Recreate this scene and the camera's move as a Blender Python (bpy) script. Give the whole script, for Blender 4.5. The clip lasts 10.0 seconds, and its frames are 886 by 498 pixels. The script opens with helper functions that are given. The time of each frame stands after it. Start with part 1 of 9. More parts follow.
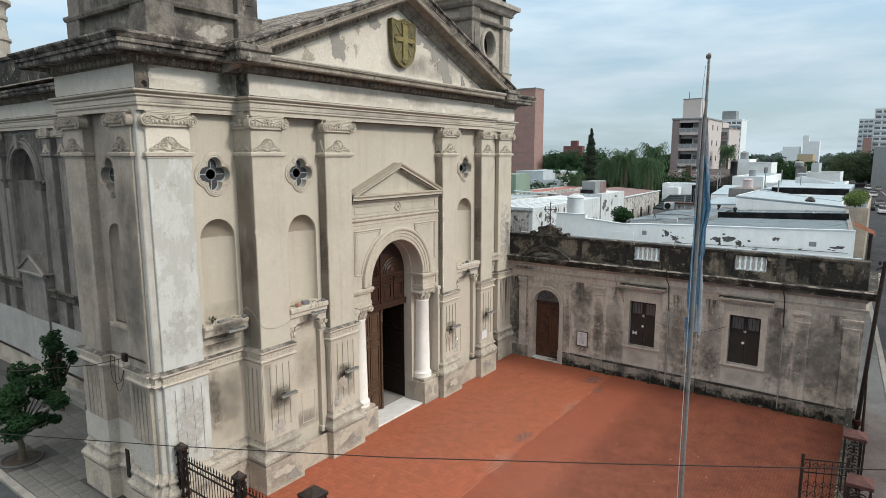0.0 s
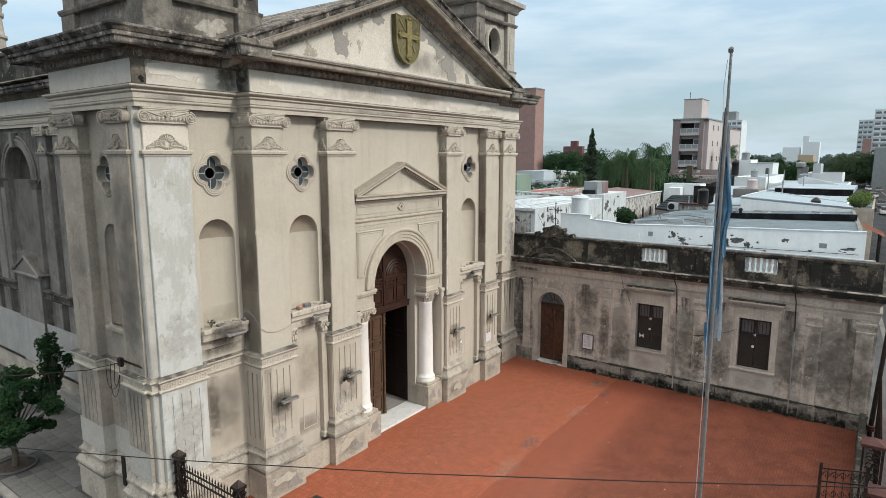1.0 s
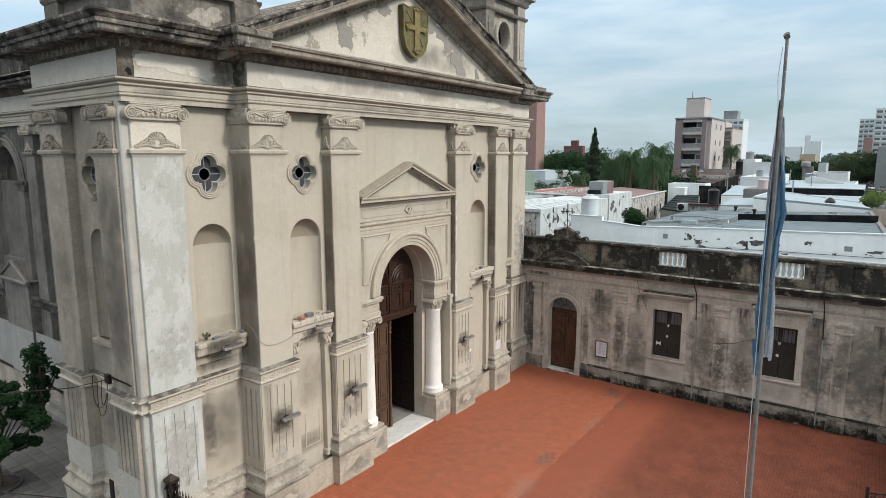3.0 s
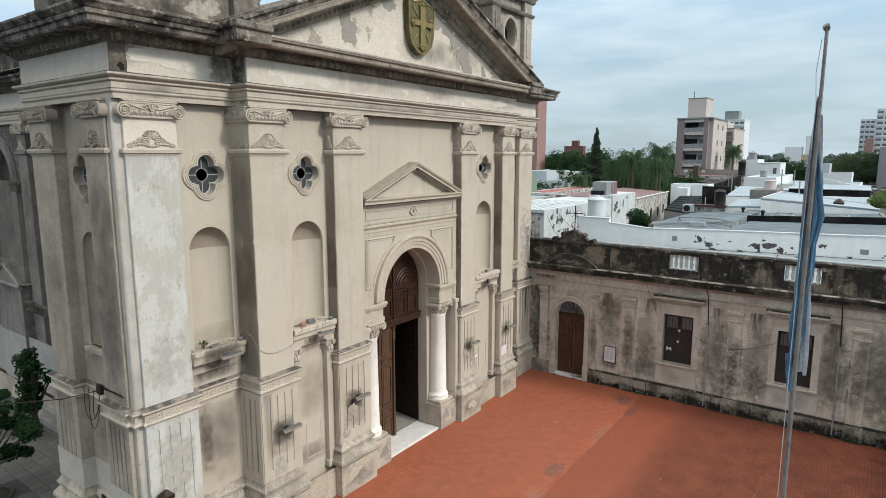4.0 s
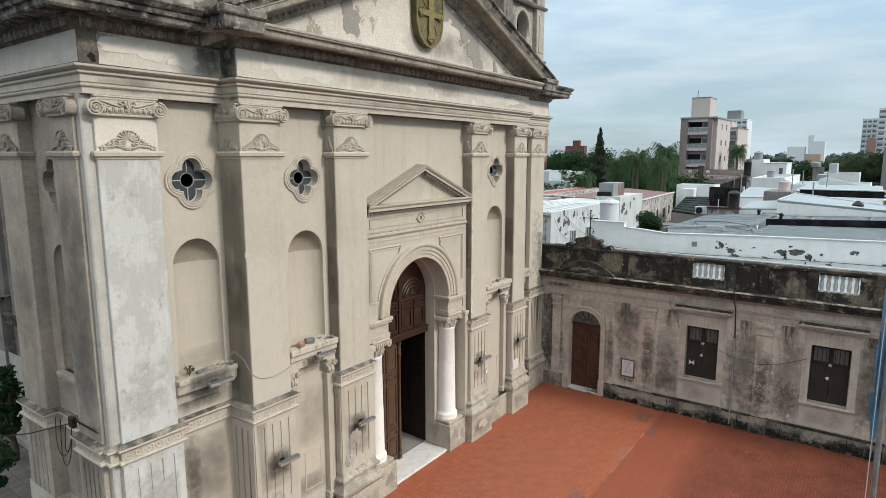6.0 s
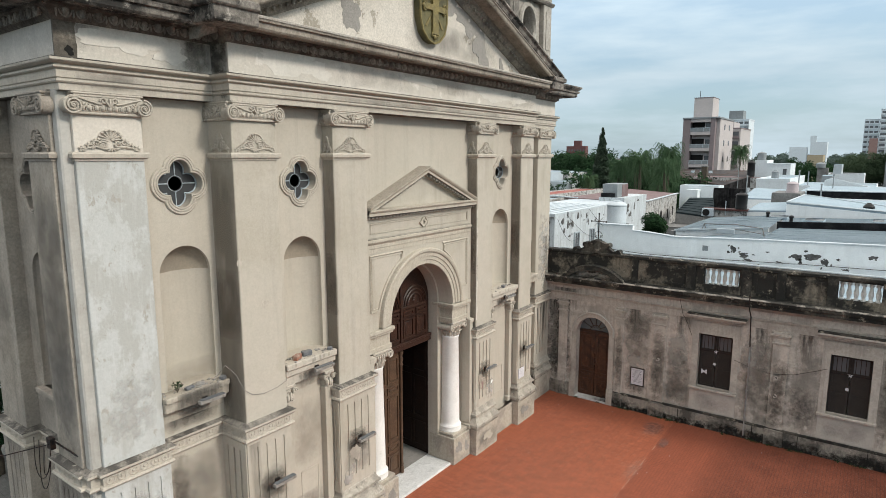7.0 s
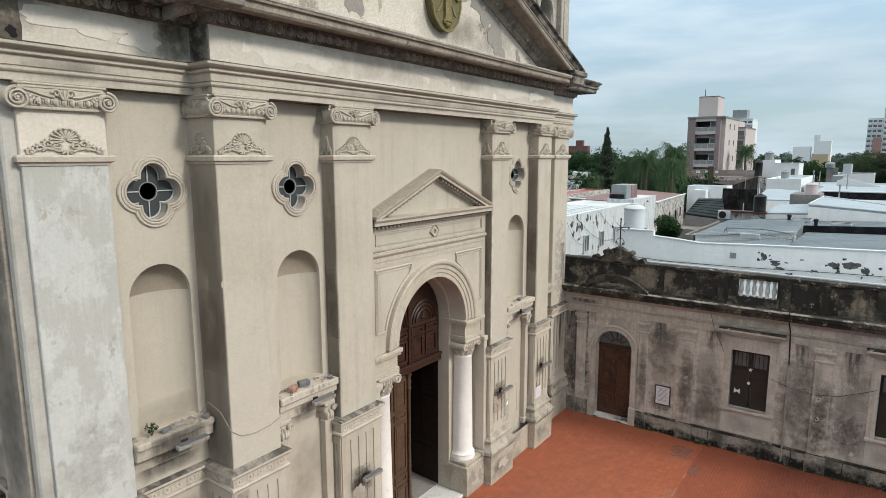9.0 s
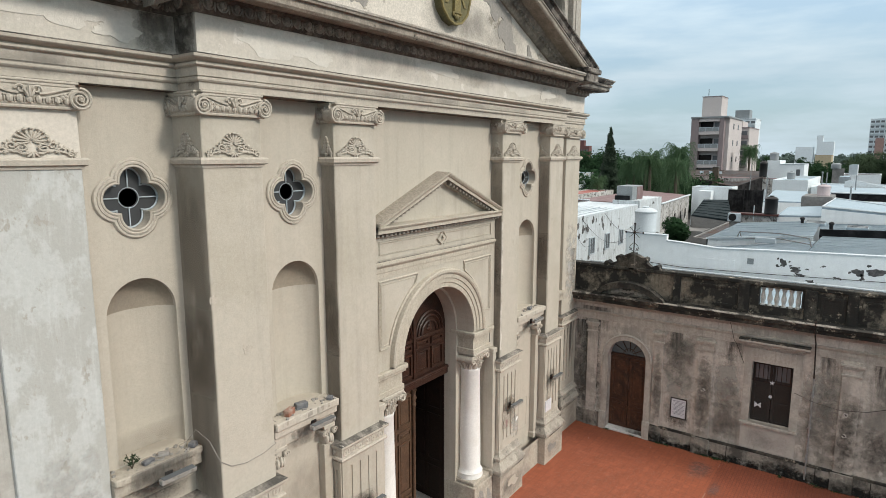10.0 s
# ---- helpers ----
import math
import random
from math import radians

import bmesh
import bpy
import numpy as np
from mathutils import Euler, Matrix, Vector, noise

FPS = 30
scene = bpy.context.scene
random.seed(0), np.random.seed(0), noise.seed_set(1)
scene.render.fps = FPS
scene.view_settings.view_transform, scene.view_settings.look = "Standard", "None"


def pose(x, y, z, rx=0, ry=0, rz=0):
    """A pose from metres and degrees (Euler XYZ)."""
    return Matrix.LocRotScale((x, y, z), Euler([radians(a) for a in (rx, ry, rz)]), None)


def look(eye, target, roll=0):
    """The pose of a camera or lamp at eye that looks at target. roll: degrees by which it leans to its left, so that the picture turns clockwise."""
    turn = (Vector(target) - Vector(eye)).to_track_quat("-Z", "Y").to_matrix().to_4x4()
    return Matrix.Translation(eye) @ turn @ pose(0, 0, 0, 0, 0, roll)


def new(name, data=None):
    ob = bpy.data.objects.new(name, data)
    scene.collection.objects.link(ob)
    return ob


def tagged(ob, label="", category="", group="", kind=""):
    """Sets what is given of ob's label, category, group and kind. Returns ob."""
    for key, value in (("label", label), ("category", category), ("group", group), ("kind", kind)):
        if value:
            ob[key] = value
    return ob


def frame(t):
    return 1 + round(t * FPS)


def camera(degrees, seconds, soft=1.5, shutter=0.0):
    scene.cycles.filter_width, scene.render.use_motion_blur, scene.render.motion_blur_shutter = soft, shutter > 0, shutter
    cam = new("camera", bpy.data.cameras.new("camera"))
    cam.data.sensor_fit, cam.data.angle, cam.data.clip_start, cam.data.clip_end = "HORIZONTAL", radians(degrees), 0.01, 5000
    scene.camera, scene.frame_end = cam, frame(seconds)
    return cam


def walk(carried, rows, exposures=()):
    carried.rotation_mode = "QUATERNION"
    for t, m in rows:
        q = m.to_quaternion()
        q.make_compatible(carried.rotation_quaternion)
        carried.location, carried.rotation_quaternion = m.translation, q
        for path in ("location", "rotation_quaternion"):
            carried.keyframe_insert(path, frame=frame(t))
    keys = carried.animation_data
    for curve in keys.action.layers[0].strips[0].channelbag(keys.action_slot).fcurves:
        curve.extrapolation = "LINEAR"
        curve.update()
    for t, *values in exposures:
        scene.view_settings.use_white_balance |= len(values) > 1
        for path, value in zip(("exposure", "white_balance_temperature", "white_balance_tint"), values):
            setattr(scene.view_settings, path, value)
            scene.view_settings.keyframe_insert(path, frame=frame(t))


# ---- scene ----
from math import sin, cos, pi, atan2, sqrt, tan

# ---- camera ----
cam = camera(73.0, 10.0, soft=0.6)
PATH = [
    (0, (-17.886, -14.906, 10.611), (-16.287, -13.744, 10.304), -0.1),
    (0.5, (-17.748, -14.665, 10.569), (-16.147, -13.506, 10.264), -0.1),
    (1, (-17.579, -14.429, 10.567), (-15.979, -13.27, 10.261), -0.0),
    (1.5, (-17.407, -14.185, 10.572), (-15.806, -13.026, 10.264), -0.0),
    (2, (-17.23, -13.91, 10.55), (-15.628, -12.753, 10.244), -0.0),
    (2.5, (-17.005, -13.661, 10.554), (-15.403, -12.503, 10.247), -0.1),
    (4, (-16.314, -12.783, 10.561), (-14.711, -11.626, 10.254), -0.0),
    (4.5, (-16.067, -12.494, 10.571), (-14.463, -11.338, 10.264), -0.1),
    (5, (-15.758, -12.186, 10.6), (-14.155, -11.029, 10.293), -0.1),
    (5.5, (-15.48, -11.868, 10.61), (-13.877, -10.712, 10.303), -0.1),
    (7, (-14.508, -10.934, 10.665), (-12.906, -9.777, 10.358), -0.0),
    (7.5, (-14.193, -10.61, 10.671), (-12.59, -9.453, 10.364), -0.0),
    (8, (-13.843, -10.267, 10.684), (-12.241, -9.109, 10.377), -0.1),
    (8.5, (-13.522, -9.899, 10.701), (-11.92, -8.742, 10.392), -0.0),
    (9, (-13.167, -9.534, 10.708), (-11.566, -8.376, 10.401), -0.1),
    (9.5, (-12.829, -9.141, 10.724), (-11.226, -7.984, 10.417), 0.0),
    (10, (-12.404, -8.747, 10.764), (-10.804, -7.588, 10.456), 0.0),
]
walk(cam, [(t, look(eye, target, roll)) for t, eye, target, roll in PATH])

# ---- light ----
world = bpy.data.worlds.new("sky")
scene.world = world
world.use_nodes = True
SUN_EL, SUN_AZ = 33.0, 8.0      # height over the horizon; turn from straight in front of the church towards the wing
TO_SUN = Vector((sin(radians(SUN_AZ)) * cos(radians(SUN_EL)), -cos(radians(SUN_AZ)) * cos(radians(SUN_EL)), sin(radians(SUN_EL))))


def build_sky():
    nt = world.node_tree
    nt.nodes.clear()
    out = nt.nodes.new("ShaderNodeOutputWorld")
    bg = nt.nodes.new("ShaderNodeBackground")
    sky = nt.nodes.new("ShaderNodeTexSky")
    sky.sky_type = "NISHITA"
    sky.sun_disc = False
    sky.sun_elevation = radians(SUN_EL)
    sky.sun_rotation = radians(180 - SUN_AZ)
    sky.dust_density = 2.0
    sky.air_density = 1.0
    dim = nt.nodes.new("ShaderNodeMix")
    dim.data_type, dim.blend_type = "RGBA", "MULTIPLY"
    dim.inputs[0].default_value = 1.0
    dim.inputs[7].default_value = (0.066, 0.094, 0.108, 1)
    nt.links.new(sky.outputs[0], dim.inputs[6])
    # thin streaky clouds over the whole sky
    tc = nt.nodes.new("ShaderNodeTexCoord")
    mp = nt.nodes.new("ShaderNodeMapping")
    mp.inputs["Scale"].default_value = (1.0, 1.0, 5.5)
    mp.inputs["Location"].default_value = (1.3, 0.4, 0.7)
    nz = nt.nodes.new("ShaderNodeTexNoise")
    nz.inputs["Scale"].default_value = 4.2
    nz.inputs["Detail"].default_value = 7
    nz.inputs["Roughness"].default_value = 0.55
    rp = nt.nodes.new("ShaderNodeValToRGB")
    rp.color_ramp.elements[0].position, rp.color_ramp.elements[0].color = 0.36, (0.56, 0.56, 0.56, 1)
    rp.color_ramp.elements[1].position, rp.color_ramp.elements[1].color = 0.64, (0.96, 0.96, 0.96, 1)
    mix = nt.nodes.new("ShaderNodeMix")
    mix.data_type = "RGBA"
    mix.inputs[7].default_value = (0.478, 0.578, 0.640, 1)
    nt.links.new(tc.outputs["Generated"], mp.inputs[0])
    nt.links.new(mp.outputs[0], nz.inputs["Vector"])
    nt.links.new(nz.outputs[0], rp.inputs[0])
    nt.links.new(rp.outputs[0], mix.inputs[0])
    nt.links.new(dim.outputs[2], mix.inputs[6])
    # the cloud deck overhead is thick and neutral white
    high = nt.nodes.new("ShaderNodeMix")
    high.data_type = "RGBA"
    high.inputs[7].default_value = (0.585, 0.575, 0.555, 1)
    nt.links.new(mix.outputs[2], high.inputs[6])
    nt.links.new(high.outputs[2], bg.inputs[0])
    # an overcast sky grows brighter towards the zenith
    sep = nt.nodes.new("ShaderNodeSeparateXYZ")
    nt.links.new(tc.outputs["Generated"], sep.inputs[0])
    up = nt.nodes.new("ShaderNodeMapRange")
    up.inputs[1].default_value, up.inputs[2].default_value = 0.12, 1.0
    up.inputs[3].default_value, up.inputs[4].default_value = 1.0, 2.8
    nt.links.new(sep.outputs[2], up.inputs[0])
    nt.links.new(up.outputs[0], bg.inputs[1])
    lid = nt.nodes.new("ShaderNodeMapRange")
    lid.inputs[1].default_value, lid.inputs[2].default_value = 0.25, 0.55
    nt.links.new(sep.outputs[2], lid.inputs[0])
    nt.links.new(lid.outputs[0], high.inputs[0])
    nt.links.new(bg.outputs[0], out.inputs[0])


build_sky()
sun = new("sun", bpy.data.lights.new("sun", "SUN"))
sun.data.energy, sun.data.angle, sun.data.color = 1.90, radians(9.0), (1.0, 0.935, 0.84)
sun.matrix_world = look(TO_SUN * 60, (0, 0, 0))
scene.view_settings.exposure = 0.38

# ---- materials ----


def mat(name, base, second=None, third=None, scale=1.0, rough=0.85, metal=0.0, bump=0.25, grain=60.0, streak=0.0, cut=(0.45, 0.62),
        cut3=(0.55, 0.7), streak_col=None, jitter=0.08, per_object=0.0, spec=0.3, speckle=0.16, lay=(1, 1, 1)):
    """A plastered, painted, stone or metal surface: base colour, two layers of stains, fine grain and relief."""
    m = bpy.data.materials.new(name)
    m.use_nodes = True
    nt = m.node_tree
    b = nt.nodes["Principled BSDF"]
    b.inputs["Roughness"].default_value = rough
    b.inputs["Metallic"].default_value = metal
    b.inputs["Specular IOR Level"].default_value = spec
    tc = nt.nodes.new("ShaderNodeTexCoord")

    def noise(sc, detail=5.0, rough_=0.6, stretch=(1, 1, 1), off=0.0):
        mp = nt.nodes.new("ShaderNodeMapping")
        mp.inputs["Scale"].default_value = stretch
        mp.inputs["Location"].default_value = (off, off * 0.7, off * 1.3)
        n = nt.nodes.new("ShaderNodeTexNoise")
        n.inputs["Scale"].default_value, n.inputs["Detail"].default_value, n.inputs["Roughness"].default_value = sc, detail, rough_
        nt.links.new(tc.outputs["Object"], mp.inputs[0])
        nt.links.new(mp.outputs[0], n.inputs["Vector"])
        return n.outputs[0]

    def ramp(sock, lo, hi):
        r = nt.nodes.new("ShaderNodeMapRange")
        r.inputs[1].default_value, r.inputs[2].default_value = lo, hi
        nt.links.new(sock, r.inputs[0])
        return r.outputs[0]

    def blend(a, c, f, kind="MIX"):
        x = nt.nodes.new("ShaderNodeMix")
        x.data_type, x.blend_type = "RGBA", kind
        for sock, v in ((x.inputs[6], a), (x.inputs[7], c)):
            if isinstance(v, tuple):
                sock.default_value = (*v, 1)
            else:
                nt.links.new(v, sock)
        if isinstance(f, float):
            x.inputs[0].default_value = f
        else:
            nt.links.new(f, x.inputs[0])
        return x.outputs[2]

    col = blend(base, tuple(c * (1 - 2 * jitter) for c in base), ramp(noise(scale * 9, 4), 0.35, 0.7))
    if second:
        col = blend(col, second, ramp(noise(scale * 0.9, 8, 0.68, lay, off=3.1), *cut))
    if third:
        col = blend(col, third, ramp(noise(scale * 2.3, 9, 0.72, lay, off=7.7), *cut3))
    if streak:
        st = ramp(noise(scale * 2.2, 6, 0.65, (3.0, 3.0, 0.22), 1.7), 0.50, 0.74)
        k = nt.nodes.new("ShaderNodeMath")
        k.operation = "MULTIPLY"
        k.inputs[1].default_value = streak
        nt.links.new(st, k.inputs[0])
        col = blend(col, streak_col or tuple(c * 0.45 for c in base), k.outputs[0])
    if per_object:
        oi = nt.nodes.new("ShaderNodeObjectInfo")
        r = nt.nodes.new("ShaderNodeMapRange")
        r.inputs[3].default_value, r.inputs[4].default_value = 1 - per_object, 1 + per_object
        nt.links.new(oi.outputs["Random"], r.inputs[0])
        sc = nt.nodes.new("ShaderNodeVectorMath")
        sc.operation = "SCALE"
        nt.links.new(col, sc.inputs[0])
        nt.links.new(r.outputs[0], sc.inputs["Scale"])
        col = sc.outputs[0]
    if speckle:
        for sc_, k in ((22.0, 1.0), (75.0, 0.8)):
            f = ramp(noise(sc_, 3, 0.6, off=5.3), 0.32, 0.68)
            lo = nt.nodes.new("ShaderNodeMapRange")
            lo.inputs[3].default_value, lo.inputs[4].default_value = 1 - speckle * k, 1 + speckle * k * 0.75
            nt.links.new(f, lo.inputs[0])
            sv = nt.nodes.new("ShaderNodeVectorMath")
            sv.operation = "SCALE"
            nt.links.new(col, sv.inputs[0])
            nt.links.new(lo.outputs[0], sv.inputs["Scale"])
            col = sv.outputs[0]
    nt.links.new(col, b.inputs["Base Color"])
    if bump:
        bp = nt.nodes.new("ShaderNodeBump")
        bp.inputs["Strength"].default_value, bp.inputs["Distance"].default_value = bump, 0.02
        nt.links.new(noise(grain, 3, 0.7), bp.inputs["Height"])
        nt.links.new(bp.outputs[0], b.inputs["Normal"])
    m.diffuse_color = (*base, 1)
    return m


def glass(name, tint=(0.08, 0.09, 0.1), rough=0.06):
    m = bpy.data.materials.new(name)
    m.use_nodes = True
    b = m.node_tree.nodes["Principled BSDF"]
    b.inputs["Base Color"].default_value = (*tint, 1)
    b.inputs["Roughness"].default_value = rough
    b.inputs["Specular IOR Level"].default_value = 0.6
    return m


BEIGE = (0.475, 0.422, 0.34)
M_stucco = mat("beige_stucco", tuple(c * k for c, k in zip(BEIGE, (0.97, 1.0, 1.055))), (0.37, 0.335, 0.27), (0.31, 0.28, 0.235), 0.5, bump=0.3, grain=42, streak=0.3, cut=(0.46, 0.72), cut3=(0.62, 0.82), jitter=0.03, speckle=0.05)
M_bay = mat("bay_stucco", (0.470, 0.428, 0.362), (0.432, 0.393, 0.330), (0.35, 0.315, 0.265), 0.6, bump=0.3, grain=42, streak=0.2, cut3=(0.62, 0.84), jitter=0.03, speckle=0.045)
M_trim = mat("trim_stone", (0.50, 0.455, 0.388), (0.425, 0.385, 0.326), (0.21, 0.187, 0.157), 1.6, bump=0.5, streak=0.3, cut3=(0.61, 0.80), jitter=0.05, speckle=0.08)
M_frieze = mat("frieze_plaster", (0.655, 0.605, 0.54), (0.58, 0.535, 0.47), (0.70, 0.655, 0.595), 0.45, bump=0.35, streak=0.25, cut=(0.47, 0.52), cut3=(0.60, 0.63), jitter=0.05, speckle=0.08)
M_cornice = mat("weathered_cornice", (0.27, 0.245, 0.215), (0.035, 0.033, 0.03), (0.52, 0.48, 0.42), 1.7, bump=0.9, streak=0.5, cut=(0.44, 0.56), cut3=(0.56, 0.66), streak_col=(0.035, 0.033, 0.03), jitter=0.2)
M_corniceface = mat("brown_grimed_cornice", (0.37, 0.325, 0.27), (0.21, 0.183, 0.152), (0.055, 0.05, 0.045), 1.3, bump=0.8, streak=0.35, cut=(0.46, 0.60), cut3=(0.62, 0.68), streak_col=(0.08, 0.072, 0.063), jitter=0.15)
M_edge = mat("pale_weathered_edge", (0.52, 0.485, 0.43), (0.36, 0.325, 0.28), (0.10, 0.09, 0.08), 2.2, bump=0.8, cut3=(0.60, 0.66), jitter=0.15)
M_bed = mat("bed_mould_stone", (0.36, 0.325, 0.275), (0.15, 0.135, 0.12), None, 2.0, bump=0.6, jitter=0.2)
# shade of recesses and undersides, with grime, is put into this colour
M_beddark = mat("shaded_grimy_bed_stone", (0.20, 0.173, 0.143), (0.075, 0.066, 0.055), (0.34, 0.30, 0.245), 1.6, bump=0.6, jitter=0.2)
M_ledge = mat("ledge_grime", (0.30, 0.275, 0.24), (0.07, 0.065, 0.058), (0.40, 0.37, 0.32), 1.6, bump=0.8, grain=30, cut=(0.44, 0.56), cut3=(0.60, 0.66), jitter=0.3)
M_white = mat("flaking_white_paint", (0.475, 0.484, 0.468), (0.395, 0.394, 0.370), (0.35, 0.335, 0.30), 1.3, bump=0.35, grain=16, streak=0.5, cut=(0.47, 0.53), cut3=(0.585, 0.625), streak_col=(0.56, 0.58, 0.575), jitter=0.04, speckle=0.04, lay=(1.5, 1.5, 0.9))
M_strip = mat("chalky_corner_plaster", (0.46, 0.445, 0.412), (0.37, 0.352, 0.32), (0.27, 0.25, 0.222), 1.3, bump=0.4, streak=0.4, cut3=(0.60, 0.70), jitter=0.05, speckle=0.05)
M_base = mat("grimy_base_moulding", (0.44, 0.405, 0.345), (0.27, 0.245, 0.21), (0.10, 0.092, 0.082), 1.8, bump=0.7, streak=0.3, cut=(0.46, 0.58), cut3=(0.58, 0.68), jitter=0.1)
M_plinth = mat("plinth_render", (0.46, 0.415, 0.345), (0.32, 0.288, 0.245), (0.52, 0.485, 0.42), 1.2, bump=0.6, streak=0.25, cut=(0.48, 0.56), cut3=(0.60, 0.66), jitter=0.1, speckle=0.12)
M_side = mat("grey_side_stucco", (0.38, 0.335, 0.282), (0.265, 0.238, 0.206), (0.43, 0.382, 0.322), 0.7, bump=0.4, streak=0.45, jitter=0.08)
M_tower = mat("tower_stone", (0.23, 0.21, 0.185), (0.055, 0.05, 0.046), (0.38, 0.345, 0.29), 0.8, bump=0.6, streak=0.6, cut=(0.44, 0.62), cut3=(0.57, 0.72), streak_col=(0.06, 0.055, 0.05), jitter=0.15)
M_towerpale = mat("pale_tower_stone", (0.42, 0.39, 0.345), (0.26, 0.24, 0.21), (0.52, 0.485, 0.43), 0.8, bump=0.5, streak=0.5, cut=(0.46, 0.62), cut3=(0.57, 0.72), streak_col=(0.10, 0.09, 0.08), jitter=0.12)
# darker browner stucco: the shade of the niche heads as colour
M_nichehead = mat("shaded_niche_head", (0.33, 0.285, 0.225), (0.27, 0.235, 0.19), (0.20, 0.175, 0.145), 1.4, bump=0.35, cut3=(0.6, 0.75), jitter=0.06, speckle=0.06)
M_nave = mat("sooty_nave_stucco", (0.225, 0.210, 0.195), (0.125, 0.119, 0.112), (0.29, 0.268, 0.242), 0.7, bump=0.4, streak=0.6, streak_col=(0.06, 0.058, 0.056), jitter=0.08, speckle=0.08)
M_archtrim = mat("portal_trim_stone", (0.485, 0.44, 0.365), (0.42, 0.38, 0.312), (0.24, 0.215, 0.18), 1.5, bump=0.5, streak=0.35, cut3=(0.60, 0.78), jitter=0.05, speckle=0.12)
M_gabletop = mat("crumbling_pale_render", (0.43, 0.385, 0.32), (0.33, 0.295, 0.245), (0.22, 0.195, 0.16), 3.0, bump=1.0, grain=24, cut=(0.42, 0.6), cut3=(0.60, 0.72), jitter=0.2, speckle=0.25)
M_tymp = mat("tympanum_plaster", (0.635, 0.59, 0.525), (0.58, 0.537, 0.475), (0.36, 0.325, 0.27), 0.33, bump=0.4, streak=0.15, cut=(0.45, 0.6), cut3=(0.605, 0.62), jitter=0.04)
M_wing = mat("mouldy_wing_plaster", (0.535, 0.478, 0.424), (0.325, 0.296, 0.262), (0.57, 0.515, 0.46), 1.1, bump=0.8, grain=35, streak=0.5, cut=(0.47, 0.58), cut3=(0.585, 0.66), streak_col=(0.15, 0.138, 0.122), jitter=0.12, speckle=0.07)
M_wingtrim = mat("wing_trim_plaster", (0.475, 0.43, 0.38), (0.33, 0.30, 0.265), (0.52, 0.475, 0.425), 1.6, bump=0.6, streak=0.4, streak_col=(0.13, 0.12, 0.107), cut3=(0.6, 0.68), jitter=0.1, speckle=0.06)
M_wingpatch = mat("worn_pale_edge", (0.36, 0.33, 0.29), (0.05, 0.047, 0.042), None, 2.2, bump=0.7, cut=(0.46, 0.54), jitter=0.2)
M_apron = mat("pale_apron_plaster", (0.47, 0.435, 0.395), (0.40, 0.37, 0.33), (0.24, 0.222, 0.20), 1.4, bump=0.5, cut3=(0.60, 0.74), jitter=0.06, speckle=0.06)
M_wingdado = mat("mouldy_dado", (0.31, 0.283, 0.245), (0.085, 0.079, 0.069), (0.43, 0.395, 0.345), 1.5, bump=0.7, streak=0.35, cut=(0.46, 0.60), cut3=(0.58, 0.68), streak_col=(0.045, 0.043, 0.04), jitter=0.15, speckle=0.1)
M_parapet = mat("black_mould_parapet", (0.115, 0.105, 0.088), (0.020, 0.020, 0.018), (0.30, 0.268, 0.215), 1.2, bump=1.0, grain=30, streak=0.5, cut=(0.42, 0.53), cut3=(0.59, 0.63), streak_col=(0.02, 0.02, 0.018), jitter=0.3)
M_parapetfield = mat("brown_mould_parapet_plaster", (0.235, 0.205, 0.162), (0.026, 0.025, 0.022), (0.36, 0.315, 0.245), 0.95, bump=0.9, grain=30, streak=0.8, cut=(0.43, 0.52), cut3=(0.60, 0.66), streak_col=(0.022, 0.021, 0.02), jitter=0.2)
M_baluster = mat("whitewashed_baluster", (0.62, 0.62, 0.60), (0.40, 0.39, 0.36), None, 3.0, bump=0.4)
M_wood = mat("dark_door_wood", (0.050, 0.023, 0.015), (0.026, 0.013, 0.010), (0.078, 0.037, 0.024), 3.0, rough=0.4, bump=0.3, streak=0.5, jitter=0.2)
# one door wood in two copies: lit colour, and shade put into the colour
M_woodlit = mat("lit_door_wood", (0.105, 0.062, 0.038), (0.062, 0.037, 0.024), (0.14, 0.085, 0.052), 3.0, rough=0.5, bump=0.3, streak=0.4, jitter=0.2)
M_woodshade = mat("shaded_door_wood", (0.022, 0.013, 0.010), (0.014, 0.009, 0.008), (0.034, 0.020, 0.015), 3.0, rough=0.5, spec=0.2, bump=0.3, streak=0.4, jitter=0.2)
M_shutter = mat("dark_shutter_wood", (0.035, 0.028, 0.024), (0.022, 0.018, 0.016), None, 4.0, rough=0.6, bump=0.3, jitter=0.2)
M_marble = mat("pale_marble", (0.70, 0.70, 0.69), (0.60, 0.60, 0.59), (0.42, 0.42, 0.41), 1.5, rough=0.4, bump=0.1, jitter=0.05)
M_column = mat("whitewashed_column", (0.77, 0.765, 0.74), (0.69, 0.68, 0.645), (0.42, 0.39, 0.33), 1.2, bump=0.3, cut3=(0.62, 0.8), jitter=0.04, speckle=0.05)
M_iron = mat("black_iron", (0.018, 0.017, 0.017), (0.05, 0.028, 0.02), None, 8.0, rough=0.5, metal=0.4, bump=0.3)
M_rust = mat("rusty_red_iron", (0.085, 0.03, 0.025), (0.05, 0.022, 0.02), None, 6.0, rough=0.65, bump=0.3)
M_steel = mat("galvanised_steel", (0.42, 0.43, 0.43), (0.30, 0.30, 0.30), None, 4.0, rough=0.45, metal=0.6, bump=0.15)
M_lampmetal = mat("lamp_housing", (0.30, 0.29, 0.27), (0.16, 0.14, 0.12), None, 9.0, rough=0.5, bump=0.2)
M_glass = glass("dusty_pane_glass", (0.10, 0.11, 0.12), 0.18)
M_darkglass = glass("dark_grimy_glass", (0.045, 0.047, 0.05), 0.32)
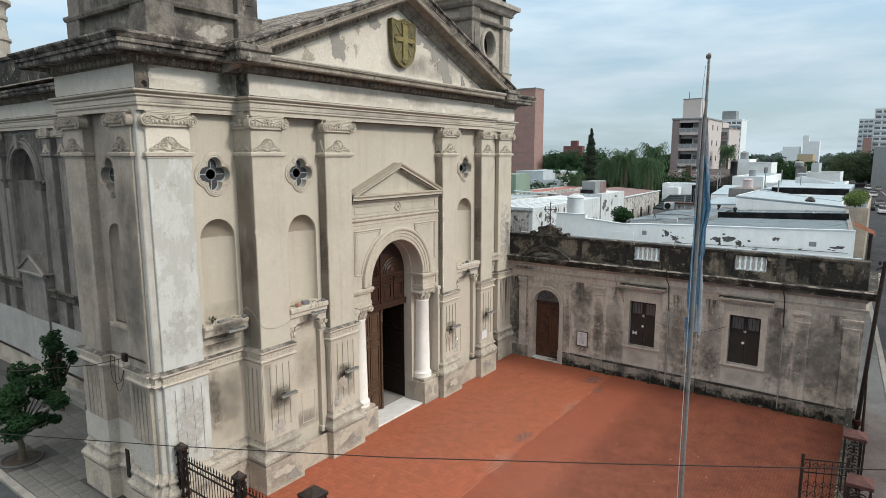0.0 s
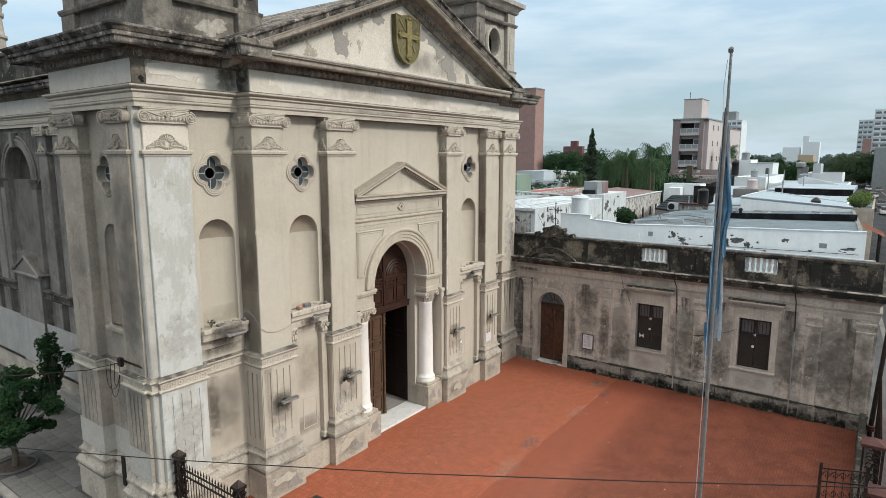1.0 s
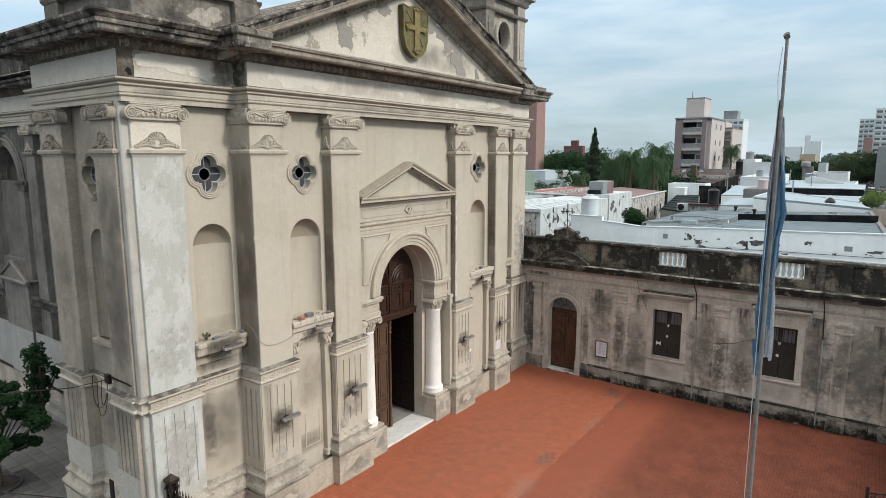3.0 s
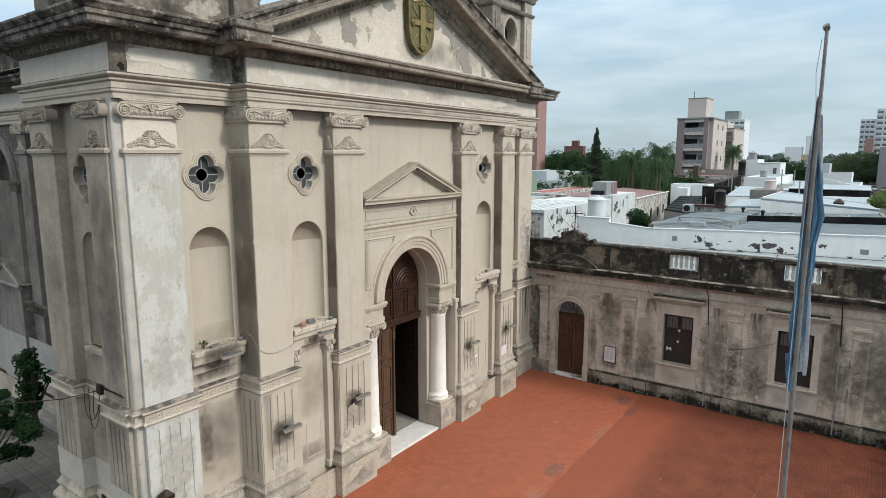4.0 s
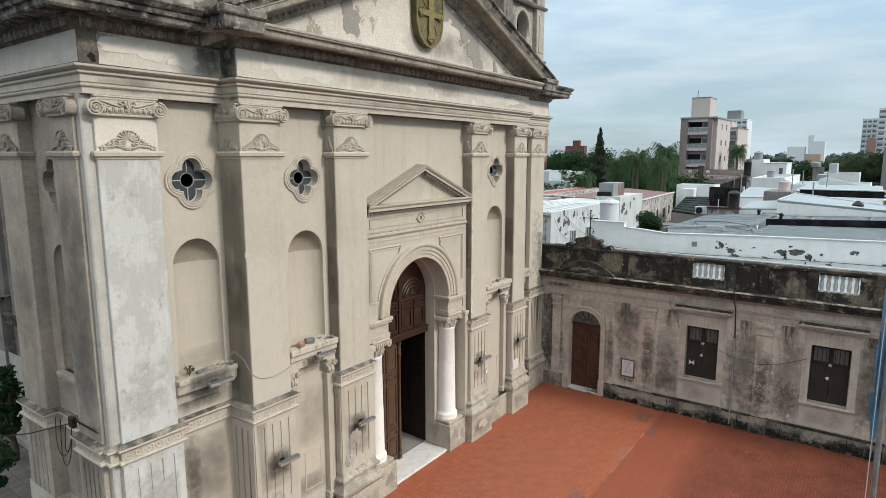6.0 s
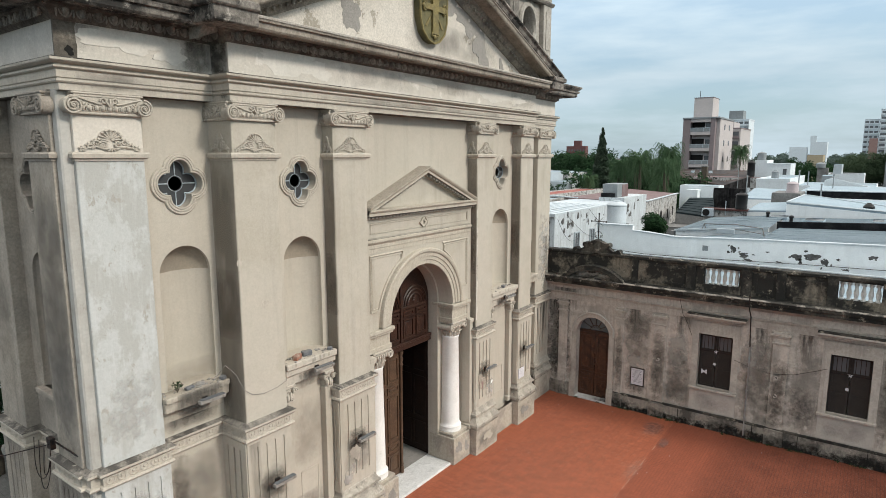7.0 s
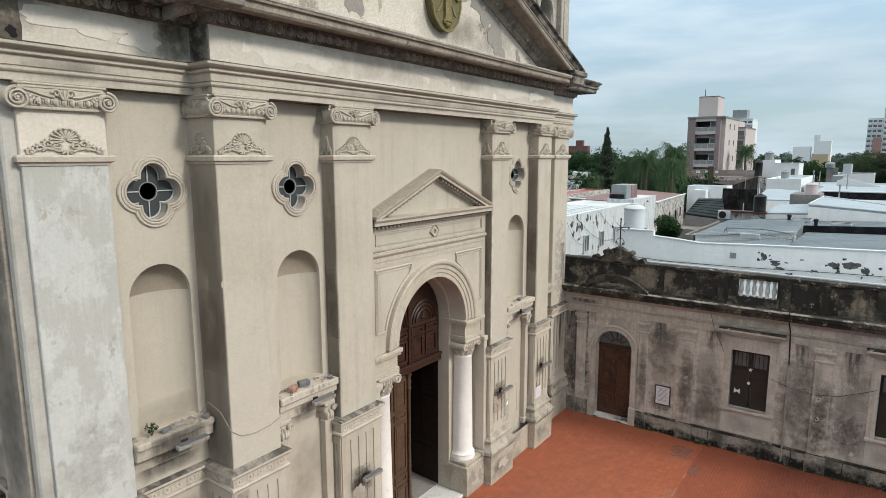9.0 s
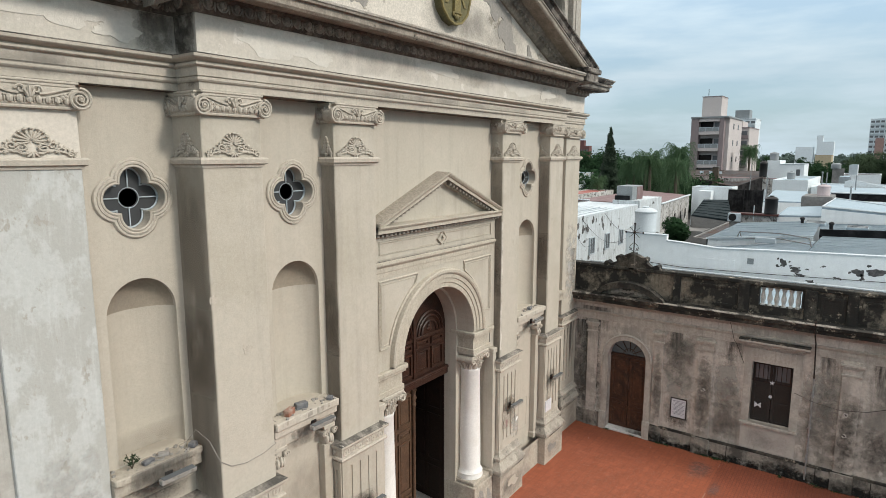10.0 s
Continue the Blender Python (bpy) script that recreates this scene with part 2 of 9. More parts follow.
# near-black colour that stands in for shade in rooms, recesses and holes
M_dark = mat("shade_black", (0.012, 0.011, 0.010), None, None, 1.0, bump=0.0)
M_gold = mat("tarnished_gilt_crest", (0.25, 0.20, 0.078), (0.14, 0.12, 0.055), (0.32, 0.25, 0.095), 3.0, rough=0.6, bump=0.4, jitter=0.2)
M_crestbody = mat("dark_crest_stone", (0.155, 0.14, 0.072), (0.085, 0.08, 0.048), None, 3.0, bump=0.4)
M_paper = mat("white_notice_board", (0.66, 0.65, 0.68), (0.58, 0.57, 0.60), None, 5.0, rough=0.5, bump=0.05)
M_ink = mat("grey_print", (0.25, 0.25, 0.28), bump=0.0)
M_asphalt = mat("asphalt", (0.060, 0.066, 0.073), (0.082, 0.088, 0.094), (0.040, 0.044, 0.048), 0.4, spec=0.08, rough=0.95, bump=0.5, grain=120)
M_pavebed = mat("grey_pavement_cement", (0.095, 0.096, 0.096), (0.065, 0.066, 0.066), (0.13, 0.13, 0.127), 0.9, bump=0.5, spec=0.08)
M_walk = mat("pale_cement_walk", (0.150, 0.158, 0.164), (0.11, 0.116, 0.12), (0.185, 0.19, 0.19), 0.5, bump=0.4, spec=0.08)
M_kerb = mat("concrete_kerb", (0.30, 0.29, 0.27), (0.20, 0.195, 0.18), None, 1.2, bump=0.5)
M_cement = mat("grey_cement", (0.20, 0.20, 0.195), (0.135, 0.135, 0.13), (0.25, 0.248, 0.24), 0.8, bump=0.5)
M_whitewall = mat("peeling_whitewash", (0.80, 0.835, 0.845), (0.71, 0.745, 0.76), (0.42, 0.44, 0.44), 0.55, bump=0.4, streak=0.15, cut=(0.45, 0.65), cut3=(0.66, 0.74), jitter=0.03, speckle=0.05)
M_white2 = mat("bright_whitewash", (0.49, 0.545, 0.58), (0.43, 0.48, 0.51), None, 0.6, bump=0.2, streak=0.08, jitter=0.03)
M_dripwall = mat("dripping_whitewash", (0.52, 0.57, 0.595), (0.45, 0.49, 0.515), (0.10, 0.10, 0.10), 0.8, bump=0.3, streak=0.75, cut=(0.45, 0.65), cut3=(0.60, 0.68), streak_col=(0.10, 0.10, 0.10), jitter=0.03)
M_peel = mat("bare_dark_render", (0.075, 0.075, 0.075), (0.16, 0.155, 0.15), None, 6.0, bump=0.6, grain=30)
M_tar = mat("black_tar_paint", (0.012, 0.013, 0.015), (0.028, 0.029, 0.031), None, 1.5, rough=0.9, spec=0.06, bump=0.4)
M_sootvoid = mat("soot_and_void_black", (0.012, 0.012, 0.013), (0.034, 0.033, 0.033), (0.008, 0.008, 0.008), 0.8, spec=0.05, bump=0.5, streak=0.4, streak_col=(0.06, 0.06, 0.06))
M_whitefront = mat("fresh_whitewash", (0.68, 0.735, 0.76), (0.61, 0.665, 0.69), (0.48, 0.52, 0.54), 0.5, bump=0.2, streak=0.12, cut3=(0.68, 0.76), jitter=0.03)
M_darktin = mat("blackish_tin", (0.030, 0.040, 0.044), (0.020, 0.026, 0.029), None, 1.0, rough=0.95, spec=0.05, bump=0.2)
M_redroof2 = mat("red_membrane_fresh", (0.26, 0.075, 0.06), (0.30, 0.16, 0.14), None, 0.8, bump=0.2)
# air haze of the distance is mixed into this leaf colour
M_leafhaze = mat("hazed_leaf", (0.06, 0.095, 0.08), (0.042, 0.07, 0.06), None, 0.3, rough=0.8, bump=0.0)
M_membrane = mat("roof_membrane", (0.29, 0.37, 0.425), (0.25, 0.325, 0.375), (0.20, 0.26, 0.30), 0.5, rough=0.6, bump=0.2, cut3=(0.6, 0.75), jitter=0.05)
M_stainwall = mat("black_streaked_party_wall", (0.52, 0.525, 0.515), (0.33, 0.32, 0.30), (0.06, 0.056, 0.052), 0.9, bump=0.5, streak=0.9, cut3=(0.52, 0.60), streak_col=(0.06, 0.055, 0.05))
M_redroof = mat("red_membrane_roof", (0.165, 0.112, 0.112), (0.20, 0.15, 0.15), None, 0.8, bump=0.2)
M_leaf = mat("tree_leaf", (0.022, 0.052, 0.022), (0.012, 0.031, 0.014), (0.038, 0.076, 0.032), 1.5, spec=0.05, rough=0.85, bump=0.0, jitter=0.2)
# paler leaf copy with some haze in its colour
M_leafstreet = mat("hazed_street_leaf", (0.050, 0.076, 0.042), (0.030, 0.050, 0.028), (0.075, 0.098, 0.052), 0.4, spec=0.05, rough=0.85, bump=0.0, jitter=0.2)
M_leafdark = mat("cypress_leaf", (0.022, 0.042, 0.022), (0.014, 0.028, 0.016), None, 1.5, rough=0.7, bump=0.0)
M_creeper = mat("yellowish_creeper_leaf", (0.085, 0.125, 0.040), (0.045, 0.075, 0.025), None, 1.5, spec=0.05, bump=0.0)
M_palm = mat("palm_leaf", (0.066, 0.128, 0.058), (0.038, 0.078, 0.035), (0.105, 0.170, 0.078), 1.0, rough=0.7, bump=0.0)
M_bark = mat("bark", (0.10, 0.08, 0.06), (0.06, 0.05, 0.04), None, 6.0, bump=0.8)
M_soil = mat("tree_pit_soil", (0.04, 0.033, 0.026), (0.06, 0.05, 0.04), None, 5.0, bump=0.8)
M_brickfar = mat("dull_red_far_brick", (0.145, 0.068, 0.064), (0.11, 0.055, 0.053), None, 0.3, bump=0.2)
# white render paled and blued to hold the distant haze
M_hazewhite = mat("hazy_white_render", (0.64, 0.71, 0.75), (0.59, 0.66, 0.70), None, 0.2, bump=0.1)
M_brickred = mat("red_brick_cladding", (0.30, 0.20, 0.18), (0.25, 0.16, 0.145), None, 1.0, bump=0.3, grain=20)
M_apt = mat("beige_apartment_render", (0.50, 0.465, 0.455), (0.44, 0.41, 0.405), None, 0.4, bump=0.2)
M_aptdark = mat("brown_apartment_frame", (0.235, 0.197, 0.20), (0.195, 0.165, 0.17), None, 0.5, bump=0.2)
M_whitebld = mat("white_render", (0.44, 0.50, 0.54), (0.38, 0.435, 0.47), None, 0.3, bump=0.2)
M_tankgrey = mat("grey_water_tank", (0.235, 0.262, 0.275), (0.19, 0.212, 0.222), None, 2.0, rough=0.6, bump=0.2)
M_tankblack = mat("black_plastic_tank", (0.012, 0.012, 0.013), None, None, 2.0, rough=0.4, bump=0.05)
M_tankpink = mat("pale_pink_tank", (0.43, 0.375, 0.385), (0.38, 0.335, 0.345), None, 2.0, rough=0.6, bump=0.1)
M_tinroof = mat("rusty_tin_roof", (0.085, 0.085, 0.088), (0.082, 0.058, 0.050), (0.14, 0.14, 0.145), 0.25, spec=0.05, rough=0.95, bump=0.3)
M_rusttin = mat("rust_brown_tin_roof", (0.060, 0.044, 0.040), (0.115, 0.112, 0.112), (0.030, 0.024, 0.023), 0.3, spec=0.05, rough=0.95, bump=0.3)
M_terracotta = mat("terracotta_tile", (0.34, 0.14, 0.08), (0.26, 0.10, 0.06), None, 3.0, bump=0.4, per_object=0.2)
M_rubber = mat("black_rubber", (0.02, 0.02, 0.02), bump=0.1)
M_scrawl = mat("faded_teal_paint", (0.20, 0.36, 0.38), (0.26, 0.38, 0.39), None, 3.0, bump=0.0)
M_flagblue = mat("sky_blue_flag_cloth", (0.185, 0.35, 0.50), (0.14, 0.29, 0.43), None, 2.0, rough=0.9, bump=0.15, grain=90)
M_flagwhite = mat("white_flag_cloth", (0.53, 0.57, 0.62), (0.43, 0.48, 0.54), None, 2.0, rough=0.9, bump=0.15, grain=90)
# the white cloth again, with shade put into its colour
M_flagshade = mat("shaded_white_flag_cloth", (0.36, 0.40, 0.46), (0.28, 0.33, 0.40), None, 2.0, rough=0.9, bump=0.15, grain=90)
M_green = mat("green_painted_metal", (0.20, 0.27, 0.22), (0.16, 0.22, 0.18), None, 1.0, bump=0.1)
M_yellow = mat("yellow_render", (0.42, 0.36, 0.25), None, None, 1.0, bump=0.1)
M_ground = mat("bare_city_ground", (0.11, 0.112, 0.11), (0.075, 0.076, 0.074), (0.14, 0.138, 0.13), 0.05, spec=0.05, bump=0.3)


def tile_material(name, base, joint, second, size, ratio=1.0, bump=0.4, ribs=0.0):
    """Small square tiles laid in a grid, with worn and bleached patches."""
    m = mat(name, base, second[0], second[1], 0.35, bump=0.0, cut=(0.46, 0.68), cut3=(0.60, 0.74), jitter=0.08)
    nt = m.node_tree
    b = nt.nodes["Principled BSDF"]
    col = b.inputs["Base Color"].links[0].from_socket
    tc = nt.nodes["Texture Coordinate"]
    br = nt.nodes.new("ShaderNodeTexBrick")
    br.offset = 0.0
    br.inputs["Scale"].default_value = 1.0
    br.inputs["Brick Width"].default_value = size
    br.inputs["Row Height"].default_value = size * ratio
    br.inputs["Mortar Size"].default_value = 0.008
    br.inputs["Color1"].default_value = (1, 1, 1, 1)
    br.inputs["Color2"].default_value = (0.86, 0.86, 0.86, 1)
    br.inputs["Mortar"].default_value = (0, 0, 0, 1)
    nt.links.new(tc.outputs["Object"], br.inputs["Vector"])
    mul = nt.nodes.new("ShaderNodeMix")
    mul.data_type, mul.blend_type = "RGBA", "MULTIPLY"
    mul.inputs[0].default_value = 1.0
    nt.links.new(col, mul.inputs[6])
    nt.links.new(br.outputs["Color"], mul.inputs[7])
    mx = nt.nodes.new("ShaderNodeMix")
    mx.data_type = "RGBA"
    nt.links.new(br.outputs["Fac"], mx.inputs[0])
    nt.links.new(mul.outputs[2], mx.inputs[6])
    mx.inputs[7].default_value = (*joint, 1)
    nt.links.new(mx.outputs[2], b.inputs["Base Color"])
    bp = nt.nodes.new("ShaderNodeBump")
    bp.invert = True
    bp.inputs["Strength"].default_value, bp.inputs["Distance"].default_value = bump, 0.01
    nt.links.new(br.outputs["Fac"], bp.inputs["Height"])
    nt.links.new(bp.outputs[0], b.inputs["Normal"])
    b.inputs["Roughness"].default_value = 0.7
    return m


M_court = tile_material("red_court_tile", (0.352, 0.104, 0.053), (0.215, 0.070, 0.040), ((0.308, 0.095, 0.053), (0.395, 0.16, 0.105)), 0.20, bump=0.3)
M_courtdark = tile_material("brown_red_court_tile", (0.290, 0.083, 0.043), (0.165, 0.050, 0.030), ((0.25, 0.076, 0.043), (0.33, 0.123, 0.078)), 0.125, ratio=0.8, bump=0.4)
M_pave = mat("grey_pavement_slab", (0.150, 0.150, 0.143), (0.105, 0.106, 0.101), (0.185, 0.182, 0.172), 0.9, bump=0.5, per_object=0.12)



def stain_material(name, colour, scale=1.5, stretch=(1, 1, 1), drip=False, strength=1.0, lo=0.42, hi=0.62, rough=0.95):
    """A ragged film of dirt, soot, lime or painted shade over a wall: covers by a noise that thins out towards its rim.
    """
    m = bpy.data.materials.new(name)
    m.use_nodes = True
    nt = m.node_tree
    b = nt.nodes["Principled BSDF"]
    b.inputs["Roughness"].default_value = rough
    b.inputs["Specular IOR Level"].default_value = 0.15
    out = nt.nodes["Material Output"]
    tc = nt.nodes.new("ShaderNodeTexCoord")
    sep = nt.nodes.new("ShaderNodeSeparateXYZ")
    nt.links.new(tc.outputs["UV"], sep.inputs[0])

    def op(kind, a, c=None):
        k = nt.nodes.new("ShaderNodeMath")
        k.operation = kind
        for i, v in enumerate((a, c)):
            if v is None:
                continue
            if isinstance(v, (int, float)):
                k.inputs[i].default_value = v
            else:
                nt.links.new(v, k.inputs[i])
        return k.outputs[0]

    def hump(s):
        return op("MULTIPLY", op("MULTIPLY", s, op("SUBTRACT", 1.0, s)), 4.0)

    rim = hump(sep.outputs[0])
    rim = op("POWER", rim, 0.6)
    rim = op("MULTIPLY", rim, op("POWER", sep.outputs[1], 0.7) if drip else op("POWER", hump(sep.outputs[1]), 0.6))
    mp = nt.nodes.new("ShaderNodeMapping")
    mp.inputs["Scale"].default_value = stretch
    n = nt.nodes.new("ShaderNodeTexNoise")
    n.inputs["Scale"].default_value, n.inputs["Detail"].default_value, n.inputs["Roughness"].default_value = scale, 8, 0.65
    nt.links.new(tc.outputs["Object"], mp.inputs[0])
    nt.links.new(mp.outputs[0], n.inputs["Vector"])
    r = nt.nodes.new("ShaderNodeMapRange")
    r.inputs[1].default_value, r.inputs[2].default_value = lo, hi
    r.inputs[4].default_value = strength
    nt.links.new(op("MULTIPLY", n.outputs[0], op("ADD", 0.45, op("MULTIPLY", rim, 0.65))), r.inputs[0])
    cover = op("MULTIPLY", r.outputs[0], op("MINIMUM", op("MULTIPLY", rim, 2.5), 1.0))
    fine = nt.nodes.new("ShaderNodeTexNoise")
    fine.inputs["Scale"].default_value, fine.inputs["Detail"].default_value = 14, 5
    nt.links.new(tc.outputs["Object"], fine.inputs["Vector"])
    mix = nt.nodes.new("ShaderNodeMix")
    mix.data_type = "RGBA"
    mix.inputs[6].default_value = (*colour, 1)
    mix.inputs[7].default_value = (*[c * 0.6 for c in colour], 1)
    nt.links.new(fine.outputs[0], mix.inputs[0])
    nt.links.new(mix.outputs[2], b.inputs["Base Color"])
    nt.links.new(cover, b.inputs["Alpha"])
    return m


M_soot_film = stain_material("soot_film", (0.07, 0.067, 0.063), 1.6, strength=0.55, lo=0.30, hi=0.66)
M_wingsoot = stain_material("wing_mould_film", (0.07, 0.066, 0.06), 7.0, strength=0.55, lo=0.34, hi=0.66)
M_sideshade = stain_material("brown_side_shade_film", (0.20, 0.163, 0.128), 1.2, (1, 1, 0.35), strength=0.5, lo=0.18, hi=0.5)
# one film for soot and for cast shade put into colour
M_sootshade = stain_material("soot_and_shade_film", (0.13, 0.113, 0.094), 4.5, strength=0.5, lo=0.28, hi=0.58)
M_grey_film = stain_material("grey_damp_film", (0.24, 0.225, 0.205), 1.1, strength=0.45, lo=0.30, hi=0.66)
M_brown_film = stain_material("brown_damp_film", (0.29, 0.25, 0.20), 1.3, strength=0.35, lo=0.28, hi=0.66)
M_drip_film = stain_material("black_drip_film", (0.09, 0.085, 0.078), 3.0, (2.4, 2.4, 0.22), True, 0.42, 0.32, 0.68)
M_wingdrip = stain_material("wing_drip_film", (0.06, 0.057, 0.052), 3.0, (2.2, 2.2, 0.25), True, 0.7, 0.36, 0.64)
M_footdamp = stain_material("foot_damp_film", (0.028, 0.027, 0.025), 4.5, strength=0.8, lo=0.34, hi=0.62)
M_wingmould = stain_material("broad_mould_film", (0.17, 0.155, 0.132), 2.8, strength=0.5, lo=0.34, hi=0.60)
M_lime_film = stain_material("lime_film", (0.58, 0.57, 0.54), 3.0, strength=0.6, lo=0.36, hi=0.60)
M_wingpale = stain_material("wing_pale_film", (0.50, 0.465, 0.42), 1.6, strength=0.55, lo=0.34, hi=0.54)
M_dust_film = stain_material("pale_dust_film", (0.48, 0.22, 0.15), 3.0, strength=0.26, lo=0.30, hi=0.66)
M_scuff_film = stain_material("white_scuff_film", (0.52, 0.36, 0.29), 14.0, (0.5, 1.6, 1.0), strength=0.30, lo=0.40, hi=0.66)
M_gatebrown = stain_material("brown_gate_film", (0.115, 0.052, 0.039), 1.1, strength=0.48, lo=0.05, hi=0.70)
M_drain_film = stain_material("grey_drain_film", (0.22, 0.18, 0.17), 7.0, strength=0.5, lo=0.36, hi=0.64)
M_dustmark = mat("pale_rubbed_tile", (0.37, 0.20, 0.145), (0.32, 0.15, 0.10), None, 4.0, bump=0.1)
M_lightcement = mat("light_cement_patch", (0.30, 0.285, 0.265), (0.24, 0.23, 0.21), None, 2.0, bump=0.5)
M_palepatch = mat("pale_replaster", (0.68, 0.64, 0.575), (0.62, 0.58, 0.515), None, 1.2, bump=0.4, speckle=0.06, jitter=0.04)
M_greypatch = mat("grey_bare_plaster", (0.335, 0.315, 0.29), (0.28, 0.265, 0.245), None, 1.6, bump=0.6)
M_pole = mat("dull_grey_pole_paint", (0.20, 0.20, 0.20), (0.13, 0.125, 0.12), None, 3.0, rough=0.6, metal=0.2, bump=0.2, streak=0.4)

# ---- mesh helpers ----


def part(name, bm, material, parent=None, label="", smooth=0.0, normals=True):
    if normals:
        bmesh.ops.recalc_face_normals(bm, faces=bm.faces[:])
    me = bpy.data.meshes.new(name)
    bm.to_mesh(me)
    bm.free()
    if smooth:
        me.polygons.foreach_set("use_smooth", [True] * len(me.polygons))
        me.set_sharp_from_angle(angle=radians(smooth))
    me.materials.append(material)
    ob = new(name, me)
    if parent:
        ob.parent = parent
    if label:
        ob["label"] = label
    return ob


def share(name, ob, m, parent, label="", material=None):
    """Another object on the same mesh, at the pose m."""
    o = new(name, ob.data)
    o.parent = parent
    o.matrix_basis = m
    if material:
        o.material_slots[0].link = "OBJECT"
        o.material_slots[0].material = material
    if label:
        o["label"] = label
    return o


def thing(name, label, category, group="", kind="", at=(0, 0, 0)):
    ob = new(name)
    ob.location = at
    ob.empty_display_size = 0.3
    return tagged(ob, label, category, group, kind)


def B():
    return bmesh.new()


def box(bm, x0, x1, y0, y1, z0, z1, bevel=0.0):
    vs = [bm.verts.new(p) for p in ((x0, y0, z0), (x1, y0, z0), (x1, y1, z0), (x0, y1, z0), (x0, y0, z1), (x1, y0, z1), (x1, y1, z1), (x0, y1, z1))]
    fs = [bm.faces.new([vs[i] for i in f]) for f in ((0, 3, 2, 1), (4, 5, 6, 7), (0, 1, 5, 4), (1, 2, 6, 5), (2, 3, 7, 6), (3, 0, 4, 7))]
    if bevel:
        es = list({e for f in fs for e in f.edges})
        bmesh.ops.bevel(bm, geom=es, offset=bevel, segments=1, affect="EDGES")
    return bm


def cyl(bm, p0, p1, r0, r1=None, n=12, cap=True):
    r1 = r0 if r1 is None else r1
    p0, p1 = Vector(p0), Vector(p1)
    d = (p1 - p0).normalized()
    a = d.orthogonal().normalized()
    c = d.cross(a)
    rings = []
    for p, r in ((p0, r0), (p1, r1)):
        rings.append([bm.verts.new(p + r * (cos(2 * pi * i / n) * a + sin(2 * pi * i / n) * c)) for i in range(n)])
    for i in range(n):
        bm.faces.new((rings[0][i], rings[0][(i + 1) % n], rings[1][(i + 1) % n], rings[1][i]))
    if cap:
        bm.faces.new(rings[0][::-1])
        bm.faces.new(rings[1])
    return bm


def tube(bm, pts, r, n=6, closed=False):
    """A round bar along a line of points; r may be a number or one for each point."""
    pts = [Vector(p) for p in pts]
    rs = r if isinstance(r, (list, tuple)) else [r] * len(pts)
    rings, a = [], None
    for i, p in enumerate(pts):
        q0 = pts[i - 1] if (i or closed) else p
        q1 = pts[(i + 1) % len(pts)] if (i < len(pts) - 1 or closed) else p
        d = (q1 - q0).normalized()
        a = d.orthogonal().normalized() if a is None else (a - d * a.dot(d)).normalized()
        c = d.cross(a)
        rings.append([bm.verts.new(p + rs[i] * (cos(2 * pi * k / n) * a + sin(2 * pi * k / n) * c)) for k in range(n)])
    m = len(pts) if closed else len(pts) - 1
    for i in range(m):
        u, v = rings[i], rings[(i + 1) % len(pts)]
        for k in range(n):
            bm.faces.new((u[k], u[(k + 1) % n], v[(k + 1) % n], v[k]))
    if not closed:
        bm.faces.new(rings[0][::-1])
        bm.faces.new(rings[-1])
    return bm


def lathe(bm, cx, cy, prof, n=16, a0=0.0, a1=2 * pi):
    full = abs(a1 - a0 - 2 * pi) < 1e-6
    k = n if full else n + 1
    rings = [[bm.verts.new((cx + r * cos(a0 + (a1 - a0) * i / n), cy + r * sin(a0 + (a1 - a0) * i / n), z)) for i in range(k)] for r, z in prof]
    for u, v in zip(rings, rings[1:]):
        for i in range(n):
            bm.faces.new((u[i], u[(i + 1) % k], v[(i + 1) % k], v[i]))
    if full:
        bm.faces.new(rings[0][::-1])
        bm.faces.new(rings[-1])
    return bm


def blob(bm, c, r, m=None, u=8, v=5):
    """A flattened ball: c the middle, r the three half sizes."""
    c = Vector(c)
    m = m or Matrix.Identity(3)
    top, bot = bm.verts.new(c + m @ Vector((0, 0, r[2]))), bm.verts.new(c - m @ Vector((0, 0, r[2])))
    rings = []
    for j in range(1, v):
        t = pi * j / v
        rings.append([bm.verts.new(c + m @ Vector((r[0] * sin(t) * cos(2 * pi * i / u), r[1] * sin(t) * sin(2 * pi * i / u), r[2] * cos(t)))) for i in range(u)])
    for i in range(u):
        bm.faces.new((top, rings[0][i], rings[0][(i + 1) % u]))
        bm.faces.new((bot, rings[-1][(i + 1) % u], rings[-1][i]))
    for p, q in zip(rings, rings[1:]):
        for i in range(u):
            bm.faces.new((p[i], q[i], q[(i + 1) % u], p[(i + 1) % u]))
    return bm


def sweep(bm, path, prof, closed=False):
    """A moulding along a line in plan: prof is (outward, z); outward is to the right of the way."""
    n = len(path)
    P = [Vector(p) for p in path]
    cols = []
    for i, p in enumerate(P):
        d0 = (p - P[i - 1]).normalized() if (i or closed) else None
        d1 = (P[(i + 1) % n] - p).normalized() if (i < n - 1 or closed) else None
        d0, d1 = d0 or d1, d1 or d0
        n0, n1 = Vector((d0.y, -d0.x)), Vector((d1.y, -d1.x))
        m = (n0 + n1) / max(0.2, 1 + n0.dot(n1))
        cols.append([bm.verts.new((p.x + m.x * o, p.y + m.y * o, z)) for o, z in prof])
    for i in range(n if closed else n - 1):
        u, v = cols[i], cols[(i + 1) % n]
        for j in range(len(prof) - 1):
            bm.faces.new((u[j], v[j], v[j + 1], u[j + 1]))
    if not closed:
        for c in (cols[0], cols[-1]):
            bm.faces.new(c)
    return bm


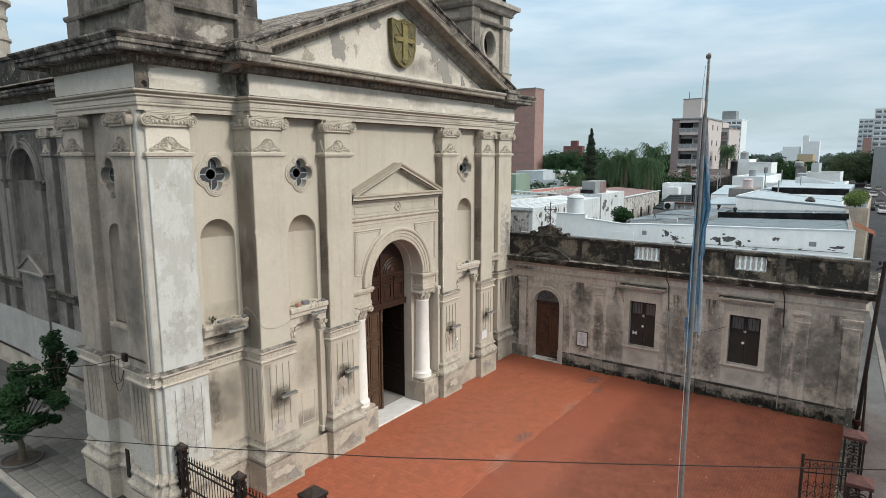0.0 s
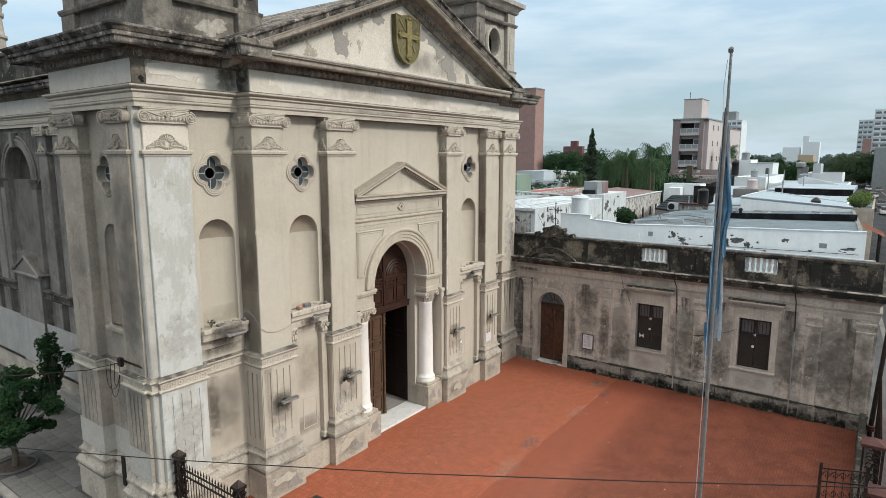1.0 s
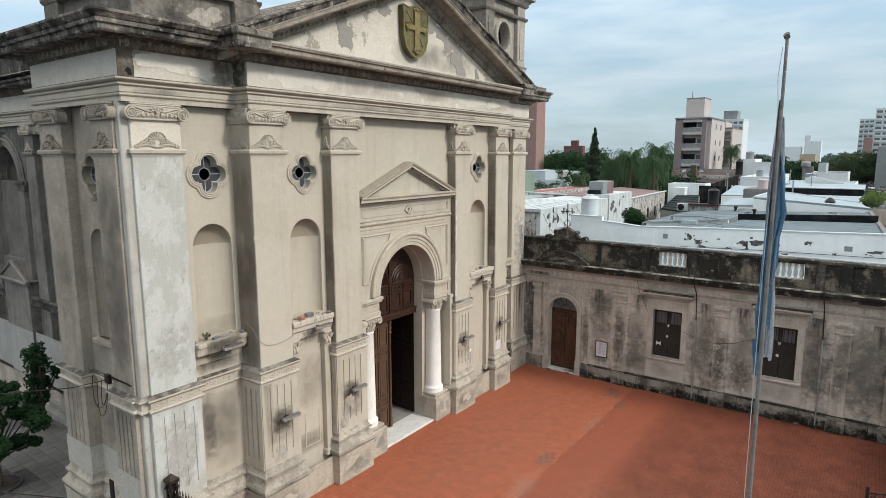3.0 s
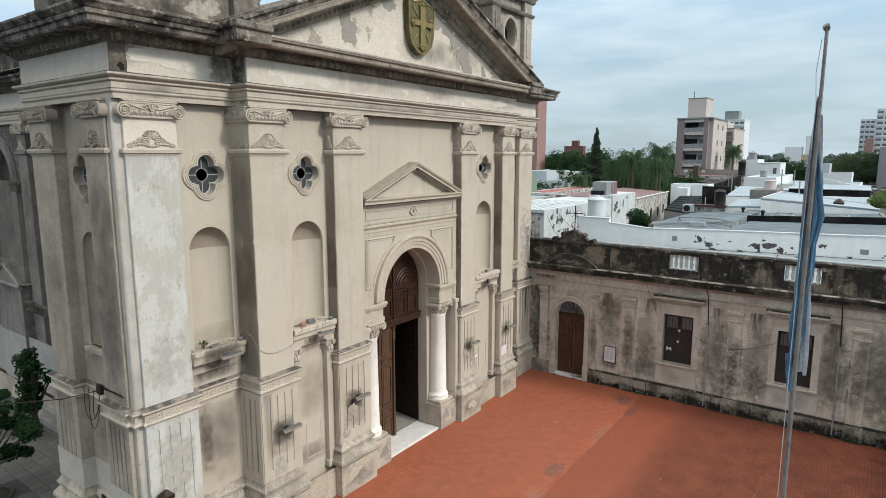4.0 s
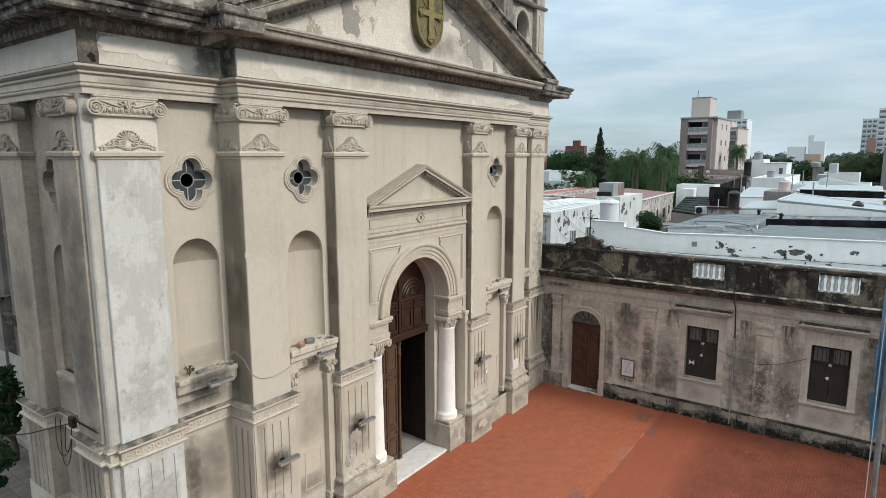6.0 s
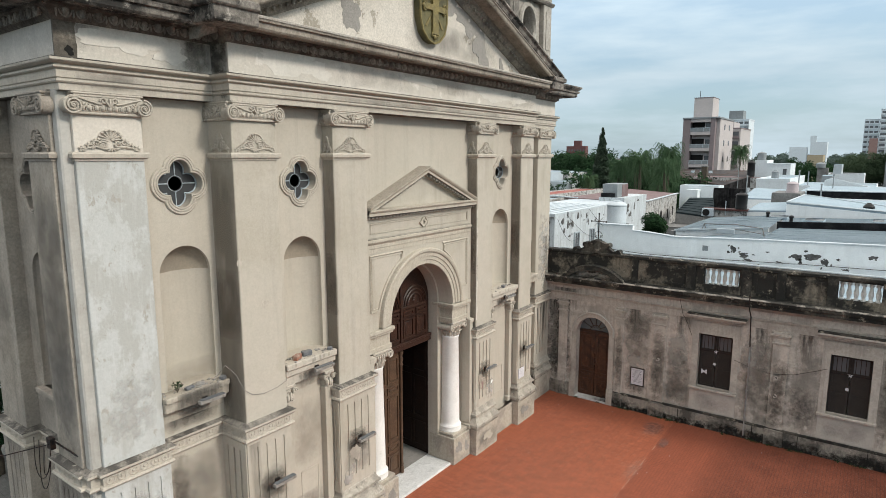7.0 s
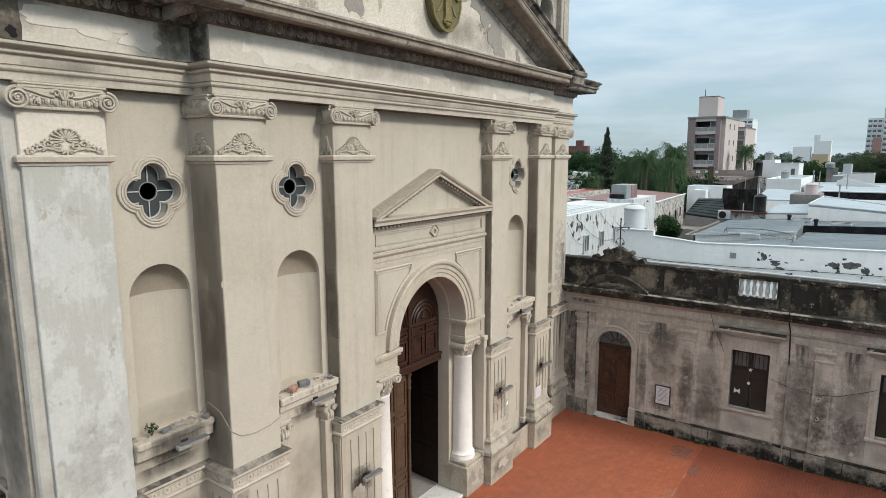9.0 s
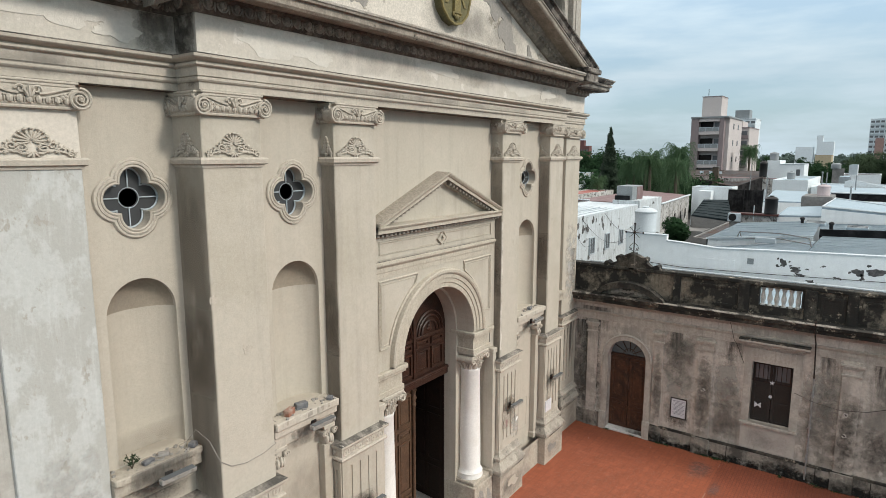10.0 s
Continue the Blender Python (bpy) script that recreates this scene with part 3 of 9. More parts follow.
def plate(bm, outer, holes, d0, d1, fn):
    """A flat slab with holes: outlines in (u, v), from depth d0 to d1; fn(u, v, d) gives the place."""
    loops = [outer, *holes]
    for d in (d0, d1):
        es = []
        for lp in loops:
            vs = [bm.verts.new(fn(u, v, d)) for u, v in lp]
            es += [bm.edges.new((vs[i], vs[(i + 1) % len(vs)])) for i in range(len(vs))]
        bmesh.ops.triangle_fill(bm, use_beauty=True, use_dissolve=False, edges=es)
    for lp in loops:
        k = len(lp)
        a = [bm.verts.new(fn(u, v, d0)) for u, v in lp]
        c = [bm.verts.new(fn(u, v, d1)) for u, v in lp]
        for i in range(k):
            bm.faces.new((a[i], a[(i + 1) % k], c[(i + 1) % k], c[i]))
    bmesh.ops.remove_doubles(bm, verts=bm.verts[:], dist=1e-5)
    return bm


def front(u, v, d):      # a wall that faces the yard; d goes inwards
    return (u, d, v)


def rect(u0, u1, v0, v1):
    return [(u0, v0), (u1, v0), (u1, v1), (u0, v1)]


def arch(cx, r, v0, spring, n=16):
    """An opening with a round head."""
    return [(cx - r, v0), (cx + r, v0)] + [(cx + r * cos(pi * i / n), spring + r * sin(pi * i / n)) for i in range(n + 1)]


def quatre(cx, cz, R, o=0.0, n=17):
    """Four round lobes that meet in cusps: R from the middle to the outer edge of a lobe, o widens them all round."""
    r, d = R * 0.46 + o, R * 0.54
    q = (1.41421 * d + math.sqrt(max(4 * r * r - 2 * d * d, 0))) / 2 / 1.41421
    half = math.atan2(q, q - d)
    pts = []
    for k in range(4):
        a = pi / 2 * k
        ox, oz = cx + d * cos(a), cz + d * sin(a)
        for i in range(n - 1):
            t = a - half + 2 * half * i / (n - 1)
            pts.append((ox + r * cos(t), oz + r * sin(t)))
    return pts

# ---- ground ----
bm = B()
xs = [-2600, -900, -300, -120, -60, -30, 0, 40, 90, 200, 500, 1200, 2600]
ys = [-2600, -900, -300, -120, -60, -27, 0, 40, 90, 200, 500, 1200, 2600]
gv = [[bm.verts.new((x, y, -0.16)) for x in xs] for y in ys]
for j in range(len(ys) - 1):
    for i in range(len(xs) - 1):
        bm.faces.new((gv[j][i], gv[j][i + 1], gv[j + 1][i + 1], gv[j + 1][i]))
tagged(part("ground", bm, M_ground), "bare grey city ground reaching the horizon", "ground", kind="structure")


LEAN_Y = 0.05           # the street runs off the yard's line by this much


def street(bm, x0, x1, o0, o1, z0, z1):
    """A strip along the slanting street: o0, o1 are its edges abreast of the wing's front."""
    q = [(x0, o0), (x1, o0), (x1, o1), (x0, o1)]
    lo = [bm.verts.new((x, o + LEAN_Y * (x - 9.7), z0)) for x, o in q]
    hi = [bm.verts.new((x, o + LEAN_Y * (x - 9.7), z1)) for x, o in q]
    bm.faces.new(lo[::-1]), bm.faces.new(hi)
    for i in range(4):
        bm.faces.new((lo[i], lo[(i + 1) % 4], hi[(i + 1) % 4], hi[i]))
    return bm


tagged(part("road", street(B(), -60, 520, -25.0, -16.35, -0.3, -0.12), M_asphalt), "grey asphalt street beside the yard", "road", kind="structure")
bm = B()
box(bm, -40, -11.55, -17.3, 120, -0.3, -0.124)
tagged(part("road", bm, M_asphalt), "grey asphalt side street beside the church", "road", kind="structure")
court = tagged(part("courtyard_floor", box(B(), -9.45, 9.9, -5.1, 0.9, -0.2, 0.0), M_court), "worn orange-red tiled floor before the church", "floor", kind="structure")
tagged(part("courtyard_floor", box(B(), -9.45, 9.9, -14.6, -5.1, -0.2, -0.002), M_courtdark), "browner ribbed red-tiled floor of the outer forecourt", "floor", kind="structure")
bm = B()
box(bm, -11.3, -9.45, -16.9, 1.1, -0.2, -0.03)
box(bm, -11.3, -6.6, 1.1, 60, -0.2, -0.03)
tagged(part("pavement", street(B(), -9.45, 300, -16.2, -14.4, -0.2, -0.034), M_walk), "pale cement pavement along the street front", "pavement", kind="structure")
tagged(part("pavement", bm, M_pavebed), "grey cement bedding of the street pavement", "pavement", kind="structure")
bm = B()
box(bm, -11.55, -11.3, -16.9, 60, -0.3, 0.0, 0.02)
street(bm, -11.55, 300, -16.45, -16.2, -0.3, 0.0)
street(bm, -40, 500, -25.3, -25.0, -0.3, 0.0)
tagged(part("kerb", bm, M_kerb), "worn pale concrete kerb beside the street", "kerb", kind="structure")
bm = street(B(), -40, 500, -30, -25.3, -0.3, -0.02)
tagged(part("pavement", bm, M_pavebed), "grey pavement across the street", "pavement", kind="structure")
# out of view, added to cast shade over the street
tagged(part("house_row", street(B(), 22, 205, -42, -30, -0.2, 9.5), M_cement), "unseen plain row of grey houses that shades the street", "house")

# ---- church ----
church = thing("church", "weathered beige neoclassical church front with twin towers", "church")

YB, YC = 0.45, 0.90            # wall planes: inner bays, outer bays
PILX = {-1: [(2.71, 3.92), (5.65, 6.80)], 1: [(2.71, 3.77), (5.78, 6.80)]}
BAY = {-1: -4.69, 1: 4.92}      # middles of the inner bays
ARCH_R, SPRING = 1.57, 5.78


def niche_surface(bm, cx, r, dep, y0, z0, spring, fn, n=20, m=9, head=False):
    """Hollow of a niche: the half-round shaft, or with head=True its half dome."""
    grid = []
    rows = [(z0, 1.0), (spring, 1.0)] + [(spring + r * sin(pi / 2 * k / m), cos(pi / 2 * k / m)) for k in range(1, m + 1)]
    rows = rows[1:] if head else rows[:2]
    for z, s in rows:
        s = max(s, 0.004)
        grid.append([bm.verts.new(fn(cx + r * s * cos(pi * i / n), z, y0 + dep * s * sin(pi * i / n))) for i in range(n + 1)])
    for a, c in zip(grid, grid[1:]):
        for i in range(n):
            bm.faces.new((a[i], a[i + 1], c[i + 1], c[i]))
    if not head:
        bm.faces.new(grid[0])
    return bm


# central wall with the portal, two lobed windows and two niches
PORTAL_HOLE = [(-2.50, 0.02), (2.50, 0.02), (2.50, 5.70)] + arch(0, ARCH_R, 5.70, SPRING, 28)[1:] + [(-ARCH_R, 5.70), (-2.50, 5.70)]
holes = [PORTAL_HOLE]
for s in (-1, 1):
    holes += [quatre(BAY[s], 10.07, 0.48), arch(BAY[s], 0.59, 5.75, 8.12)]
bm = plate(B(), rect(-6.72, 6.72, 0, 11.84), holes, YB, 0.88, front)
wall = part("facade_wall", bm, M_bay, church)
for s in (-1, 1):
    bm = niche_surface(B(), BAY[s], 0.60, 0.42, YB + 0.005, 5.70, 8.12, front)
    n_ = part("niche", bm, M_bay, church, "round-headed empty wall niche", 40)
    part("niche_head", niche_surface(B(), BAY[s], 0.60, 0.42, YB + 0.005, 5.70, 8.12, front, head=True), M_nichehead, n_, "niche half dome with shade in its colour", 40)

# outer bays under the towers
for s in (-1, 1):
    hs = [quatre(s * 7.53, 10.09, 0.50), arch(s * 7.53, 0.58, 5.72, 8.2)]
    bm = plate(B(), rect(min(s * 6.74, s * 8.42), max(s * 6.74, s * 8.42), 0, 11.83), hs, YC, 1.25, front)
    part("tower_bay_wall", bm, M_bay, church)
    bm = niche_surface(B(), s * 7.53, 0.59, 0.42, YC + 0.005, 5.68, 8.2, front)
    n_ = part("niche", bm, M_bay, church, "round-headed empty wall niche", 40)
    part("niche_head", niche_surface(B(), s * 7.53, 0.59, 0.42, YC + 0.005, 5.68, 8.2, front, head=True), M_nichehead, n_, "niche half dome with shade in its colour", 40)

# flank of the left tower block and the corner piers


def flank(u, v, d):
    return (-9.5 + d, u, v)


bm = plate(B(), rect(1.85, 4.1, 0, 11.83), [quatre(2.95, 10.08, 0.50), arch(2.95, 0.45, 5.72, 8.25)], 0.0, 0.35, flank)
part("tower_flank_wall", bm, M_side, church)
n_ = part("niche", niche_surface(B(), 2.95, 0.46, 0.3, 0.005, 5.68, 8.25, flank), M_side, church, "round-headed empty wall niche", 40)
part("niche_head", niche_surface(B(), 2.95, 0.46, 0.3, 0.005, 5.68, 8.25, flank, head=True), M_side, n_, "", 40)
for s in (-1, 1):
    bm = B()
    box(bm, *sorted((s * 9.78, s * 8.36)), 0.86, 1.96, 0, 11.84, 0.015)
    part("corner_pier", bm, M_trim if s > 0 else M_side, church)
    bm = B()
    box(bm, *sorted((s * 9.80, s * 9.57)), 0.765, 0.99, 0, 11.835, 0.03)
    part("corner_strip", bm, M_strip if s < 0 else M_trim, church, "chalky pale corner strip")
    bm = B()
    box(bm, *sorted((s * 9.70, s * 9.0)), 3.90, 5.2, 0, 11.84, 0.015)
    box(bm, *sorted((s * 9.2, s * 6.4)), 4.85, 5.2, 0, 13.5)
    box(bm, *sorted((s * 9.45, s * 5.6)), 1.3, 5.1, 11.6, 12.0)
    part("tower_block_wall", bm, M_side, church)
bm = B()
box(bm, 9.1, 9.5, 1.9, 4.0, 0, 11.85)
part("tower_flank_wall", bm, M_side, church)

# ---- pilasters ----


def capital_mesh(w):
    """Ionic capital on a pilaster of width w; its middle at x = 0, its face at y = 0, z from the collar up."""
    bm = B()
    h = w / 2
    # block, egg band and thin abacus
    box(bm, -h + 0.04, h - 0.04, -0.07, 0.1, 0.70, 1.03)
    box(bm, -h - 0.02, h + 0.02, -0.10, 0.1, 1.03, 1.07, 0.012)
    box(bm, -h + 0.02, h - 0.02, -0.085, 0.1, 0.985, 1.035, 0.012)
    tube(bm, [(-h, -0.06, 0.70), (h, -0.06, 0.70)], 0.022, 6)
    tube(bm, [(-h, -0.07, 0.745), (h, -0.07, 0.745)], 0.014, 6)
    k = int(w / 0.13)
    for i in range(k):
        x = -h + 0.1 + (i + 0.5) * (w - 0.2) / k
        blob(bm, (x, -0.085, 0.80), (0.042, 0.05, 0.058), u=7, v=5)
        blob(bm, (x + (w - 0.2) / k / 2, -0.08, 0.79), (0.013, 0.035, 0.05), u=5, v=4)
    # bands that sweep from the middle up into the volutes
    for s in (-1, 1):
        for dz, r in ((0.0, 0.020), (-0.055, 0.013)):
            tube(bm, [(s * (0.12 + (h - 0.13) * t), -0.09, 0.875 + dz + 0.105 * t * t * (3 - 2 * t)) for t in [i / 9 for i in range(10)]], r, 5)
        cx, cz = s * (h + 0.005), 0.83
        sp = []
        for i in range(44):
            a = pi / 2 + (-s) * i * 0.40
            r = 0.158 * (1 - i / 47.0)
            sp.append((cx + r * cos(a), -0.125 - 0.035 * i / 44, cz + r * sin(a)))
        tube(bm, sp, [0.024 - 0.0003 * i for i in range(44)], 5)
        cyl(bm, (cx, -0.105, cz), (cx, 0.12, cz), 0.150, n=18)
        blob(bm, (cx, -0.145, cz), (0.03, 0.035, 0.03), u=6, v=4)
        for j in range(4):      # leaf that covers the inner side of the volute
            blob(bm, (cx - s * (0.17 + 0.035 * j), -0.10, 0.865 - 0.03 * j), (0.05 - 0.006 * j, 0.04, 0.026), Matrix.Rotation(s * (0.7 + 0.25 * j), 3, "Y"), 6, 4)
    # pair of curls and a leaf in the middle
    for s in (-1, 1):
        tube(bm, [(s * (0.095 + 0.062 * (1 - a / 17) * cos(a * 0.55)), -0.10, 0.925 + 0.062 * (1 - a / 17) * sin(a * 0.55)) for a in range(14)], 0.018, 5)
        blob(bm, (s * 0.035, -0.11, 0.875), (0.028, 0.04, 0.07), Matrix.Rotation(s * 0.45, 3, "Y"), 6, 4)
    blob(bm, (0, -0.115, 0.90), (0.028, 0.045, 0.085), u=6, v=5)
    return bm


def shell_mesh(w):
    """Low scallop shell with vine scrolls under the capital, on the same axes."""
    bm = B()
    h = w / 2
    # scallop shell
    for i in range(11):
        a = radians(-18 + 216 * i / 10)
        m = Matrix.Rotation(pi / 2 - a, 3, "Y")
        blob(bm, (0.115 * cos(a), -0.022, 0.30 + 0.125 * sin(a)), (0.021, 0.030, 0.105), m, 6, 4)
        blob(bm, (0.205 * cos(a), -0.035, 0.30 + 0.215 * sin(a)), (0.036, 0.040, 0.026), m, 6, 4)
    for s in (-1, 1):
        tube(bm, [(s * (0.135 + 0.075 * (1 - a / 18) * cos(2.0 + a * 0.5)), -0.045, 0.185 + 0.06 * (1 - a / 18) * sin(2.0 + a * 0.5)) for a in range(15)], 0.018, 5)
    for i in range(5):
        a = radians(200 + 140 * i / 4)
        blob(bm, (0.075 * cos(a), -0.045, 0.115 + 0.06 * sin(a)), (0.024, 0.035, 0.055), Matrix.Rotation(pi / 2 - a, 3, "Y"), 6, 4)
    # vine scrolls that run out to both sides, with curls and small leaves
    for s in (-1, 1):
        reach = h - 0.10
        L = reach - 0.12
        tube(bm, [(s * (0.10 + L * t), -0.025, 0.085 + 0.075 * sin(pi * min(1.0, t * 1.15)) * (1 - 0.5 * t)) for t in [i / 12 for i in range(13)]], [0.030 - 0.0011 * i for i in range(13)], 5)
        for t, z, r, turn in ((0.36, 0.225, 0.070, 1), (0.68, 0.140, 0.062, -1), (0.97, 0.075, 0.058, 1)):
            x = s * (0.10 + L * t)
            tube(bm, [(x + s * turn * r * (1 - a / 19) * cos(-0.9 + a * 0.5), -0.035, z + r * (1 - a / 19) * sin(-0.9 + a * 0.5)) for a in range(16)], 0.016, 5)
            for j in range(4):
                an = radians(30 + 40 * j)
                blob(bm, (x + 1.15 * r * cos(an), -0.025, z + 1.1 * r * sin(an)), (0.017, 0.028, 0.036), Matrix.Rotation(pi / 2 - an, 3, "Y"), 5, 4)
        for j in range(4):
            t = 0.16 + 0.19 * j
            blob(bm, (s * (0.10 + L * t), -0.03, 0.10 + 0.05 * (1 - t)), (0.022, 0.03, 0.065 - 0.01 * j), Matrix.Rotation(s * (0.8 + 0.2 * j), 3, "Y"), 6, 4)
    for v in bm.verts:
        v.co.z *= 0.80
        v.co.y *= 0.85
    return bm


def carve(m, p, label="", material=None):
    """A capital and the shell ornament below it, on a pilaster p at the pose m."""
    global cap_src, shell_src
    if cap_src is None:
        cap_src = part("capital", capital_mesh(CAP_W), M_trim, p, label, 35)
        shell_src = part("shell_ornament", shell_mesh(CAP_W), M_trim, p, "carved shell with vine scrolls", 35)
        cap_src.matrix_basis = shell_src.matrix_basis = m
    else:
        share("capital", cap_src, m, p, label, material)
        share("shell_ornament", shell_src, m, p, "carved shell with vine scrolls", material)


CAP_W = 1.2
cap_src = shell_src = None
COLLAR = [(0, 10.57), (0.02, 10.57), (0.03, 10.61), (0.075, 10.63), (0.085, 10.70), (0.06, 10.735), (0, 10.735)]


def rosettes(bm, p0, p1, z, r=0.085, lift=0.05):
    """A row of ring ornaments on a band between two points in plan."""
    p0, p1 = Vector((*p0, z)), Vector((*p1, z))
    d = (p1 - p0)
    L = d.length
    d.normalize()
    nrm = Vector((d.y, -d.x, 0))
    k = max(1, int(L / (2.5 * r)))
    for i in range(k):
        c = p0 + d * (L * (i + 0.5) / k) + nrm * lift * 0.3
        ring = [c + d * r * cos(2 * pi * j / 10) + Vector((0, 0, r * sin(2 * pi * j / 10))) for j in range(10)]
        tube(bm, ring, 0.018, 4, True)
        blob(bm, c, (0.03, 0.03, 0.03), None, 6, 4)
        if i:
            q = p0 + d * (L * i / k)
            blob(bm, q, (0.022, 0.022, 0.07), None, 5, 4)
    return bm


BAND = [(-0.09, 4.27), (0, 4.27), (0.05, 4.28), (0.075, 4.32), (0.06, 4.36), (0.02, 4.37), (0.02, 4.55), (0.06, 4.56), (0.10, 4.60), (0.10, 4.65), (0.03, 4.68), (0, 4.70), (-0.09, 4.715)]
BASE = [(0.0, 1.70), (0.015, 1.68), (0.03, 1.60), (0.075, 1.53), (0.115, 1.50), (0.12, 1.44), (0.055, 1.425), (0.05, 1.37), (0.09, 1.31), (0.16, 1.20), (0.205, 1.14), (0.21, 1.06), (0.16, 1.04), (0.15, 0.97), (0, 0.97)]
PLINTH = [(0.17, 0.97), (0.17, 0.86), (0.145, 0.84), (0.145, 0.0), (-0.3, 0.0), (-0.3, 0.97)]


def fluted_die(bm, w, y, x0, z0=1.64, z1=4.27, flutes=4):
    """Pedestal block with upright grooves in its face."""
    holes = []
    for i in range(flutes):
        c = x0 + w * (i + 1) / (flutes + 1)
        holes.append([(u, v) for u, v in rect(c - 0.042, c + 0.042, z0 + 0.35, z1 - 0.22)][:2] + [(c + 0.042 * cos(pi * k / 6), z1 - 0.22 + 0.042 * sin(pi * k / 6)) for k in range(7)])
    plate(bm, rect(x0, x0 + w, z0, z1), holes, y, y + 0.028, front)
    return bm


def pilaster(x0, x1, yf, yw, shaft_mat, ped_mat, trim, white=False):
    cx, w = (x0 + x1) / 2, x1 - x0
    bm = B()
    box(bm, x0, x1, yf, yw + 0.04, 4.68, 10.62 if white else 11.82, 0.012)
    p = part("pilaster", bm, shaft_mat, church, "chalky flaking white pilaster" if white else "")
    if white:
        part("neck", box(B(), x0, x1, yf + 0.002, yw + 0.04, 10.62, 11.82, 0.01), M_frieze, p, "beige neck of the capital")
    side = [(x0, yw), (x0, yf), (x1, yf), (x1, yw)]
    part("collar", sweep(B(), side, COLLAR), trim, p, smooth=40)
    m = pose(cx, yf, 10.72) @ Matrix.Diagonal((w / CAP_W, 1, 1, 1))
    carve(m, p, "carved scroll capital")
    d = yw - yf
    if d > 0.3:     # the capital turns round the deep sides
        for xe, rz, sg in ((x0, -90, -1), (x1, 90, 1)):
            carve(pose(xe, (yf + yw) / 2, 10.72, 0, 0, rz) @ Matrix.Diagonal((d / CAP_W * 0.92, 0.75, 1, 1)), p)
    # pedestal
    e = 0.05
    bm = B()
    fluted_die(bm, w + 2 * e, yf - e, x0 - e)
    box(bm, x0 - e, x1 + e, yf - e + 0.028, yw + 0.05, 1.64, 4.27)
    ped = part("pedestal", bm, ped_mat, p, "fluted pedestal block")
    if d > 0.3:     # upright grooves on the deep side too
        side_holes = [rect(yf + d * q - 0.035, yf + d * q + 0.035, 1.95, 4.06) for q in (0.22, 0.5, 0.78)]
        part("fluted_side", plate(B(), rect(yf - e + 0.03, yw, 1.66, 4.25), side_holes, -0.028, 0.0, lambda u, v, q: (x0 - e + q, u, v)), ped_mat, ped)
    return p


pils = []
for s in (-1, 1):
    for k, (a, c) in enumerate(PILX[s]):
        x0, x1 = sorted((s * a, s * c))
        yw = YB if k == 0 else (YB if s > 0 else YC)
        pils.append(pilaster(x0, x1, 0.08, YC if k else YB, M_stucco, M_stucco, M_trim))
    x0, x1 = sorted((s * 8.36, s * 9.60))
    pils.append(pilaster(x0, x1, 0.68, YC + 0.05, M_white if s < 0 else M_stucco, M_white if s < 0 else M_stucco, M_trim, s < 0))

# pilasters on the left flank


def flank_pilaster(y0, y1, xf, xw):
    bm = B()
    box(bm, xf, xw, y0, y1, 4.68, 11.82, 0.012)
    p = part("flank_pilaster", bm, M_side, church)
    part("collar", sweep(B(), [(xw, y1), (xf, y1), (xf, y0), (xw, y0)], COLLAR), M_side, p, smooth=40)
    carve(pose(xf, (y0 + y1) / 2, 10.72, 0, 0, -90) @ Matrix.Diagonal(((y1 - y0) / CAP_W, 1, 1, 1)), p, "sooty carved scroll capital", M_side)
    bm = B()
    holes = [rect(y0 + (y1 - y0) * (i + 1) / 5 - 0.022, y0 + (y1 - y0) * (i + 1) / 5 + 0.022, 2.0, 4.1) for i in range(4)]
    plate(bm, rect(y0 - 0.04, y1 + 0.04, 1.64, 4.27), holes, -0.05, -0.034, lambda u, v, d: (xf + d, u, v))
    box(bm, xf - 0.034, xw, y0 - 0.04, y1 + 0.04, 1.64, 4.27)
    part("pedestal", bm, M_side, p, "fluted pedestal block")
    return p


flank_pilaster(0.98, 2.02, -9.86, -9.5)
flank_pilaster(3.85, 5.15, -9.78, -9.4)

# mouldings that run round the pedestals
LEFT = [(-6.8, 5.2), (-9.83, 5.2), (-9.83, 3.80), (-9.5, 3.80), (-9.5, 2.07), (-9.91, 2.07), (-9.91, 0.93), (-9.83, 0.93), (-9.83, 0.74), (-9.65, 0.74), (-9.65, 0.63),
        (-8.31, 0.63), (-8.31, YC), (-6.85, YC), (-6.85, 0.03), (-5.60, 0.03), (-5.60, YB)]
INNER = [(-3.97, YB), (-3.97, 0.03), (-2.66, 0.03), (-2.66, 0.3)]


def mirror(path):
    shift = {5.60: 5.73, 3.97: 3.82}
    return [(shift.get(-x, -x), y) for x, y in reversed(path)]


for path, dado in ((LEFT, M_side), (INNER, M_trim), (mirror(INNER), M_trim), (mirror(LEFT), M_trim)):
    bnd = part("pedestal_band", sweep(B(), path, BAND), M_trim, church, "moulded band with ring ornaments", 40)
    part("ledge_dirt", sweep(B(), path, [(0.105, 4.652), (0.034, 4.684), (0.004, 4.704), (-0.06, 4.714), (-0.06, 4.70), (0.0, 4.69), (0.03, 4.67), (0.10, 4.642)]), M_ledge, bnd, "grime lying on the ledge")
    bm = B()
    for p0, p1 in zip(path, path[1:]):
        if (Vector(p1) - Vector(p0)).length > 0.3:
            rosettes(bm, p0, p1, 4.46, lift=0.07)
    part("ring_ornament", bm, M_trim, bnd)["kind"] = "stuff"
    if path in (LEFT, mirror(LEFT)):
        part("base_moulding", sweep(B(), path, BASE), M_base, church, "", 24)
PL = LEFT[:-1] + [(-5.60, 0.30), (-3.97, 0.30)] + INNER[1:3] + [(-2.66, 0.22)]
part("base_moulding", sweep(B(), INNER, BASE), M_base, church, "", 24)
part("base_moulding", sweep(B(), mirror(INNER), BASE), M_base, church, "", 24)
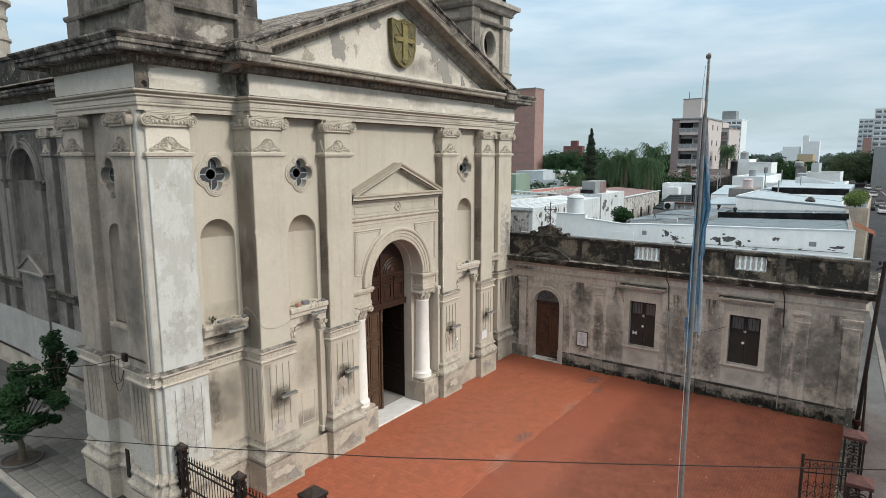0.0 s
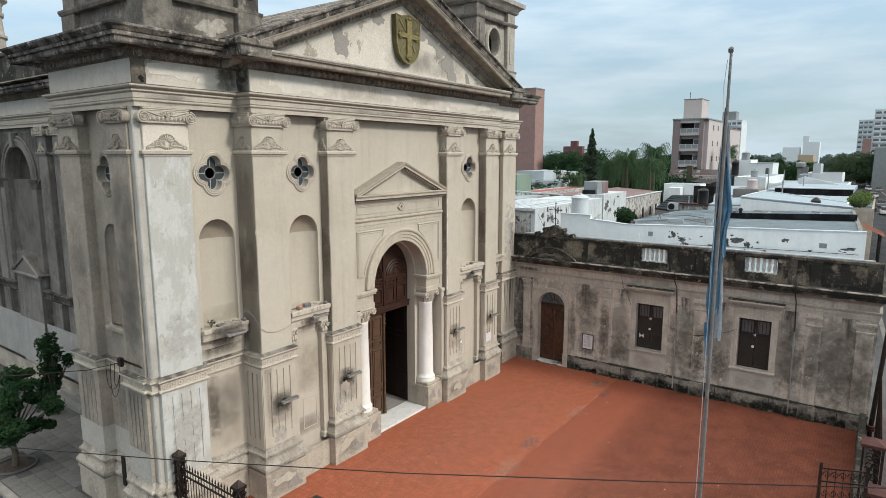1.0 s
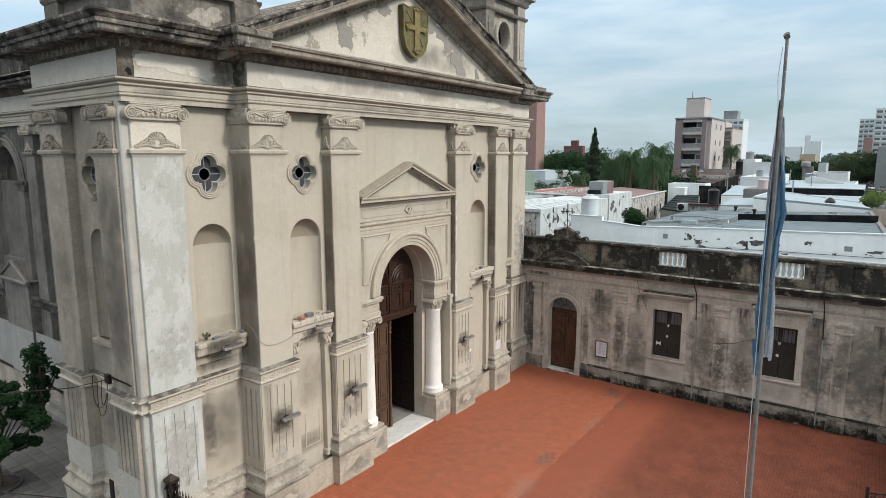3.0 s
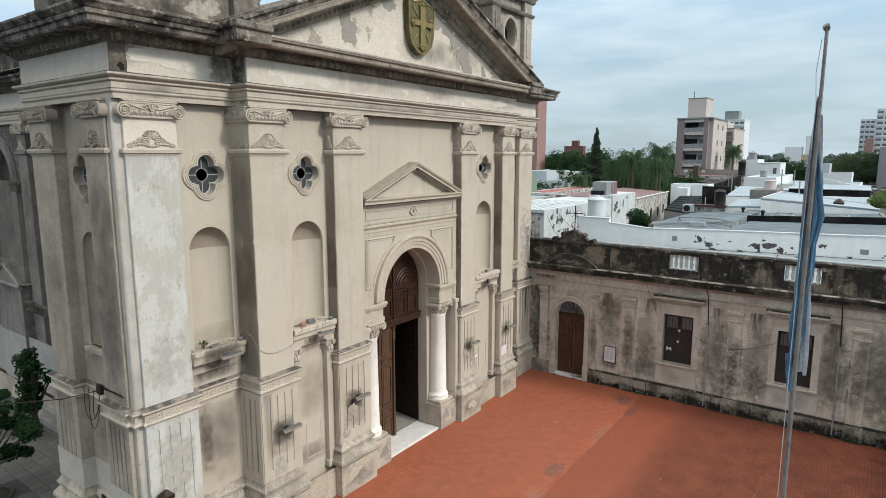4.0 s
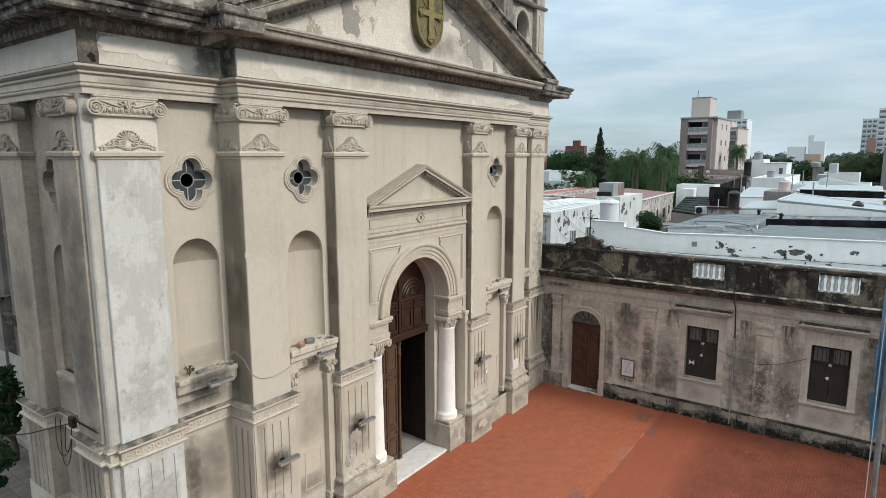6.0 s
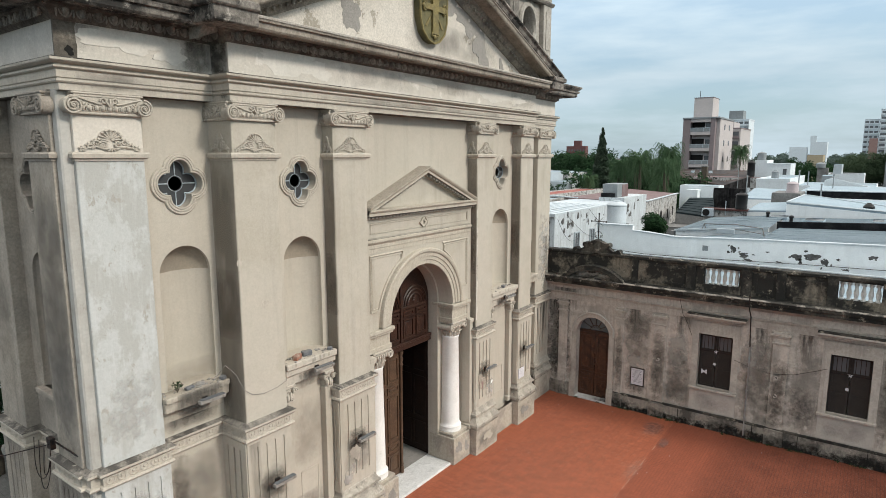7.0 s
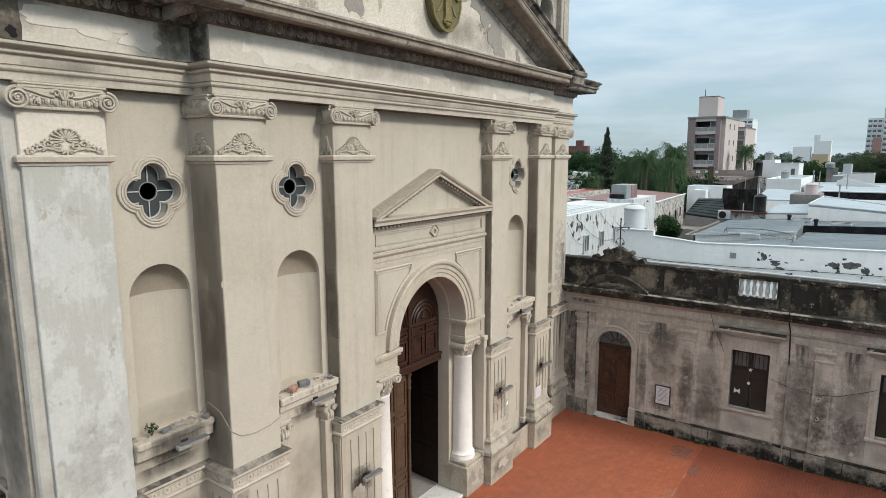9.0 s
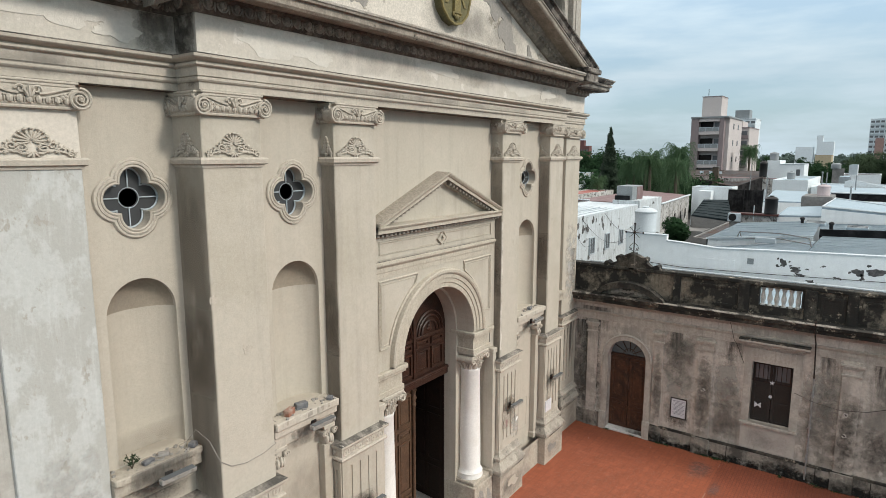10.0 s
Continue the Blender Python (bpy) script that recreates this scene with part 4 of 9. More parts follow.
for path in (PL, mirror(PL)):
    part("plinth", sweep(B(), path, PLINTH), M_plinth, church, "stained rendered plinth with patches")

# ---- entablature and pediment ----
ENT = [(-6.83, 46), (-6.83, 5.35), (-9.78, 5.35), (-9.78, 0.64), (-6.80, 0.64), (-6.80, 0.05), (6.80, 0.05), (6.80, 0.64), (9.78, 0.64), (9.78, 5.35), (6.83, 5.35), (6.83, 46)]
ARCHI = [(-0.5, 11.80), (0.0, 11.80), (0.0, 11.92), (0.028, 11.925), (0.05, 11.95), (0.05, 11.985), (0.015, 11.992), (0.015, 12.006), (0.038, 12.012), (0.038, 12.145), (0.065, 12.15), (0.09, 12.175), (0.09, 12.205), (0.055, 12.212), (0.055, 12.228), (0.13, 12.25), (0.165, 12.285), (0.165, 12.325), (0.12, 12.345), (-0.5, 12.36)]
FRZ = [(-0.5, 12.35), (0.0, 12.35), (0.0, 12.96), (-0.5, 12.96)]
BED = [(-0.5, 12.96), (0.03, 12.96), (0.06, 13.00), (0.09, 13.06), (0.16, 13.12), (0.24, 13.16), (0.24, 13.26), (-0.5, 13.26)]
CORONA = [(-0.5, 13.20), (0.62, 13.20), (0.66, 13.16), (0.70, 13.20), (0.70, 13.31), (0.76, 13.32), (0.78, 13.40), (0.70, 13.425), (-0.5, 13.46)]
SIMA = [(-0.5, 13.44), (0.72, 13.415), (0.77, 13.44), (0.80, 13.48), (0.86, 13.53), (0.86, 13.58), (0.80, 13.60), (-0.5, 13.66)]
part("architrave", sweep(B(), ENT, ARCHI), M_trim, church, "", 35)
# dark plate that paints shade and grime under the architrave
part("architrave_soffit", sweep(B(), ENT, [(-0.44, 11.792), (-0.012, 11.792), (-0.012, 11.7995), (-0.44, 11.7995)]), M_beddark, church, "underside of the architrave, shade and grime in its colour")
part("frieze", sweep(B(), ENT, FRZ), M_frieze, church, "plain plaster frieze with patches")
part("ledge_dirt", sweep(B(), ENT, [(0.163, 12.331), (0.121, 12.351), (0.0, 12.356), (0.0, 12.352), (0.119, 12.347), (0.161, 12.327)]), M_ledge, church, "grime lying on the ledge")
# bed coloured dark for the shaded recess behind the eggs
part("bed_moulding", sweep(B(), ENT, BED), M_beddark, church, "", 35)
for half in (ENT[:5] + [(-6.80, 0.40)], [(6.80, 0.40)] + ENT[7:]):
    part("cornice", sweep(B(), half, CORONA), M_cornice, church, "blackened projecting stone cornice", 35)
CENTRE = [(-6.80, 0.40), (-6.80, 0.05), (6.80, 0.05), (6.80, 0.40)]
part("cornice", sweep(B(), CENTRE, CORONA), M_corniceface, church, "brown grimed projecting cornice", 35)
part("cornice_edge", sweep(B(), CENTRE, [(0.60, 13.432), (0.705, 13.428), (0.785, 13.405), (0.79, 13.37), (0.797, 13.41), (0.71, 13.445), (0.60, 13.455)]), M_edge, church, "pale worn upper edge of the cornice")
for half in (ENT[1:5] + [(-6.80, 0.30)], [(6.80, 0.30)] + ENT[7:11]):
    part("gutter_moulding", sweep(B(), half, SIMA), M_cornice, church, "blackened gutter moulding", 35)

# egg ornaments under the cornice
bm = B()
for p0, p1 in zip(ENT[1:-2], ENT[2:-1]):
    d = Vector(p1) - Vector(p0)
    L = d.length
    d.normalize()
    nr = Vector((d.y, -d.x))
    k = max(1, int(L / 0.25))
    for i in range(k):
        q = Vector(p0) + d * (L * (i + 0.5) / k) + nr * 0.17
        blob(bm, (q.x, q.y, 13.09), (0.075, 0.075, 0.095), None, 8, 5)
        tube(bm, [(q.x + d.x * 0.10 * cos(a_) + nr.x * 0.02, q.y + d.y * 0.10 * cos(a_) + nr.y * 0.02, 13.11 - 0.12 * sin(a_)) for a_ in [pi * j_ / 6 for j_ in range(7)]], 0.016, 4)
        q = Vector(p0) + d * (L * i / k) + nr * 0.17
        blob(bm, (q.x, q.y, 13.06), (0.022, 0.022, 0.085), None, 5, 4)
part("egg_ornament", bm, M_bed, church, "row of carved eggs under the cornice")["kind"] = "stuff"

SLOPE = 3.03 / 7.45
RAKE_X, RAKE_Z = 7.45, 13.62


def rake(bm, prof):
    """A sloping moulding over the pediment; prof is (outward from the frieze, upright offset)."""
    cols = []
    for x in (-RAKE_X, 0.0, RAKE_X):
        z0 = RAKE_Z + SLOPE * (RAKE_X - abs(x))
        cols.append([bm.verts.new((x, 0.05 - o, z0 + dz)) for o, dz in prof])
    for u, v in zip(cols, cols[1:]):
        for j in range(len(prof) - 1):
            bm.faces.new((u[j], v[j], v[j + 1], u[j + 1]))
    bm.faces.new(cols[0])
    bm.faces.new(cols[-1])
    return bm


part("raking_cornice", rake(B(), [(-0.3, -0.35), (0.62, -0.33), (0.66, -0.37), (0.70, -0.33), (0.70, -0.20), (0.72, -0.19), (-0.3, -0.185)]), M_corniceface, church, "brown grimed sloping pediment cornice", 35)
part("raking_edge", rake(B(), [(0.60, -0.20), (0.725, -0.215), (0.735, -0.205), (0.735, -0.175), (0.60, -0.17)]), M_edge, church, "pale spalled line along the slope")
part("raking_gutter", rake(B(), [(-0.5, -0.18), (0.72, -0.18), (0.76, -0.17), (0.78, -0.10), (0.80, -0.05), (0.88, 0.0), (0.88, 0.05), (0.80, 0.07), (-0.5, 0.10)]), M_cornice, church, "blackened gutter moulding of the pediment", 35)
part("kneeler", box(box(B(), -7.60, -6.6, -0.75, 0.6, 13.17, 13.47, 0.02), -7.68, -6.6, -0.83, 0.6, 13.45, 13.62, 0.03), M_cornice, church, "blackened block at the foot of the gable")
part("kneeler", box(box(B(), 6.6, 7.60, -0.75, 0.6, 13.17, 13.47, 0.02), 6.6, 7.68, -0.83, 0.6, 13.45, 13.62, 0.03), M_cornice, church, "blackened block at the foot of the gable")
part("raking_bed_moulding", rake(B(), [(-0.3, -0.68), (0.0, -0.68), (0.05, -0.62), (0.10, -0.52), (0.20, -0.46), (0.24, -0.34), (-0.3, -0.34)]), M_bed, church, "", 35)
bm = B()
for s in (-1, 1):
    for i in range(38):
        x = s * (0.35 + 0.185 * i)
        blob(bm, (x, -0.10, RAKE_Z + SLOPE * (RAKE_X - abs(x)) - 0.53), (0.055, 0.05, 0.06), None, 6, 4)
part("egg_ornament", bm, M_bed, church, "row of carved eggs along the pediment")["kind"] = "stuff"
bm = plate(B(), [(-7.2, 13.3), (7.2, 13.3), (0, 13.5 + 7.2 * SLOPE + 0.1)], [], 0.12, 0.6, front)
part("tympanum", bm, M_tymp, church, "pale triangular gable wall with grey patches")
# shield on the gable
bm = B()
sh = [(-0.62, 15.55), (-0.60, 15.0), (-0.58, 14.55), (-0.46, 14.2), (-0.22, 13.98), (0.05, 13.90), (0.32, 13.98), (0.56, 14.2), (0.68, 14.55), (0.70, 15.0), (0.72, 15.55), (0.4, 15.50), (0.05, 15.60), (-0.3, 15.50)]
plate(bm, sh, [], -0.10, 0.13, front)
crest = part("shield", bm, M_crestbody, church, "dark stone coat of arms shield with a gilt cross")
bm = B()
c = (0.05, 14.86)
plate(bm, [(-0.08, 15.40), (-0.08, 14.95), (-0.42, 14.95), (-0.42, 14.79), (-0.08, 14.79), (-0.08, 14.15), (0.18, 14.15), (0.18, 14.79), (0.52, 14.79), (0.52, 14.95), (0.18, 14.95), (0.18, 15.40)], [], -0.17, -0.09, front)
for dx, dz in ((-0.47, 0.01), (0.47, 0.01), (0, 0.56), (0, -0.74)):
    r_ = math.hypot(dx, dz)
    ux, uz = dx / r_, dz / r_
    blob(bm, (c[0] + dx + 0.06 * ux, -0.14, c[1] + dz + 0.06 * uz), (0.075, 0.05, 0.075), None, 8, 5)
    for sg in (-1, 1):      # curled side leaves of each arm
        qx, qz = c[0] + dx - sg * uz * 0.10, c[1] + dz + sg * ux * 0.10
        tube(bm, [(qx + 0.075 * (1 - a / 14) * cos(a * 0.55), -0.14, qz + 0.075 * (1 - a / 14) * sin(a * 0.55)) for a in range(12)], 0.032, 5)
for dx, dz in ((-0.40, 0.50), (0.40, 0.50), (-0.34, -0.52), (0.34, -0.52)):
    plate(bm, [(c[0] + dx * 0.25, c[1] + dz * 0.18), (c[0] + dx * 1.15 - 0.05, c[1] + dz), (c[0] + dx * 1.15 + 0.05, c[1] + dz)], [], -0.125, -0.09, front)
tube(bm, [(x, -0.10, z) for x, z in sh], 0.035, 5, True)
part("cross_relief", bm, M_gold, crest, "tarnished gilt cross relief", 40)

# roof of the nave and flat tower decks
bm = B()
zr = RAKE_Z + SLOPE * RAKE_X
vs = [(-7.4, 13.62), (7.4, 13.62), (0, zr - 0.05)]
a = [bm.verts.new((x, 0.3, z)) for x, z in vs]
c = [bm.verts.new((x, 46, z)) for x, z in vs]
bm.faces.new(a[::-1]), bm.faces.new(c)
for i in range(3):
    bm.faces.new((a[i], a[(i + 1) % 3], c[(i + 1) % 3], c[i]))
part("roof", bm, M_cornice, church, "dark weathered nave roof")
bm = B()
for s in (-1, 1):
    box(bm, *sorted((s * 10.3, s * 6.7)), 0.1, 5.6, 13.42, 13.56)
part("tower_deck", bm, M_cornice, church)

# ---- nave flank ----


def nave_side(u, v, d):
    return (-6.6 + d, u, v)


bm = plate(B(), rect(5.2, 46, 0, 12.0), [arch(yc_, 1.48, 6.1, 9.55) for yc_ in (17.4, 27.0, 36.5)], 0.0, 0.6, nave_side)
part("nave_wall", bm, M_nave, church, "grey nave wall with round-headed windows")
for yc in (17.4, 27.0, 36.5):
    bm = B()
    box(bm, -6.40, -6.1, yc - 1.49, yc + 1.49, 6.0, 9.5)
    part("window_panel", bm, M_nave, church)
    # black sheet in place of the shade within the deep window recess
    bm = plate(B(), arch(yc, 1.50, 9.5, 9.55), [], 0.50, 0.53, nave_side)
    part("window", bm, M_dark, church, "dark round-headed window")
    bm = B()
    for r_, q_, x_ in ((1.56, 0.10, -6.64), (1.74, 0.09, -6.67), (1.90, 0.05, -6.64)):
        tube(bm, [Vector((x_, yc + r_ * cos(pi * i / 24), 9.55 + r_ * sin(pi * i / 24))) for i in range(25)], q_, 6)
    box(bm, -6.86, -6.6, yc - 0.16, yc + 0.16, 10.95, 11.62, 0.03)
    part("window_surround", bm, M_nave, church, "moulded arch with a keystone")
    for sg in (-1, 1):
        part("window_pilaster", box(B(), -6.78, -6.55, yc + sg * 1.78 - 0.30, yc + sg * 1.78 + 0.30, 4.7, 9.42, 0.015), M_nave, church)
    for sg in (-1, 1):
        part("impost", box(B(), -6.85, -6.5, yc + sg * 1.90 - 0.42, yc + sg * 1.90 + 0.42, 9.40, 9.56, 0.03), M_parapet, church)
        part("impost", box(B(), -6.80, -6.5, yc + sg * 1.90 - 0.36, yc + sg * 1.90 + 0.36, 9.12, 9.40, 0.02), M_parapet, church)
    py_ = yc - 0.75
    bm = plate(B(), [(py_ - 1.45, 5.30), (py_ + 1.45, 5.30), (py_, 6.02)], [], -0.45, 0.0, nave_side)
    for p0, p1 in (((py_ - 1.55, 5.30), (py_, 6.10)), ((py_, 6.10), (py_ + 1.55, 5.30)), ((py_ - 1.55, 5.26), (py_ + 1.55, 5.26))):
        tube(bm, [(-7.06, *p0), (-7.06, *p1)], 0.09, 6)
    box(bm, -6.98, -6.55, py_ - 1.3, py_ + 1.3, 0.9, 5.2, 0.02)
    part("small_pediment", bm, M_nave, church, "grimy blind doorway with a small pediment")
for yc in (12.6, 14.1, 19.8, 21.2, 31, 32.4):
    bm = B()
    box(bm, -6.85, -6.5, yc - 0.42, yc + 0.42, 1.6, 11.82, 0.015)
    p = part("nave_pilaster", bm, M_nave, church)
    part("collar", sweep(B(), [(-6.5, yc + 0.42), (-6.85, yc + 0.42), (-6.85, yc - 0.42), (-6.5, yc - 0.42)], COLLAR), M_nave, p, smooth=40)
    carve(pose(-6.85, yc, 10.72, 0, 0, -90) @ Matrix.Diagonal((0.84 / CAP_W, 1, 1, 1)), p)
part("pedestal_band", sweep(B(), [(-6.85, 46), (-6.85, 5.2)], BAND), M_parapet, church, "blackened moulded band", 40)
part("plinth", sweep(B(), [(-6.85, 46), (-6.85, 5.2)], PLINTH), M_plinth, church)
bm = B()
box(bm, -6.9, -6.3, 5.35, 46, 13.6, 14.9)
box(bm, -6.98, -6.25, 5.35, 46, 14.85, 15.02, 0.02)
part("nave_parapet", bm, M_parapet, church, "blackened nave parapet")
bm = B()
box(bm, 6.3, 6.6, 5.2, 46, 0, 13.6)
box(bm, -6.6, 6.6, 45.7, 46, 0, 16.5)
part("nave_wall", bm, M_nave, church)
bm = B()
box(bm, -6.2, 6.3, 0.9, 45.7, 0.03, 0.06)
part("nave_floor", bm, M_cement, church)

# pale repaint along the foot of the flank and, higher, a paler band along the nave
M_repaint = mat("pale_repaint", (0.46, 0.44, 0.40), (0.38, 0.36, 0.33), None, 0.9, bump=0.2)
M_navepale = mat("pale_nave_foot", (0.375, 0.375, 0.358), (0.30, 0.30, 0.288), (0.21, 0.208, 0.198), 0.7, bump=0.3, streak=0.35, cut3=(0.60, 0.70))
F = [(-6.87, 5.26), (-9.84, 5.26), (-9.84, 3.78), (-9.515, 3.78), (-9.515, 2.09), (-9.92, 2.09), (-9.92, 0.92)]
part("flank_repaint", sweep(B(), F, [(0.006, 1.70), (0.006, 2.52), (0, 2.52), (0, 1.70)]), M_repaint, church, "band of paler repaint over the wall foot")
part("nave_repaint", sweep(B(), [(-6.87, 46), (-6.87, 5.27)], [(0.006, 0.98), (0.006, 3.12), (0, 3.12), (0, 0.98)]), M_navepale, church, "paler band along the foot of the nave")
for yc in (17.4, 27.0, 36.5):
    part("nave_repaint", box(B(), -6.986, -6.97, yc - 2.06, yc + 0.56, 0.98, 3.12), M_navepale, church)
for k, (y, z, w_) in enumerate(((13.3, 2.0, 0.5), (14.2, 1.75, 0.7), (15.6, 1.9, 0.6))):
    part("paint_scrawl", tube(B(), [(-6.882, y + w_ * i / 20, z + 0.16 * sin(i * 1.1 + k) * (1 - i / 30)) for i in range(21)], 0.022, 4), M_scrawl, church, "faded teal sprayed line")

# ---- towers ----
for s in (-1, 1):
    cx = s * 7.6
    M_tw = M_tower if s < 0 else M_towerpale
    bm = B()
    box(bm, cx - 1.62, cx + 1.62, 0.86, 4.95, 13.5, 14.65)
    hole = [(cx + 0.52 * cos(2 * pi * i / 20), 15.85 + 0.62 * sin(2 * pi * i / 20)) for i in range(20)]
    plate(bm, rect(cx - 1.6, cx + 1.6, 14.6, 20), [hole], 0.9, 1.3, front)
    box(bm, cx - 1.6, cx + 1.6, 4.55, 4.95, 14.6, 20)
    hole2 = [(2.9 + 0.52 * cos(2 * pi * i / 20), 15.85 + 0.62 * sin(2 * pi * i / 20)) for i in range(20)]
    for xa in (cx - 1.6, cx + 1.25):
        plate(bm, rect(0.9, 4.95, 14.6, 20), [hole2], 0, 0.35, lambda u, v, d: (xa + d, u, v))
    # added black box, so the openings look unlit
    part("tower_void", box(B(), cx - 1.2, cx + 1.2, 1.36, 4.5, 14.7, 17.3), M_dark, church, "black box standing in for the unlit tower inside")
    tw = part("tower", bm, M_tw, church, "blackened square bell tower stage with round openings")
    for px in (cx - 1.38, cx + 1.38):
        for py in (1.05, 4.75):
            bm = B()
            box(bm, px - 0.40, px + 0.40, py - 0.40, py + 0.40, 13.5, 14.62, 0.02)
            box(bm, px - 0.35, px + 0.35, py - 0.35, py + 0.35, 14.6, 17.4, 0.02)
            f = py - 0.35 if py < 2 else py + 0.35
            box(bm, px - 0.16, px + 0.16, f - 0.03, f + 0.03, 15.0, 16.5, 0.01)
            # west-side pilasters take the darker stone on both towers
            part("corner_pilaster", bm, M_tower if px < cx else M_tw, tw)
    TP = [(cx - 1.78, 5.15), (cx - 1.78, 0.70), (cx + 1.78, 0.70), (cx + 1.78, 5.15)]
    for z, o in ((14.55, 0.06), (16.75, 0.08), (17.35, 0.10)):
        part("string_course", sweep(B(), TP, [(-0.4, z), (o * 0.4, z), (o, z + 0.08), (o, z + 0.14), (-0.4, z + 0.18)], True), M_tower, tw, "blackened string course")
    part("tower_cornice", sweep(B(), TP, [(-0.4, 17.5), (0.1, 17.5), (0.2, 17.62), (0.34, 17.68), (0.36, 17.86), (-0.4, 17.95)], True), M_tw, tw)
    bm = B()
    tube(bm, [(cx + 0.62 * cos(2 * pi * i / 24), 0.88, 15.85 + 0.72 * sin(2 * pi * i / 24)) for i in range(24)], 0.11, 6, True)
    part("window_surround", bm, M_tw, tw, "", 40)
    bm = B()
    lathe(bm, cx, 2.9, [(1.75, 18.0), (1.7, 19.5), (1.5, 20.6), (1.0, 21.6), (0.3, 22.2), (0.15, 23.2)], 16)
    part("dome", bm, M_tw, tw, "", 40)

# lantern turret over the rear of the nave
bm = lathe(B(), -3.4, 31.2, [(1.5, 13.7), (1.5, 17.7), (1.62, 17.8), (1.62, 17.95), (1.48, 18.02), (1.42, 19.0), (1.52, 19.1), (1.54, 19.3), (1.45, 19.36), (1.47, 19.75), (1.62, 19.95), (1.78, 20.05), (1.78, 20.25), (1.3, 20.5), (1.2, 21.3), (0.8, 22.2), (0.1, 22.8)], 24)
part("lantern_turret", bm, M_towerpale, church, "pale round lantern turret on the nave roof", 35)

# ---- portal ----
YP = 0.30
bm = plate(B(), rect(-2.70, 2.70, 0, 9.05), [PORTAL_HOLE], YP, YB + 0.02, front)
portal = part("portal_frame", bm, M_stucco, church, "beige stuccoed portal surround with arch and gable")
bm = B()
ring = [(1.575, -0.06), (1.575, 0.03), (1.69, 0.03), (1.70, 0.055), (1.81, 0.055), (1.82, 0.085), (1.93, 0.085), (1.94, 0.115), (1.98, 0.14), (2.04, 0.145), (2.07, 0.12), (2.08, 0.0), (2.08, -0.06)]
cols = [[bm.verts.new((r_ * cos(pi * i / 48), YP - o_, SPRING + r_ * sin(pi * i / 48))) for r_, o_ in ring] for i in range(49)]
for u_, v_ in zip(cols, cols[1:]):
    for k in range(len(ring) - 1):
        bm.faces.new((u_[k], v_[k], v_[k + 1], u_[k + 1]))
part("archivolt", bm, M_archtrim, portal, "stepped round arch moulding", 25)


def run(bm, x0, x1, prof, y=YP):
    """A straight moulding along the front: prof is (outward, z)."""
    cols = [[bm.verts.new((x, y - o, z)) for o, z in prof] for x in (x0, x1)]
    n = len(prof)
    for k in range(n):
        bm.faces.new((cols[0][k], cols[1][k], cols[1][(k + 1) % n], cols[0][(k + 1) % n]))
    bm.faces.new(cols[0][::-1]), bm.faces.new(cols[1])
    return bm


# sunk spandrel fields with a stepped frame
for s in (-1, 1):
    arc = [(s * 2.16 * cos(a), SPRING + 2.16 * sin(a)) for a in [radians(14 + 46 * i / 12) for i in range(13)]]
    lp = arc + [(s * 1.02, 7.90), (s * 2.42, 7.90), (s * 2.42, SPRING + 0.50)]
    part("spandrel_moulding", tube(B(), [(x, YP - 0.012, z) for x, z in lp], 0.034, 4, True), M_archtrim, portal)
    cx_, cz_ = sum(p[0] for p in lp) / len(lp), sum(p[1] for p in lp) / len(lp)
    part("spandrel_moulding", tube(B(), [(cx_ + 0.90 * (x - cx_), YP - 0.004, cz_ + 0.90 * (z - cz_)) for x, z in lp], 0.016, 4, True), M_archtrim, portal)
HW = 2.66
part("portal_architrave", run(B(), -HW + 0.05, HW - 0.05, [(-0.1, 7.98), (0.015, 7.98), (0.015, 8.10), (0.035, 8.11), (0.035, 8.22), (0.06, 8.235), (0.105, 8.29), (0.105, 8.335), (0.04, 8.36), (-0.1, 8.36)]), M_archtrim, portal, "stepped moulding over the arch")
part("ledge_dirt", run(B(), -HW + 0.05, HW - 0.05, [(0.10, 8.337), (0.03, 8.362), (0.0, 8.366), (0.0, 8.36), (0.03, 8.356), (0.098, 8.331)]), M_ledge, portal, "grime lying on the ledge")
bm = plate(B(), rect(-2.56, 2.56, 8.40, 8.92), [rect(-2.44, 2.44, 8.49, 8.83)], YP - 0.022, YP + 0.01, front)
fr = part("frieze_panel", bm, M_stucco, portal, "long sunk panel under the gable")
bm = tube(B(), [(x, YP - 0.012, z) for x, z in rect(-2.40, 2.40, 8.53, 8.79)], 0.014, 4, True)
part("panel_bead", bm, M_archtrim, fr)
bm = plate(B(), [(-0.03, 8.50), (0.15, 8.66), (-0.03, 8.82), (-0.21, 8.66)], [[(-0.03, 8.58), (0.05, 8.66), (-0.03, 8.74), (-0.11, 8.66)]], YP - 0.06, YP, front)
plate(bm, [(0.06, 8.50), (0.14, 8.50), (0.27, 8.66), (0.14, 8.82), (0.06, 8.82), (0.19, 8.66)], [], YP - 0.045, YP, front)
part("lozenge", bm, M_archtrim, fr, "raised lozenge ornament")
# level cornice with a dentil row in the shade under it
part("portal_cornice", run(B(), -HW, HW, [(-0.1, 8.92), (0.05, 8.92), (0.07, 8.96), (0.07, 9.035), (0.24, 9.04), (0.24, 9.125), (0.27, 9.135), (0.30, 9.175), (0.30, 9.20), (-0.1, 9.22)]), M_archtrim, portal, "level cornice of the gable")
# dark strip that paints shade and grime under the level cornice
part("cornice_soffit", run(B(), -HW + 0.01, HW - 0.01, [(0.072, 8.97), (0.235, 9.036), (0.235, 9.039), (0.072, 9.039)]), M_beddark, portal, "underside of the cornice, shade and grime in its colour")
dsrc = None
